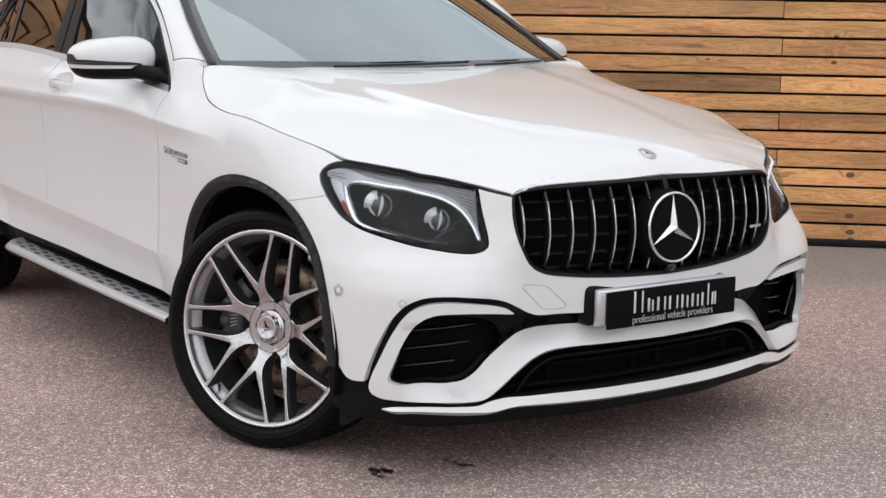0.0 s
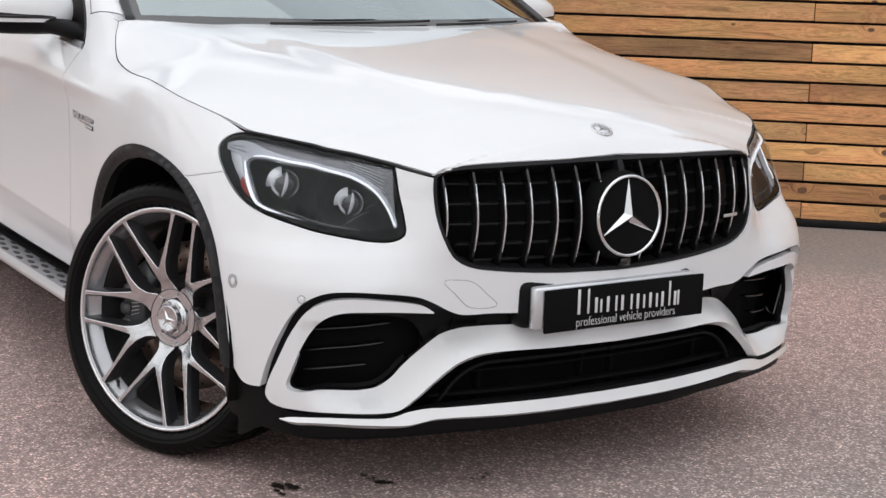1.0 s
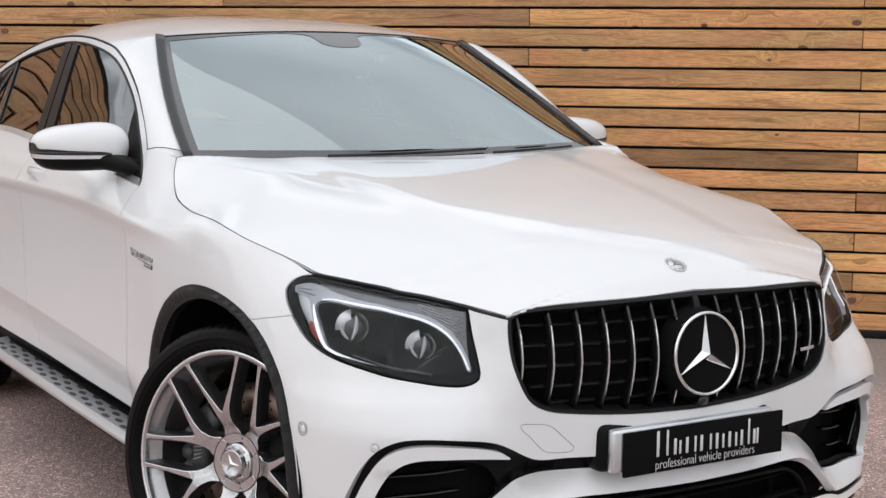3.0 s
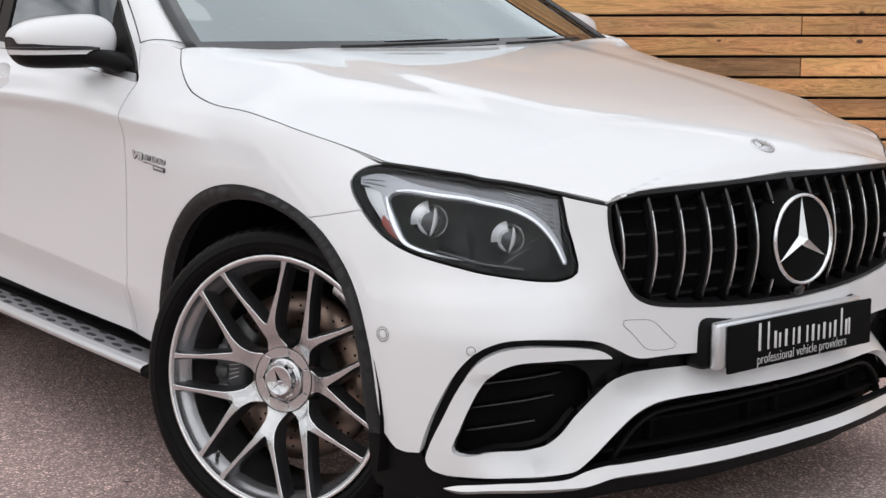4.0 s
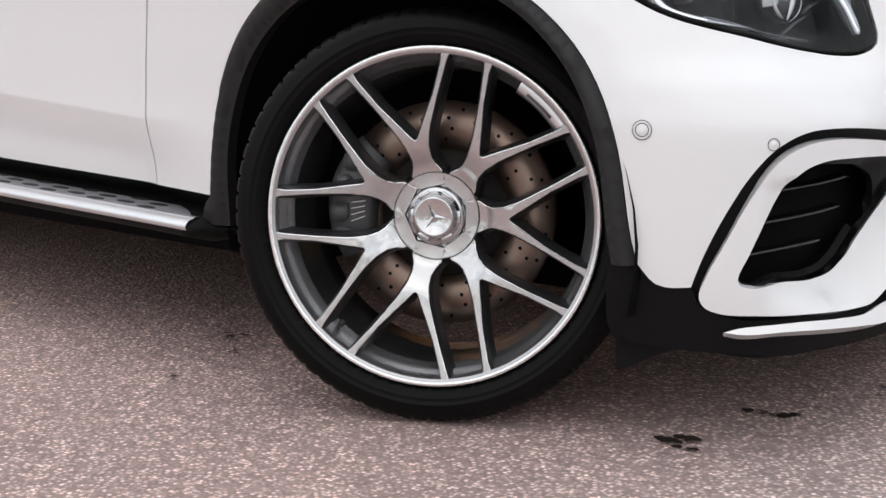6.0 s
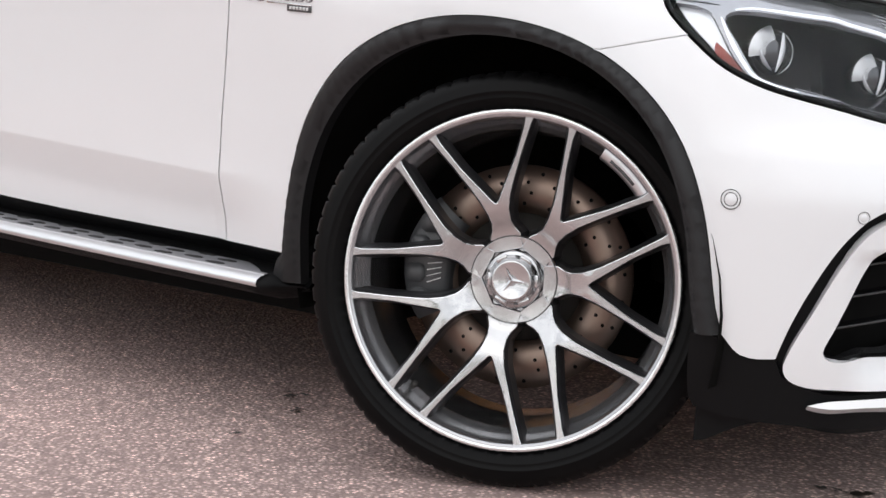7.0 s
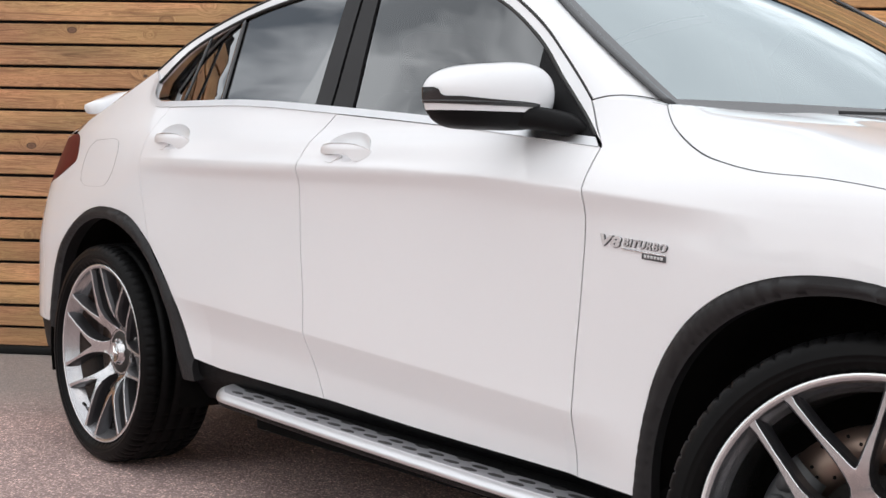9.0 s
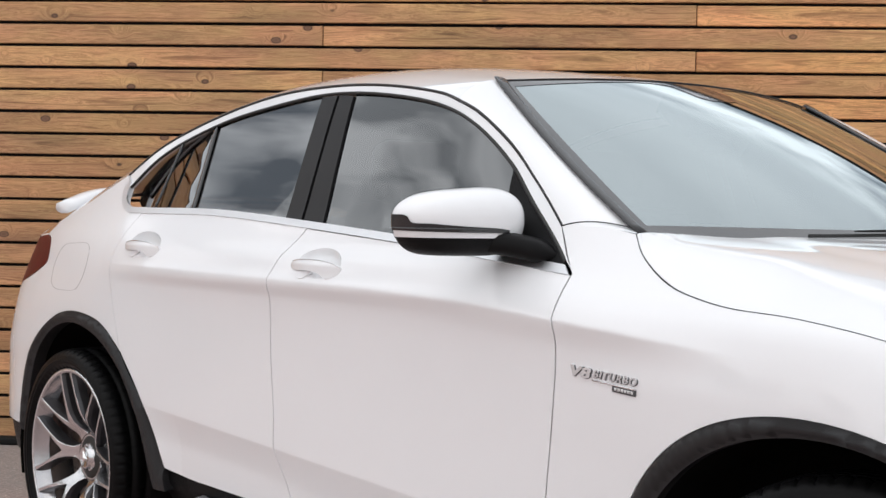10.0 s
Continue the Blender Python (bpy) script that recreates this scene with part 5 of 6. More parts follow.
def spoke_mesh(dish):
    poly = offset_poly(np.array(SPOKE), 0.0034)
    v, f = flat_mesh(poly, (), 0.006)
    r = np.linalg.norm(v, axis=1)
    me = bpy.data.meshes.new("spoke")
    front = [(a, spoke_face(q, dish), b) for (a, b), q in zip(v, r)]
    n0 = len(front)
    verts, faces, mats = list(front), [tuple(t) for t in f], [0] * len(f)
    rings = [(poly, 0.0), (offset_poly(poly, -0.0012), 0.0010), (offset_poly(poly, -0.0058), 0.014), (offset_poly(poly, -0.0095), 0.042)]
    for (p0, y0), (p1, y1), mi in zip(rings, rings[1:], (2, 1, 1)):
        for i in range(len(poly)):
            j, k = (i + 1) % len(poly), len(verts)
            verts += [(p[0], spoke_face(np.linalg.norm(p), dish) + y, p[1]) for p, y in ((p0[i], y0), (p0[j], y0), (p1[j], y1), (p1[i], y1))]
            faces.append((k, k + 1, k + 2, k + 3))
            mats.append(mi)
    me.from_pydata(verts, [], faces)
    bm = bmesh.new()
    bm.from_mesh(me)
    bmesh.ops.recalc_face_normals(bm, faces=bm.faces)
    bm.to_mesh(me)
    bm.free()
    me.materials.append(RIM_FACE)
    me.materials.append(RIM_PAINT)
    me.materials.append(RIM_EDGE)
    for p, m in zip(me.polygons, mats):
        p.material_index, p.use_smooth = m, m == 0
    if sum(p.normal.y for p in me.polygons if p.material_index == 0) > 0:
        me.flip_normals()
    polar_uv(me)
    return me


def star_mesh(name, radius, depth, ring=0.0):
    """Three tapering points with a ridge, in the x-z plane, facing -y."""
    bm = bmesh.new()
    c = bm.verts.new((0, -depth, 0))
    for k in range(3):
        a = math.pi / 2 + k * 2 * math.pi / 3
        tip = bm.verts.new((radius * math.cos(a), 0, radius * math.sin(a)))
        l, r = [bm.verts.new((0.165 * radius * math.cos(a + s * math.pi / 3), 0, 0.165 * radius * math.sin(a + s * math.pi / 3))) for s in (1, -1)]
        bm.faces.new((c, tip, l))
        bm.faces.new((c, r, tip))
    bmesh.ops.recalc_face_normals(bm, faces=bm.faces)
    me = bpy.data.meshes.new(name)
    bm.to_mesh(me)
    bm.free()
    if sum(p.normal.y * p.area for p in me.polygons) > 0:
        me.flip_normals()
    return me


def tyre_rows(n=432):
    prof = [(-0.098, 0.302), (-0.109, 0.3055), (-0.120, 0.312), (-0.128, 0.322), (-0.1290, 0.3235), (-0.1282, 0.325), (-0.1315, 0.333), (-0.1328, 0.3345), (-0.1316, 0.336), (-0.1305, 0.346), (-0.124, 0.358), (-0.113, 0.3660), (-0.098, 0.3702), (-0.078, 0.3715), (-0.076, 0.3650), (-0.068, 0.3650), (-0.066, 0.3720), (-0.030, 0.3722), (-0.028, 0.3650), (-0.018, 0.3650), (-0.016, 0.3725)]
    full = prof + [(-a, r) for a, r in prof[::-1]]
    rows = []
    for a, r in full:
        row = []
        for k in range(n):
            t = 2 * math.pi * k / n
            cut = 0.0070 if (0.077 < abs(a) < 0.118 and k % 6 == 0) else 0.003 if abs(a) < 0.067 and r > 0.37 and k % 12 == 3 else 0
            row.append(((r - cut) * math.cos(t), a, (r - cut) * math.sin(t)))
        rows.append(row)
    return rows


SPOKE_MES, HUB_STAR = {d: spoke_mesh(d) for d in (0.0, 0.030)}, star_mesh("hub_star", 0.031, 0.006)
HOLE_ANG = [(r, t) for r, m in ((0.135, 18), (0.155, 20), (0.174, 22), (0.192, 24)) for t in np.arange(m) * 2 * math.pi / m + r * 40]


def wheel(m, turn, calip, dish=0.0):
    """A seven-arm forked alloy wheel with its brake; the face looks to -y."""
    w = empty("wheel", car)
    w.matrix_basis = m
    tyre = grid("tyre", tyre_rows(), RUBBER, w, "black low-profile tyre", closed=True)
    back = m.inverted()
    for v in tyre.data.vertices:  # the tread lies flat where the car's weight presses it
        p = m @ v.co
        if p.z < 0.0015:
            v.co = back @ Vector((p.x, p.y, 0.0015))
    rim = grid("rim", lathe([(-0.104, 0.3030), (-0.116, 0.3040), (-0.1175, 0.3020), (-0.1165, 0.2915), (-0.112, 0.2890), (-0.090, 0.2850), (-0.088, 0.2790), (-0.074, 0.2770), (-0.070, 0.2690), (-0.066, 0.2685), (-0.060, 0.2700), (0.02, 0.2620), (0.09, 0.2600), (0.105, 0.29)], 96), BARREL, w, "grey alloy rim", closed=True)
    lip = grid("rim_edge", lathe([(-0.1170, 0.3035), (-0.1182, 0.3020), (-0.1180, 0.2972), (-0.1168, 0.2958)], 96), RIM_EDGE, w, closed=True)
    polar_uv(lip.data)
    for k in range(7):
        s = new("spoke", SPOKE_MES[dish])
        s.parent = w
        s.matrix_basis = Matrix.Rotation(-radians(turn + k * 360 / 7), 4, "Y")
    hub_disc = grid("hub_face", lathe([(r_y + dish + 0.0188, r_r) for r_y, r_r in ((-0.0785, 0.0), (-0.0785, 0.046), (-0.0822, 0.058), (-0.0905, 0.0768), (-0.0904, 0.0772), (-0.0886, 0.0788), (-0.0883, 0.0790), (-0.06, 0.0792))], 64), RIM_FACE, w, "brushed hub disc", closed=True)
    polar_uv(hub_disc.data)
    tube("hub_joint", [(0.0789 * math.cos(a), -0.0722 + dish, 0.0789 * math.sin(a)) for a in np.linspace(0, 2 * math.pi, 49)], 0.0013, 0.0013, SEAL, w, n=6)
    cap = grid("centre_cap", lathe([(r_y + dish + 0.0215, r_r) for r_y, r_r in ((-0.078, 0.0560), (-0.086, 0.0540), (-0.092, 0.0525), (-0.0955, 0.050), (-0.0965, 0.0460), (-0.0985, 0.0445), (-0.1005, 0.0420), (-0.104, 0.0385), (-0.113, 0.0365), (-0.116, 0.0340), (-0.1145, 0.0315), (-0.1120, 0.0))], 48), CAP_METAL, w, "polished centre cap", closed=True)
    for k in range(6):
        bm = bmesh.new()
        box(bm, 0.0395, 0.0465, -0.1025, -0.097, -0.0115, 0.0115, 0.002)
        bmesh.ops.translate(bm, verts=bm.verts, vec=(0, dish + 0.0215, 0))
        bmesh.ops.rotate(bm, verts=bm.verts, cent=(0, 0, 0), matrix=Matrix.Rotation(k * math.pi / 3, 3, "Y"))
        part("cap_lug", bm, CAP_METAL, w)
    grid("cap_face", lathe([(-0.0909 + dish, 0.0318), (-0.0915 + dish, 0.0)], 32), BARREL, w, "grey cap face", closed=True)
    st = new("hub_emblem", HUB_STAR)
    HUB_STAR.materials.clear()
    HUB_STAR.materials.append(CHROME)
    st.parent = w
    st.matrix_basis = pose(0, -0.0919 + dish, 0, 0, -25, 0)
    tube("valve", [(-0.176, -0.086, -0.208), (-0.165, -0.100, -0.197)], 0.010, 0.010, IRON, w)
    part("rim_plaque", plaque(), SATIN, w, "small silver plaque on the rim")
    tube("plaque_mark", [(0.2765 * math.cos(a), -0.1047, 0.2765 * math.sin(a)) for a in np.linspace(radians(41), radians(53), 9)], 0.006, 0.002, CALIPER, w, up=(0, 1, 0), n=6)
    disc = grid("brake_disc", lathe([(0.0, 0.09), (-0.004, 0.095), (-0.004, 0.118), (-0.010, 0.120), (-0.010, 0.205), (0.022, 0.205)], 72), DISC, w, "drilled brake disc", closed=True)
    bm = bmesh.new()
    for r, t in HOLE_ANG:
        c = bmesh.ops.create_circle(bm, cap_ends=True, segments=8, radius=0.0036)["verts"]
        bmesh.ops.transform(bm, matrix=Matrix.Translation((r * math.cos(t), -0.0106, r * math.sin(t))) @ Matrix.Rotation(radians(90), 4, "X"), verts=c)
    tagged(part("drill_hole", bm, DARK, w), kind="stuff")
    grid("hub_bell", lathe([(-0.045, 0.0), (-0.045, 0.05), (-0.040, 0.075), (-0.012, 0.088), (-0.004, 0.118), (0.03, 0.12)], 48), IRON, w, closed=True)
    rows = []
    for a in np.linspace(radians(calip - 34), radians(calip + 34), 18):
        k = abs(a - radians(calip)) / radians(34)
        r0, r1, y = 0.122 + 0.010 * k, 0.214 - 0.006 * k, -0.052 + 0.022 * k**3
        sec = [(r0, 0.02), (r0, y + 0.012), (r0 + 0.010, y), (0.160, y - 0.004), (r1 - 0.014, y), (r1, y + 0.014), (r1, 0.03)]
        rows.append([(r * math.cos(a), b, r * math.sin(a)) for r, b in sec])
    grid("caliper", rows, CALIPER, w, "dark grey six-piston brake caliper")
    for da in (-22, -8, 8, 22):
        a = radians(calip + da)
        tube("piston_housing", [(0.186 * math.cos(a), -0.046, 0.186 * math.sin(a)), (0.186 * math.cos(a), -0.061, 0.186 * math.sin(a))], 0.036, 0.036, CALIPER, w)
    for i in range(6):
        a = radians(calip - 9 + i * 4)
        tube("caliper_mark", [((0.138) * math.cos(a), -0.0575, 0.138 * math.sin(a)), ((0.164) * math.cos(a + 0.05), -0.0575, 0.164 * math.sin(a + 0.05))], 0.004, 0.002, LETTER, w)
    return w


def plaque():
    bm = bmesh.new()
    rows = []
    for a in np.linspace(radians(36), radians(57), 12):
        rows.append([bm.verts.new((r * math.cos(a), y, r * math.sin(a))) for r, y in ((0.266, -0.088), (0.267, -0.0990), (0.285, -0.1085), (0.289, -0.106))])
    for p, q in zip(rows, rows[1:]):
        for i in range(3):
            bm.faces.new((p[i], p[i + 1], q[i + 1], q[i]))
    bmesh.ops.recalc_face_normals(bm, faces=bm.faces)
    return bm


STEER, CAMBER = 25.1, 4.4  # the steered wheel leans in at the top
steered = Matrix.Rotation(radians(STEER), 4, "Z")
steered_in = Matrix.Rotation(radians(STEER), 4, "Z") @ Matrix.Rotation(radians(-CAMBER), 4, "X")
hub = Vector((0.0174, -0.9397, 0.3727))
wheel(Matrix.Translation(hub - steered_in @ Vector((0, -0.112, 0))) @ steered_in, 52.2, 172)
REAR = Matrix.Diagonal((0.957, 0.957, 0.957, 1))
wheel(Matrix.Translation((-2.960, -0.843, 0.3590)) @ REAR, 73.7, 10, 0.030)
for m, t in ((Matrix.Translation((-0.045, 0.80, 0.371)) @ steered, 20.0), (Matrix.Translation((-2.955, 0.843, 0.3565)) @ REAR, 10.0)):
    wheel(m @ Matrix.Rotation(math.pi, 4, "Z"), t, 10, 0.030 if t == 10.0 else 0.0)


# ---- front lamps ----
LENS_GREY = mottled("projector_lens", (0.085, 0.088, 0.095), (0.05, 0.052, 0.058), 40, 0.06, metal=0.5, coat=1.0)

LAMP_INNER = mottled("headlamp_inner_plastic", (0.004, 0.004, 0.005), (0.008, 0.008, 0.009), 12, 0.35, spec=0.2)


def lamp():
    l = empty("headlamp", car)
    tagged(l, "clear LED headlamp with white light guides")
    full = outline(LAMP, LAMP_TOP, LAMP_BACK, step=0.012)
    sheet("lamp_cover", offset_poly(full, 0.004), inset(0.0), LAMP_GLASS, l, step=0.03, rim=0)
    sheet("lamp_frame", offset_poly(full, 0.0015), inset(0.003), DARK, l, holes=[offset_poly(full, 0.0075)], step=0.012, rim=0.02)
    sheet("lamp_housing", offset_poly(full, 0.003), inset(0.13), LAMP_INNER, l, step=0.03, rim=0)
    wedge = outline([(0.874, 0.838), (0.769, 0.859), (0.58, 0.8795), (0.426, 0.896), (0.34, 0.902)], [(0.34, 0.902), (0.371, 0.878), (0.517, 0.860), (0.69, 0.840), (0.786, 0.820), (0.842, 0.786), (0.878, 0.712)], [(0.878, 0.712), (0.874, 0.77), (0.874, 0.835)], step=0.012)
    sheet("lamp_bezel", wedge, inset(0.022), LAMP_GREY, l, step=0.015, rim=0.03, label="grey ribbed bezel")
    guide = outline([(0.284, 0.8826), (0.3105, 0.890), (0.347, 0.891), (0.43, 0.8755), (0.52, 0.8625), (0.70, 0.8435), (0.782, 0.8254), (0.8265, 0.801), (0.849, 0.777), (0.8685, 0.740), (0.879, 0.707), (0.8755, 0.700), (0.8690, 0.702)], [(0.8690, 0.702), (0.8545, 0.7405), (0.8335, 0.7715), (0.809, 0.7925), (0.755, 0.8165), (0.66, 0.8355), (0.526, 0.8475), (0.424, 0.856), (0.386, 0.8535), (0.3785, 0.8445), (0.41, 0.8026), (0.444, 0.760), (0.4586, 0.7505), (0.526, 0.7325), (0.613, 0.7165)], [(0.613, 0.7165), (0.526, 0.728), (0.46, 0.7413), (0.437, 0.7525), (0.407, 0.7805), (0.3676, 0.8342), (0.3516, 0.8534), (0.3233, 0.8633), (0.2909, 0.8675)], [(0.2909, 0.8675), (0.284, 0.8826)], step=0.006)
    sheet("light_guide", guide, inset(0.014), GUIDE_SILVER, l, step=0.012, rim=0.012, label="silvery light guide")
    tube("light_strip", on_skin([(0.395, 0.8585), (0.424, 0.8610), (0.526, 0.8525), (0.66, 0.8400), (0.755, 0.8215), (0.809, 0.7985), (0.836, 0.7755), (0.8575, 0.743), (0.8725, 0.705)], 0.0125, 0.01), 0.0105, 0.006, LAMP_WHITE, l, "white daytime light strip", n=8, taper=0.5)
    tube("light_strip", on_skin([(0.372, 0.846), (0.392, 0.815), (0.420, 0.778), (0.446, 0.752), (0.480, 0.739), (0.526, 0.7305)], 0.0125, 0.01), 0.009, 0.006, LAMP_WHITE, l, n=8, taper=0.3)
    for a, b in (((0.292, 0.8775), (0.352, 0.8770)), ((0.292, 0.8725), (0.365, 0.8655))):
        tube("guide_groove", on_skin([a, ((a[0] + b[0]) / 2, (a[1] + b[1]) / 2 + 0.001), b], 0.0132), 0.0022, 0.0022, CALIPER, l, n=6, taper=0.4)
    sheet("lamp_reflector", outline([(0.291, 0.862), (0.322, 0.858), (0.347, 0.849), (0.362, 0.832), (0.400, 0.780), (0.430, 0.752)], [(0.430, 0.752), (0.395, 0.768), (0.350, 0.805), (0.312, 0.838), (0.291, 0.862)], step=0.008), inset(0.028), SATIN, l, step=0.01, rim=0.01)
    sheet("side_reflector", outline([(0.368, 0.806), (0.400, 0.781), (0.428, 0.753)], [(0.428, 0.753), (0.400, 0.764), (0.366, 0.793), (0.368, 0.806)], step=0.008), inset(0.024), AMBER, l, step=0.008, rim=0.006, label="small red side reflector")

    def crescent(name, x0, bulge, width, half, depth, mat, holder, lean=0.0):
        """A curved vane: thick in the middle, pointed at both ends."""
        rows = []
        for t in np.linspace(-1, 1, 17):
            x, w = x0 + bulge * (1 - t * t) + lean * t, width * (1 - t * t) ** 0.8 + 0.0004
            rows.append([(x - w, depth + 0.002, t * half), (x, depth - 0.002, t * half), (x + w, depth + 0.002, t * half)])
        ob = grid(name, rows, mat, l)
        ob.matrix_basis = holder
        return ob

    for c, r in (((0.414, -0.776, 0.788), 0.037), ((0.538, -0.657, 0.751), 0.033)):
        n = Vector((0.82, -0.56, 0.05)).normalized()
        m = Matrix.Translation(c) @ n.to_track_quat("-Y", "Z").to_matrix().to_4x4()
        bez = grid("projector_bezel", lathe([(0.03, r * 1.06), (-0.002, r * 1.05), (-0.005, r * 1.02), (-0.002, r * 0.98), (0.004, r * 0.95)], 32), GLOSS, l, closed=True)
        lens = grid("projector_lens", lathe([(0.004, r * 0.95), (-0.006, r * 0.90), (-0.014, r * 0.70), (-0.019, r * 0.38), (-0.0205, 0.0)], 32), LENS_GREY, l, "clear projector lens", closed=True)
        bez.matrix_basis = lens.matrix_basis = m
        fan = []
        for i, t0 in enumerate(np.linspace(radians(98), radians(190), 31)):
            dy = 0.005 * (i % 2)
            fan.append([(k * r * math.cos(t0), y + dy, k * r * math.sin(t0)) for k, y in ((0.55, -0.020), (0.95, -0.014), (1.20, -0.008))])
        grid("reflector_fan", fan, SATIN, l, "ribbed chrome reflector").matrix_basis = m
        crescent("reflector_vane", 0.06 * r, 0.16 * r, 0.13 * r, 0.86 * r, -0.024, SATIN, m, 0.16 * r)
        crescent("reflector_vane", -0.62 * r, -0.10 * r, 0.10 * r, 0.55 * r, -0.020, SATIN, m @ Matrix.Rotation(radians(-32), 4, "Y"), 0.0)
        ring = tube("projector_ring", [(r * 0.97 * math.cos(a), -0.006, r * 0.97 * math.sin(a)) for a in np.linspace(radians(-75), radians(80), 20)], 0.0025, 0.003, CHROME, l, up=(0, 1, 0), taper=0.3)
        ring.matrix_basis = m
    for k in range(8):
        o = 0.004 + 0.0065 * k
        tube("bezel_rib", on_skin([(0.74 + 0.006 * k, 0.861 - o), (0.80 + 0.004 * k, 0.848 - o * 1.2), (0.860, 0.832 - o * 1.5)], 0.0205), 0.0016, 0.0016, SATIN, l, n=6)
    sheet("lamp_panel", outline([(0.62, 0.835), (0.655, 0.826), (0.675, 0.705), (0.635, 0.708), (0.62, 0.835)], step=0.012), inset(0.11), LAMP_INNER, l, step=0.02, rim=0.02)
    for a, b, w in (((0.735, 0.700), (0.815, 0.732), 0.012), ((0.800, 0.735), (0.840, 0.752), 0.016), ((0.700, 0.697), (0.760, 0.690), 0.009)):
        tube("lamp_support", on_skin([a, ((a[0] + b[0]) / 2, (a[1] + b[1]) / 2 + 0.003), b], 0.055), w, 0.004, LAMP_GREY, l, n=8, taper=0.5)
    tube("lamp_fin", on_skin([(0.52, 0.735), (0.60, 0.7195), (0.70, 0.703), (0.78, 0.691)], 0.03), 0.0015, 0.004, LAMP_GREY, l, n=8)
    return l


mirrored(lamp())
BEAD = on_skin([(0.962, 0.8305), (0.92, 0.8405), (0.874, 0.8535), (0.769, 0.8755), (0.58, 0.8950), (0.426, 0.909), (0.33, 0.915)], 0.0015)
mirrored(tube("lamp_seal", BEAD, 0.006, 0.0065, SEAL, car))

# ---- grille ----
grille = empty("grille", car)
tagged(grille, "black grille with upright chrome bars and a round emblem")
opening = np.concatenate([outline(GRILLE_EDGE, [(1.48, 0.580), (1.48, 0.868)], [(1.48, 0.868), (1.30, 0.866), (1.149, 0.860), (1.02, 0.852), (0.985, 0.842), (0.971, 0.831)], step=0.012)])
sheet("grille_frame", offset_poly(opening, -0.002), inset(0.006), PILLAR, grille, holes=[np.concatenate([offset_poly(opening, 0.008)])], step=0.014, rim=0.05, both=True)
sheet("grille_back", offset_poly(opening, -0.004), inset(0.105), DARK, grille, step=0.05, rim=0, both=True)


def at_y(y):
    """Where the nose plan reaches this distance from the middle."""
    return float(np.interp(-abs(y), PLAN[-140:, 1], PLAN_Q[-140:]))


G_TOP = smooth_line([0, 0.16, 0.33, 0.43, 0.50], [0.858, 0.856, 0.850, 0.845, 0.826])
G_LOW = smooth_line([0, 0.16, 0.33, 0.40, 0.45, 0.485, 0.51], [0.590, 0.595, 0.606, 0.617, 0.640, 0.668, 0.70])
for k in range(-7, 8):
    y = k * 0.0701
    q, s = at_y(y), (1 if y <= 0 else -1)
    hi, lo = float(G_TOP(abs(k) * 0.0675)) + 0.004, float(G_LOW(abs(k) * 0.0675))
    spans = [(hi, lo)] if abs(k) > 1 else [(hi, 0.805), (0.640, lo)] if abs(k) == 1 else [(hi, 0.842)]
    for a, b in spans:
        zs = np.linspace(a, b, 12)
        bow = 0.018 * np.sin(np.pi * (zs - lo) / (hi - lo))
        p = np.array([skin(q, z, 0.020 - w)[0] for z, w in zip(zs, bow)]) * (1, s, 1)
        p[:, 1] = y
        bar = tube("grille_bar", p + (-0.014, 0, 0), 0.009, 0.032, GLOSS, grille, up=(1, 0, 0))
        tube("bar_edge", p, 0.0050, 0.005, CHROME, grille, "chrome bar edge", up=(1, 0, 0), taper=0.7)
for z in (0.805, 0.755, 0.705, 0.655, 0.615):
    q = np.linspace(0.985 if z > 0.66 else 1.03, 1.48, 24)
    p = skin(q, np.full(24, z), 0.062)
    tube("grille_crossbar", np.concatenate([p, p[-2::-1] * (1, -1, 1)]), 0.022, 0.008, PILLAR, grille)
STAR_C = Vector((0.820, 0.0, 0.719))
face_x = Matrix.Translation(STAR_C) @ Matrix.Rotation(radians(90), 4, "Z") @ Matrix.Rotation(radians(-4), 4, "X")
dome = grid("emblem_base", lathe([(0.055, 0.118), (0.020, 0.110), (0.009, 0.104), (0.005, 0.098), (0.004, 0.0)], 64), DARK, grille, closed=True)
dome.matrix_basis = face_x
ringo = grid("emblem_ring", lathe([(0.010, 0.1045), (0.001, 0.1055), (-0.0035, 0.1030), (-0.0035, 0.0995), (0.001, 0.0970), (0.006, 0.0960)], 72), CHROME, grille, "chrome ring of the emblem", closed=True)
ringo.matrix_basis = face_x
sm = star_mesh("emblem_star", 0.0965, 0.016)
sm.materials.append(CHROME)
st = new("emblem_star", sm)
st.parent = grille
tagged(st, "chrome three-pointed emblem")
st.matrix_basis = face_x @ pose(0, 0.004, 0)
tube("grille_camera", [(0.796, 0, 0.603), (0.816, 0, 0.598)], 0.028, 0.024, GLOSS, grille, "small camera below the emblem")
bm = bmesh.new()
box(bm, -0.031, 0.031, -0.0015, 0.0015, -0.0042, 0.0042, 0.001)
bar = part("grille_plaque", bm, SATIN, grille, "small silver plaque on the bars")
bar.matrix_basis = Matrix.Translation((0.779, 0.386, 0.690)) @ Matrix.Rotation(radians(103), 4, "Z")

# dark walls between the middle intake and the outer ones
mirrored(grid("intake_divider", [on_skin([(0.78, 0.255), (0.86, 0.305), (0.93, 0.355), (1.00, 0.405), (1.03, 0.45), (1.03, 0.53)], d) for d in (0.072, 0.10, 0.14)], DARK, car))
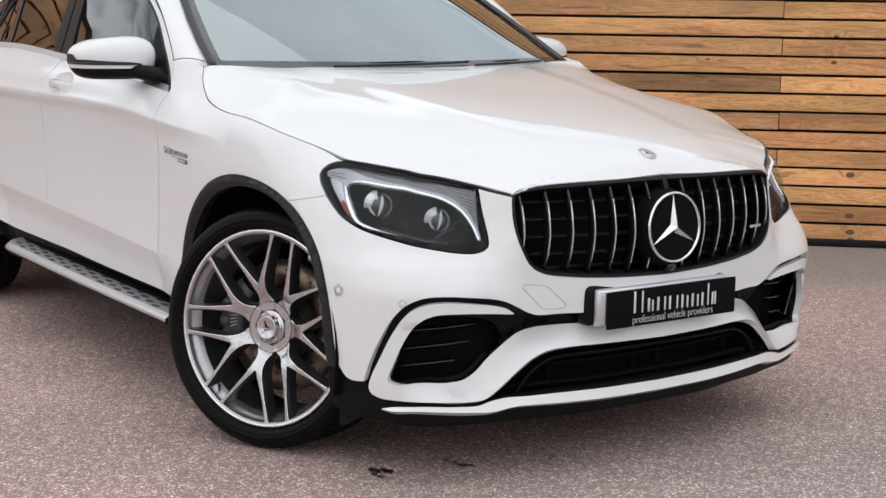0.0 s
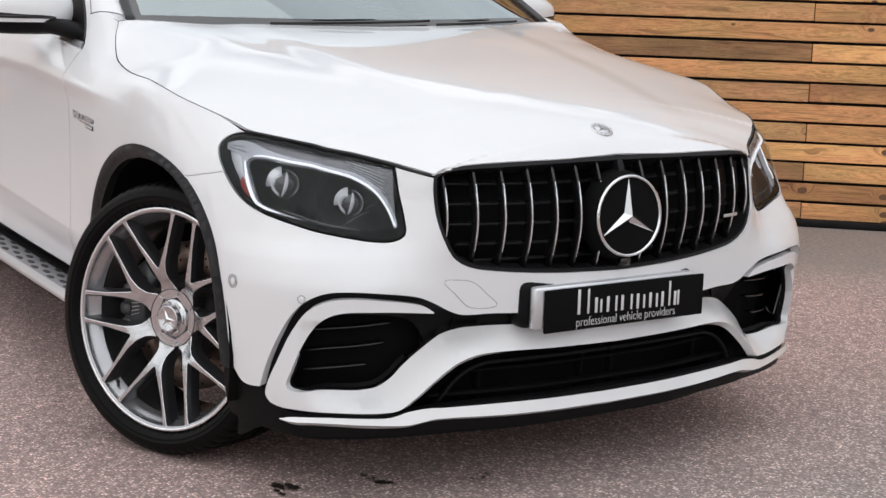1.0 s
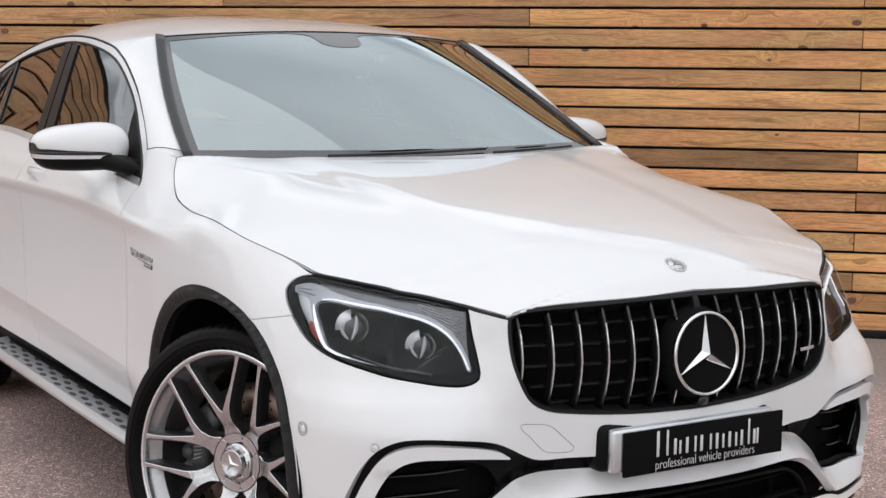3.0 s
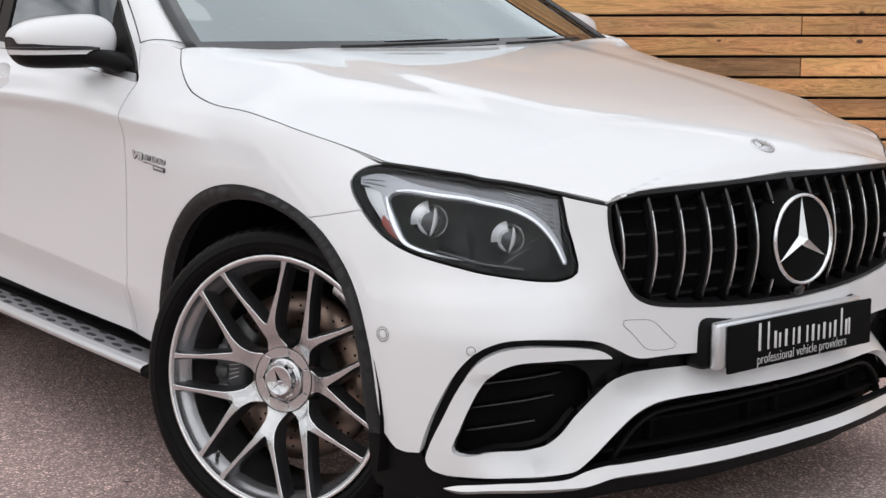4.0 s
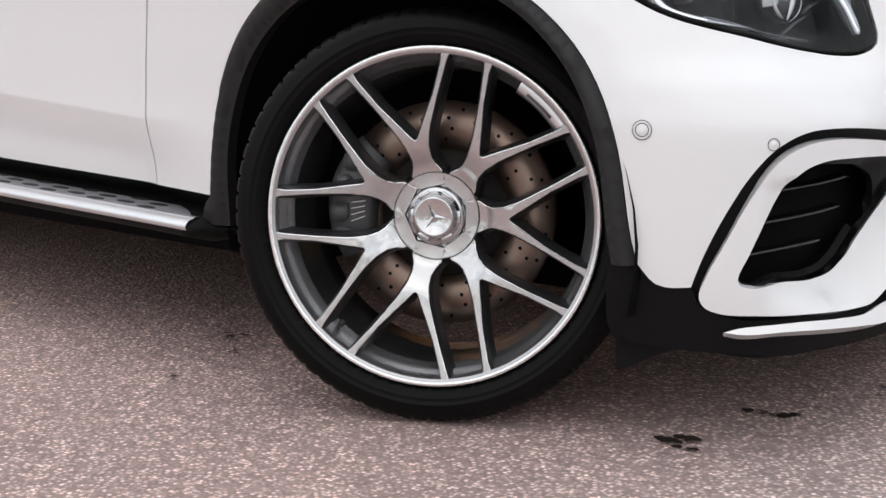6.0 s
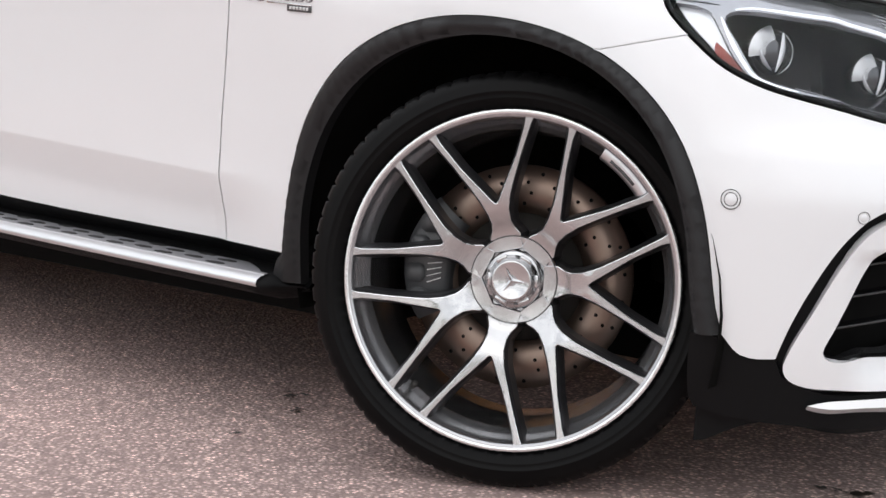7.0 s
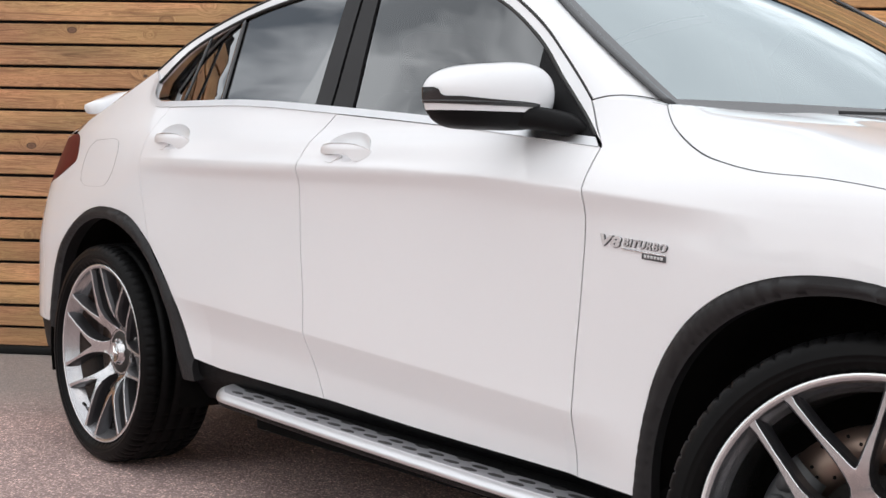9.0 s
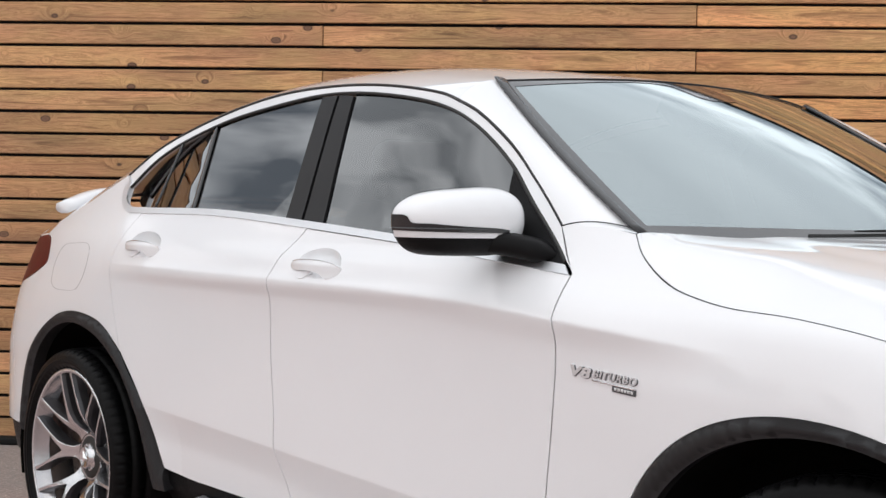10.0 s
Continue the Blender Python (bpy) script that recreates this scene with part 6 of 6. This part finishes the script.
# slats in the lower intakes
for z0, z1, end in ((0.455, 0.445, 0.865), (0.405, 0.393, 0.845), (0.350, 0.343, 0.80)):
    q = np.linspace(0.60, end, 16)
    p = np.array([skin(a, z1 + (z0 - z1) * b + 0.010 * b, 0.085)[0] for a, b in zip(q, np.linspace(0, 1, 16))])
    mirrored(tube("intake_slat", p, 0.030, 0.007, GLOSS, car))
for z, d in ((0.400, 0.110), (0.330, 0.075), (0.275, 0.06)):
    q = np.linspace(1.10 if z > 0.35 else 1.03 if z > 0.3 else 0.96, 1.48, 20)
    p = skin(q, np.full(20, z), d)
    tube("intake_slat", np.concatenate([p, p[-2::-1] * (1, -1, 1)]), 0.035, 0.010, DARK, car)
for y in (-0.36, -0.05, 0.05, 0.36):
    x = float(skin(at_y(y), 0.32, 0.085)[0][0])
    tube("intake_post", [(x, y, 0.44), (x + 0.005, y, 0.33), (x, y, 0.24)], 0.012, 0.03, DARK, car, up=(1, 0, 0))
mirrored(tube("intake_brace", on_skin([(0.985, 0.255), (1.03, 0.315), (1.09, 0.350), (1.2, 0.358), (1.48, 0.36)], 0.045), 0.03, 0.012, PLASTIC, car))


# ---- lettering ----
def words(name, text, size, mat, parent, m, label="", extrude=0.0012, shear=0.0, bold=0.0, gap=1.0):
    c = bpy.data.curves.new(name, "FONT")
    c.body, c.size, c.extrude, c.shear, c.offset = text, size, extrude, shear, bold
    c.align_x, c.align_y, c.space_character = "CENTER", "CENTER", gap
    tmp = bpy.data.objects.new("tmp", c)
    scene.collection.objects.link(tmp)
    me = bpy.data.meshes.new_from_object(tmp.evaluated_get(bpy.context.evaluated_depsgraph_get()))
    me.name = name
    bpy.data.objects.remove(tmp)
    bpy.data.curves.remove(c)
    me.materials.clear()
    me.materials.append(mat)
    ob = new(name, me)
    ob.parent = parent
    ob.matrix_basis = m
    return tagged(ob, label)


# ---- plate ----
plate = empty("show_plate", car)
tagged(plate, "black show plate with pale lettering on a grey holder")
bm = bmesh.new()
box(bm, 0.8195, 0.8280, -0.260, 0.260, 0.4380, 0.5480, 0.0035)
part("plate_face", bm, DARK, plate)
bm = bmesh.new()
box(bm, 0.792, 0.8190, -0.287, 0.232, 0.448, 0.556, 0.008)
part("plate_holder", bm, SATIN, plate, "light grey plate holder")
bm = bmesh.new()
box(bm, 0.726, 0.7925, -0.305, 0.250, 0.444, 0.566, 0.022, seg=3)
part("plate_bracket", bm, PLASTIC, plate, "black bracket behind the plate")
FACE = Matrix.Rotation(radians(90), 4, "Z") @ Matrix.Rotation(radians(90), 4, "X")
words("plate_word", "professional vehicle providers", 0.034, LETTER, plate, Matrix.Translation((0.8282, 0.000, 0.4575)) @ FACE @ Matrix.Diagonal((0.80, 1, 1, 1)), extrude=0.0006, bold=-0.0005)
# the dealer's name: two plain upright bars for each letter
for y0, y1, tall, short in ((-0.163, -0.118, 0.064, 0.064), (-0.108, -0.077, 0.040, 0.034), (-0.070, -0.028, 0.040, 0.040), (-0.023, 0.022, 0.040, 0.040), (0.028, 0.064, 0.040, 0.036), (0.070, 0.107, 0.040, 0.036), (0.111, 0.150, 0.040, 0.066), (0.154, 0.180, 0.038, 0.040)):
    for y, w, h in ((y0 + 0.007, 0.0085, tall), (y1 - 0.008, 0.0065, short)):
        bm = bmesh.new()
        box(bm, 0.8275, 0.8292, y - w / 2, y + w / 2, 0.4755 - 0.02 * y, 0.4755 - 0.02 * y + h, 0.0006, seg=1)
        part("plate_bar", bm, LETTER, plate)

# ---- wing badge ----
def on_wing(q, z, d=-0.003):
    p, dq, dz = skin(q, z, d)[0], skin(q + 0.01, z, d)[0] - skin(q - 0.01, z, d)[0], skin(q, z + 0.01, d)[0] - skin(q, z - 0.01, d)[0]
    x = Vector(dq).normalized()
    n = x.cross(Vector(dz)).normalized()
    y = n.cross(x)
    m = Matrix((x, y, n)).transposed().to_4x4()
    return Matrix.Translation(p) @ m


badge = empty("wing_badge", car)
tagged(badge, "chrome engine badge on the wing")
tilt = Matrix.Rotation(radians(-3), 4, "Z")
for text, size, q, z, wide, gap, bold in (("V8", 0.040, -0.618, 0.868, 1.30, 1.10, 0.0016), ("BITURBO", 0.030, -0.516, 0.865, 0.86, 1.20, 0.0003)):
    on = on_wing(q, z, -0.001) @ tilt @ Matrix.Diagonal((wide, 0.74, 1, 1))
    words("badge_word", text, size, BADGE, badge, Matrix.Translation((0, -0.0012, 0)) @ on, "chrome letters", shear=0.25, bold=bold, extrude=0.0022, gap=gap)
    # an offset dark copy of the letters stands in for their shadow
    words("badge_shadow_edge", text, size, CALIPER, badge, on @ Matrix.Translation((0.0007, -0.0009, 0)), "dark edges of the letters", shear=0.25, bold=bold + 0.0003, extrude=0.0016, gap=gap)
for q, z, w, h, mat in ((-0.519, 0.8515, 0.125, 0.003, CHROME), (-0.490, 0.8430, 0.066, 0.013, CALIPER)):
    bm = bmesh.new()
    box(bm, -w / 2, w / 2, -h / 2, h / 2, -0.001, 0.002, 0.0006)
    b = part("badge_bar", bm, mat, badge)
    b.matrix_basis = on_wing(q, z, -0.001) @ tilt
bm = bmesh.new()
for i in range(6):
    box(bm, -0.026 + i * 0.0092, -0.0195 + i * 0.0092, -0.003, 0.003, 0.002, 0.0026)
b = part("badge_bar", bm, LETTER, badge)
b.matrix_basis = on_wing(-0.490, 0.8430, -0.001) @ tilt

# bonnet emblem
be = grid("bonnet_emblem", lathe([(-0.0016, 0.0), (-0.0016, 0.0205), (-0.0006, 0.0212), (-0.0006, 0.0222), (-0.0020, 0.0230), (-0.0020, 0.0285), (-0.0008, 0.0300), (0.004, 0.0302)], 48), SATIN, car, "small round bonnet emblem", closed=True)
bx = 0.690
bp = bonnet_skin(np.array([bx]), np.array([0.0]))[0]
rise_x = (bonnet_skin(np.array([bx + 0.012]), np.array([0.0]))[0] - bonnet_skin(np.array([bx - 0.012]), np.array([0.0]))[0]) / 0.024
bn = Vector((-rise_x[2], 0, 1.0)).normalized()
be.matrix_basis = Matrix.Translation(Vector(bp) + 0.0015 * bn) @ Matrix((Vector((0, 1, 0)), -bn, Vector((0, 1, 0)).cross(-bn))).transposed().to_4x4()
grid("emblem_ring", lathe([(-0.0012, 0.0206), (-0.0012, 0.0228)], 48), CALIPER, be, closed=True)
for k in range(14):
    bm = bmesh.new()
    box(bm, 0.0245, 0.0272, -0.0023, -0.0019, -0.0016, 0.0016)
    bmesh.ops.rotate(bm, verts=bm.verts, cent=(0, 0, 0), matrix=Matrix.Rotation(k * 2 * math.pi / 14, 3, "Y"))
    part("emblem_mark", bm, CALIPER, be, smooth=False)
sm2 = star_mesh("emblem_star", 0.0200, 0.0012)
sm2.materials.append(CALIPER)
s2 = new("emblem_star", sm2)
s2.parent = be
s2.matrix_basis = pose(0, -0.0017, 0)

# sensors and the towing cover
for q, z, r in ((0.428, 0.5590, 0.0153), (0.632, 0.5400, 0.0098)):
    m = on_wing(q, z, 0.0)
    disc = grid("parking_sensor", [[tuple((m @ Vector((rr * math.cos(a), rr * math.sin(a), h)))) for a in np.linspace(0, 2 * math.pi, 24, endpoint=False)] for h, rr in ((0.0008, 0.0), (0.0008, r * 0.62), (-0.0004, r * 0.70), (0.0006, r * 0.78), (0.0006, r), (-0.002, r * 1.03))], WHITE, car, closed=True)
    mirrored(disc)
    for rr in ((r * 0.70, r * 1.03) if r > 0.015 else (r * 0.98,)):
        mirrored(tube("sensor_ring", [m @ Vector((rr * math.cos(a), rr * math.sin(a), 0.0008)) for a in np.linspace(0, 2 * math.pi, 25)], 0.0010, 0.0010, SEAL, car))
tow = curve([(0.988, 0.578), (1.02, 0.578), (1.06, 0.572), (1.10, 0.538), (1.125, 0.513), (1.115, 0.506), (1.06, 0.507), (1.045, 0.512), (1.01, 0.548), (0.985, 0.572)], 0.01, True)
tube("tow_cover_joint", np.concatenate([skin(tow[:, 0], tow[:, 1], -0.0002), skin(tow[:1, 0], tow[:1, 1], -0.0002)]), 0.0009, 0.0010, SEAL, car, n=6)
fuel = curve([(-3.13, 0.912), (-3.17, 0.935), (-3.155, 1.02), (-3.10, 1.055), (-3.01, 1.062), (-2.88, 1.060), (-2.862, 1.04), (-2.875, 0.97), (-2.93, 0.918), (-3.03, 0.908)], 0.015, True)
tube("fuel_flap_joint", np.concatenate([skin(fuel[:, 0], fuel[:, 1], -0.0002), skin(fuel[:1, 0], fuel[:1, 1], -0.0002)]), 0.0007, 0.0007, SEAL, car, n=6)


# ---- door mirrors and handles ----
def door_mirror():
    m = empty("door_mirror", car)
    tagged(m, "white and black door mirror with a side indicator")
    C, A = np.array((-0.972, -0.994, 1.166)), np.array((0.088, 0.144, 0.070))

    def shell(a, b, grow=0.0):
        """a: round the vertical axis from the front outwards; b: up."""
        ca, sa, cb, sb = math.cos(a), math.sin(a), math.cos(b), math.sin(b)
        f = lambda v, e: math.copysign(abs(v) ** e, v)
        wide = f(cb, 0.60 if b > 0 else 0.42)
        x, y, z = wide * f(ca, 0.75), -wide * f(sa, 0.70), f(sb, 0.92)
        x = x if x > 0 else x * 0.34
        z = z * (1.0 if z < 0 else 0.93 + 0.19 * y)
        zz = z * A[2] * (1 if z > 0 else 1.15)
        return C + np.array((x * (A[0] + grow) + 0.03 * y, y * (A[1] + grow), zz + np.sign(z) * grow))

    def patch(name, a0, a1, b0, b1, mat, grow=0.0, label="", n=28, k=12):
        return grid(name, [[shell(a, b, grow) for a in np.linspace(a0, a1, n)] for b in np.linspace(b0, b1, k)], mat, m, label)

    P = math.pi
    patch("mirror_cap", -P * 0.56, P * 0.56, -0.50, P / 2, WHITE, label="white upper cap", n=56, k=24)
    patch("mirror_base", -P, P, -P / 2, -0.53, PLASTIC, label="black lower half", n=56, k=12)
    patch("mirror_core", -P, P, -0.62, -0.4, GLOSS, -0.003, n=48, k=4)
    patch("mirror_back", P * 0.555, P * 1.445, -0.52, P / 2, GLOSS, 0.0008, "gloss black rear rim", n=36, k=20)
    rows = []
    for a in np.linspace(-0.38, P * 0.555, 44):
        t = (a + 0.38) / (P * 0.555 + 0.38)
        step = min(1, max(0, (t - 0.66) / 0.16))
        hgt = 0.03 + 0.15 * min(1, t / 0.5) ** 0.7 + 0.17 * step * step * (3 - 2 * step)
        rows.append([shell(a, b, 0.0022) for b in (-0.27 - 0.05 * (1 - t), -0.27 + hgt * 0.5, -0.27 + hgt)])
    grid("mirror_indicator", rows, GLOSS, m, "dark glass indicator strip")
    tube("indicator_strip", [shell(a, -0.20, 0.003) for a in np.linspace(-0.10, P * 0.555, 24)], 0.004, 0.003, CALIPER, m, taper=0.4)
    glass_rows = [[C + np.array((-0.0305, 0.118 * r * math.cos(t), 0.058 * r * math.sin(t))) for t in np.linspace(0, 2 * P, 32, endpoint=False)] for r in (0.02, 1.0)]
    grid("mirror_glass", glass_rows, CHROME, m, closed=True)
    arm = curve([(-0.975, -0.970, 1.118), (-0.90, -0.918, 1.114), (-0.86, -0.888, 1.106), (-0.82, -0.862, 1.094), (-0.785, -0.842, 1.084)], 0.012)
    tube("mirror_arm", arm, 0.088, 0.052, PLASTIC, m, "black mirror arm", up=(0, 0, 1), n=20, taper=0.3)
    return m


far_mirror = mirrored(door_mirror())
far_mirror.matrix_basis = Matrix.Translation((0, -0.075, 0))


def handle(q0, q1, z, door):
    """A pull handle over its oval dish."""
    cup = cup_line(q0, q1, z)
    v, f = flat_mesh(cup, (), 0.010)
    dep = 0.023 * (1 - (1 - np.clip(edge_gap(v, cup) / 0.040, 0, 1)) ** 2.2)
    P = skin(v[:, 0], v[:, 1], dep)
    me = bpy.data.meshes.new("handle_recess")
    me.from_pydata([tuple(p) for p in P], [], [tuple(t) for t in f])
    me.materials.append(WHITE)
    for p in me.polygons:
        p.use_smooth = True
    o = new("handle_recess", me)
    o.parent = door
    k = (q1 - q0) / 0.2
    grip = [(0, -0.002), (0.010, 0.008), (0.04, 0.0125), (0.09, 0.0145), (0.14, 0.0125), (0.180, 0.006), (0.200, -0.003), (0.199, -0.012), (0.186, -0.022), (0.166, -0.0295), (0.154, -0.0300), (0.138, -0.0215), (0.115, -0.0145), (0.085, -0.0125), (0.05, -0.0130), (0.02, -0.0125), (0.004, -0.009)]
    cap = curve([(q0 + a * k, z - 0.004 + b) for a, b in ((0.010, -0.0150), (0.05, -0.0158), (0.088, -0.0155), (0.076, -0.026), (0.062, -0.0335), (0.040, -0.0320), (0.018, -0.0245))], 0.006, True)
    sheet("lock_cap", cap, inset(-0.003), WHITE, door, step=0.008, rim=0.008)
    edge = curve([(q0 + a * k, z - 0.004 + b) for a, b in grip], 0.006, True)

    def bulge(q, y):
        s = np.clip((np.atleast_1d(q) - q0) / (q1 - q0), 0, 1)
        return skin(q, y, -0.006 - 0.017 * np.sin(np.pi * s) ** 0.7 + 0.9 * np.clip(np.abs(np.atleast_1d(y) - z - 0.002) - 0.004, 0, 1) ** 1.0 * 0.5)

    t = sheet("door_handle", edge, bulge, WHITE, door, step=0.008, rim=0.012, label="white pull handle")
    c = [bulge(np.array([q]), np.array([y]))[0] + (0, -0.001, 0.0005) for q, y in ((q0 + a * k, z - 0.0035 + b) for a, b in curve(grip[1:7], 0.01))]
    # dark line along the grip's lower front edge, drawn in as its shade
    under = [bulge(np.array([q]), np.array([y]))[0] + (0, 0.004, -0.001) for q, y in ((q0 + a * k, z - 0.004 + b) for a, b in curve(grip[6:11], 0.006))]
    tube("grip_joint", under, 0.0030, 0.0030, SEAL, door, taper=0.3, n=6)
    tube("handle_strip", c, 0.0030, 0.0026, CHROME, door, "thin chrome strip", taper=0.5)


handle(*GRIPS[0], front_door)
handle(*GRIPS[1], rear_door)
mirrored(front_door)
mirrored(rear_door)

# ---- wipers, cabin ----
tube("cowl_cover", [W_BASE(y) + (0.005, 0, -0.010) for y in np.linspace(-0.70, 0.70, 30)], 0.04, 0.012, PLASTIC, car, "black cowl under the windscreen")
for y0, y1, v1 in ((-0.36, 0.22, 0.035), (0.24, 0.62, 0.015)):
    w = empty("wiper", car)
    base = W_BASE(np.array([y0]))[0]
    line = [screen_skin(np.array([u / 0.768]), np.array([v]))[0] + (0.006, 0, 0.010) for u, v in zip(np.linspace(y0, y1, 14), np.linspace(0.012, v1, 14))]
    tube("wiper_blade", line, 0.006, 0.008, SEAL, w)
    tube("wiper_arm", [tuple(np.array(p) + (0.008, 0, 0.010)) for p in line[3:9]], 0.010, 0.006, PLASTIC, w, taper=0.5)

bm = bmesh.new()
box(bm, -3.0, -0.52, -0.70, 0.70, 0.42, 0.50)
box(bm, -0.98, -0.60, -0.70, 0.70, 0.85, 1.06, 0.06)
part("dashboard", bm, CABIN, car, "dark dashboard")
for y in (-0.37, 0.37):
    s = empty("seat", car)
    tagged(s, "dark leather front seat")
    for nm, b in (("seat_cushion", (-1.75, -1.2, y - 0.25, y + 0.25, 0.55, 0.72)), ("seat_back", (-1.95, -1.72, y - 0.25, y + 0.25, 0.66, 1.20)), ("headrest", (-1.98, -1.86, y - 0.14, y + 0.14, 1.20, 1.38))):
        bm = bmesh.new()
        box(bm, *b, 0.05, seg=3)
        part(nm, bm, LEATHER, s)
bm = bmesh.new()
box(bm, -2.9, -2.45, -0.62, 0.62, 0.6, 1.15, 0.06)
part("rear_bench", bm, LEATHER, car, "dark rear bench")
wheel_c = Vector((-1.08, -0.37, 1.00))
tube("steering_wheel", [wheel_c + Vector((0.06 * math.sin(a) * 1.0, 0.185 * math.cos(a), 0.17 * math.sin(a))) for a in np.linspace(0, 2 * math.pi, 33)], 0.03, 0.03, CABIN, car, "dark steering wheel")
bm = bmesh.new()
box(bm, -0.07, 0.07, -0.12, 0.12, -0.035, 0.035, 0.015)
box(bm, 0.02, 0.09, -0.05, 0.05, -0.07, -0.02, 0.012)
sens = part("sensor_housing", bm, SCREEN_FRIT, car, "grey sensor housing behind the mirror")
sens.matrix_basis = Matrix.Translation(screen_skin(np.array([0.0]), np.array([0.88]))[0] + (-0.03, 0, -0.05)) @ pose(0, 0, 0, 0, 32, 0)


# ---- marks on the ground ----
def stain(x, y, r, seed):
    rng = random.Random(seed)
    bm = bmesh.new()
    for _ in range(9):
        cx, cy, rr = x + rng.gauss(0, r * 0.5), y + rng.gauss(0, r * 0.5), r * rng.uniform(0.10, 0.34)
        n = 11
        vs = []
        for k in range(n):
            a = 2 * math.pi * k / n
            q = rr * rng.uniform(0.45, 1.25)
            vs.append(bm.verts.new((cx + q * math.cos(a) * 1.4, cy + q * math.sin(a), 0.0035 + 0.0004 * _)))
        bm.faces.new(vs)
    bmesh.ops.recalc_face_normals(bm, faces=bm.faces)
    return tagged(link("ground_stain", bm, STAIN, smooth=False), "dark ragged oily stain on the asphalt", "stain", group="stains on the yard")


for i, (x, y, r) in enumerate(((0.428, -0.776, 0.045), (0.505, -0.55, 0.040), (0.61, -0.28, 0.020), (-0.60, -0.83, 0.018), (-0.69, -0.76, 0.030), (-0.56, -1.05, 0.012))):
    stain(x, y, r, i)



# ---- trees round the far side of the yard ----
def tree(seed, height):
    """A trunk with limbs and an uneven crown of leaf clumps."""
    r = random.Random(seed)
    t = empty("tree")
    tagged(t, "dark green leafy tree at the edge of the yard", "tree", group="trees round the yard")
    lines = [([(0, 0, 0), (0.05, 0.03, height * 0.3), (0.0, 0.1, height * 0.62)], 0.55)]
    tips = []
    for k in range(9):
        a, z0 = k * 2.4 + r.uniform(-0.4, 0.4), height * r.uniform(0.24, 0.55)
        reach, up = height * r.uniform(0.16, 0.30), height * r.uniform(0.12, 0.34)
        tip = (reach * math.cos(a), reach * math.sin(a), z0 + up)
        lines.append(([(0.02, 0.02, z0), (tip[0] * 0.5, tip[1] * 0.5, z0 + up * 0.4), tip], 0.22))
        tips.append(tip)
    for k, (l, w) in enumerate(lines):
        tube("trunk" if k == 0 else "limb", curve(l, 0.2), w, w, BARK, t, n=8, taper=0.5)
    tips.append((0, 0.1, height * 0.72))
    verts, faces = [], []
    for tip in tips:
        for _ in range(24):
            c = [tip[i] + r.gauss(0, height * (0.085 if i < 2 else 0.075)) for i in range(3)]
            size = height * r.uniform(0.03, 0.07)
            for _ in range(70):
                p = [c[i] + r.gauss(0, size) for i in range(3)]
                u = Vector((r.gauss(0, 1), r.gauss(0, 1), r.gauss(0, 0.6))).normalized() * r.uniform(0.15, 0.26)
                v = u.cross(Vector((r.gauss(0, 1), r.gauss(0, 1), r.gauss(0, 1)))).normalized() * r.uniform(0.10, 0.17)
                k = len(verts)
                verts += [tuple(Vector(p) + s * u + q * v) for s, q in ((-1, 0), (0, -1), (1, 0), (0, 1))]
                faces.append((k, k + 1, k + 2, k + 3))
    me = bpy.data.meshes.new("crown")
    me.from_pydata(verts, [], faces)
    me.materials.append(LEAF)
    crown = new("crown", me)
    crown.parent = t
    return t


rng = random.Random(21)
kinds = [tree(5, 13.0), tree(11, 11.0), tree(17, 14.5)]
for k, az in enumerate(np.arange(-165, 76, 11.5)):
    d = rng.uniform(34.0, 46.0)
    m = pose(d * math.cos(radians(az)) + 0.5, d * math.sin(radians(az)) - 0.5, 0, 0, 0, rng.uniform(0, 360)) @ Matrix.Diagonal((*[rng.uniform(0.50, 0.70)] * 3, 1))
    if k < 3:
        kinds[k].matrix_basis = m
    else:
        copy_thing(kinds[k % 3], m)

# ---- planks ----
PLANK_L = 3.52
bm = bmesh.new()
box(bm, -PLANK_L / 2 + 0.002, PLANK_L / 2 - 0.002, 0.0, 0.022, -PLANK_H / 2, PLANK_H / 2, 0.003, seg=1)
plank_me = bpy.data.meshes.new("plank")
bm.to_mesh(plank_me)
bm.free()
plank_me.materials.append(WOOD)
foot_me = plank_me.copy()  # the lowest boards are cut narrower
for v in foot_me.vertices:
    v.co.z = max(v.co.z, -PLANK_H / 2 + 0.010)
rng = random.Random(7)
for row in range(28):
    start = 1.18 if row % 2 == 0 else -0.58
    for k in range(-3, 3):
        s = start + (k + 0.5) * PLANK_L
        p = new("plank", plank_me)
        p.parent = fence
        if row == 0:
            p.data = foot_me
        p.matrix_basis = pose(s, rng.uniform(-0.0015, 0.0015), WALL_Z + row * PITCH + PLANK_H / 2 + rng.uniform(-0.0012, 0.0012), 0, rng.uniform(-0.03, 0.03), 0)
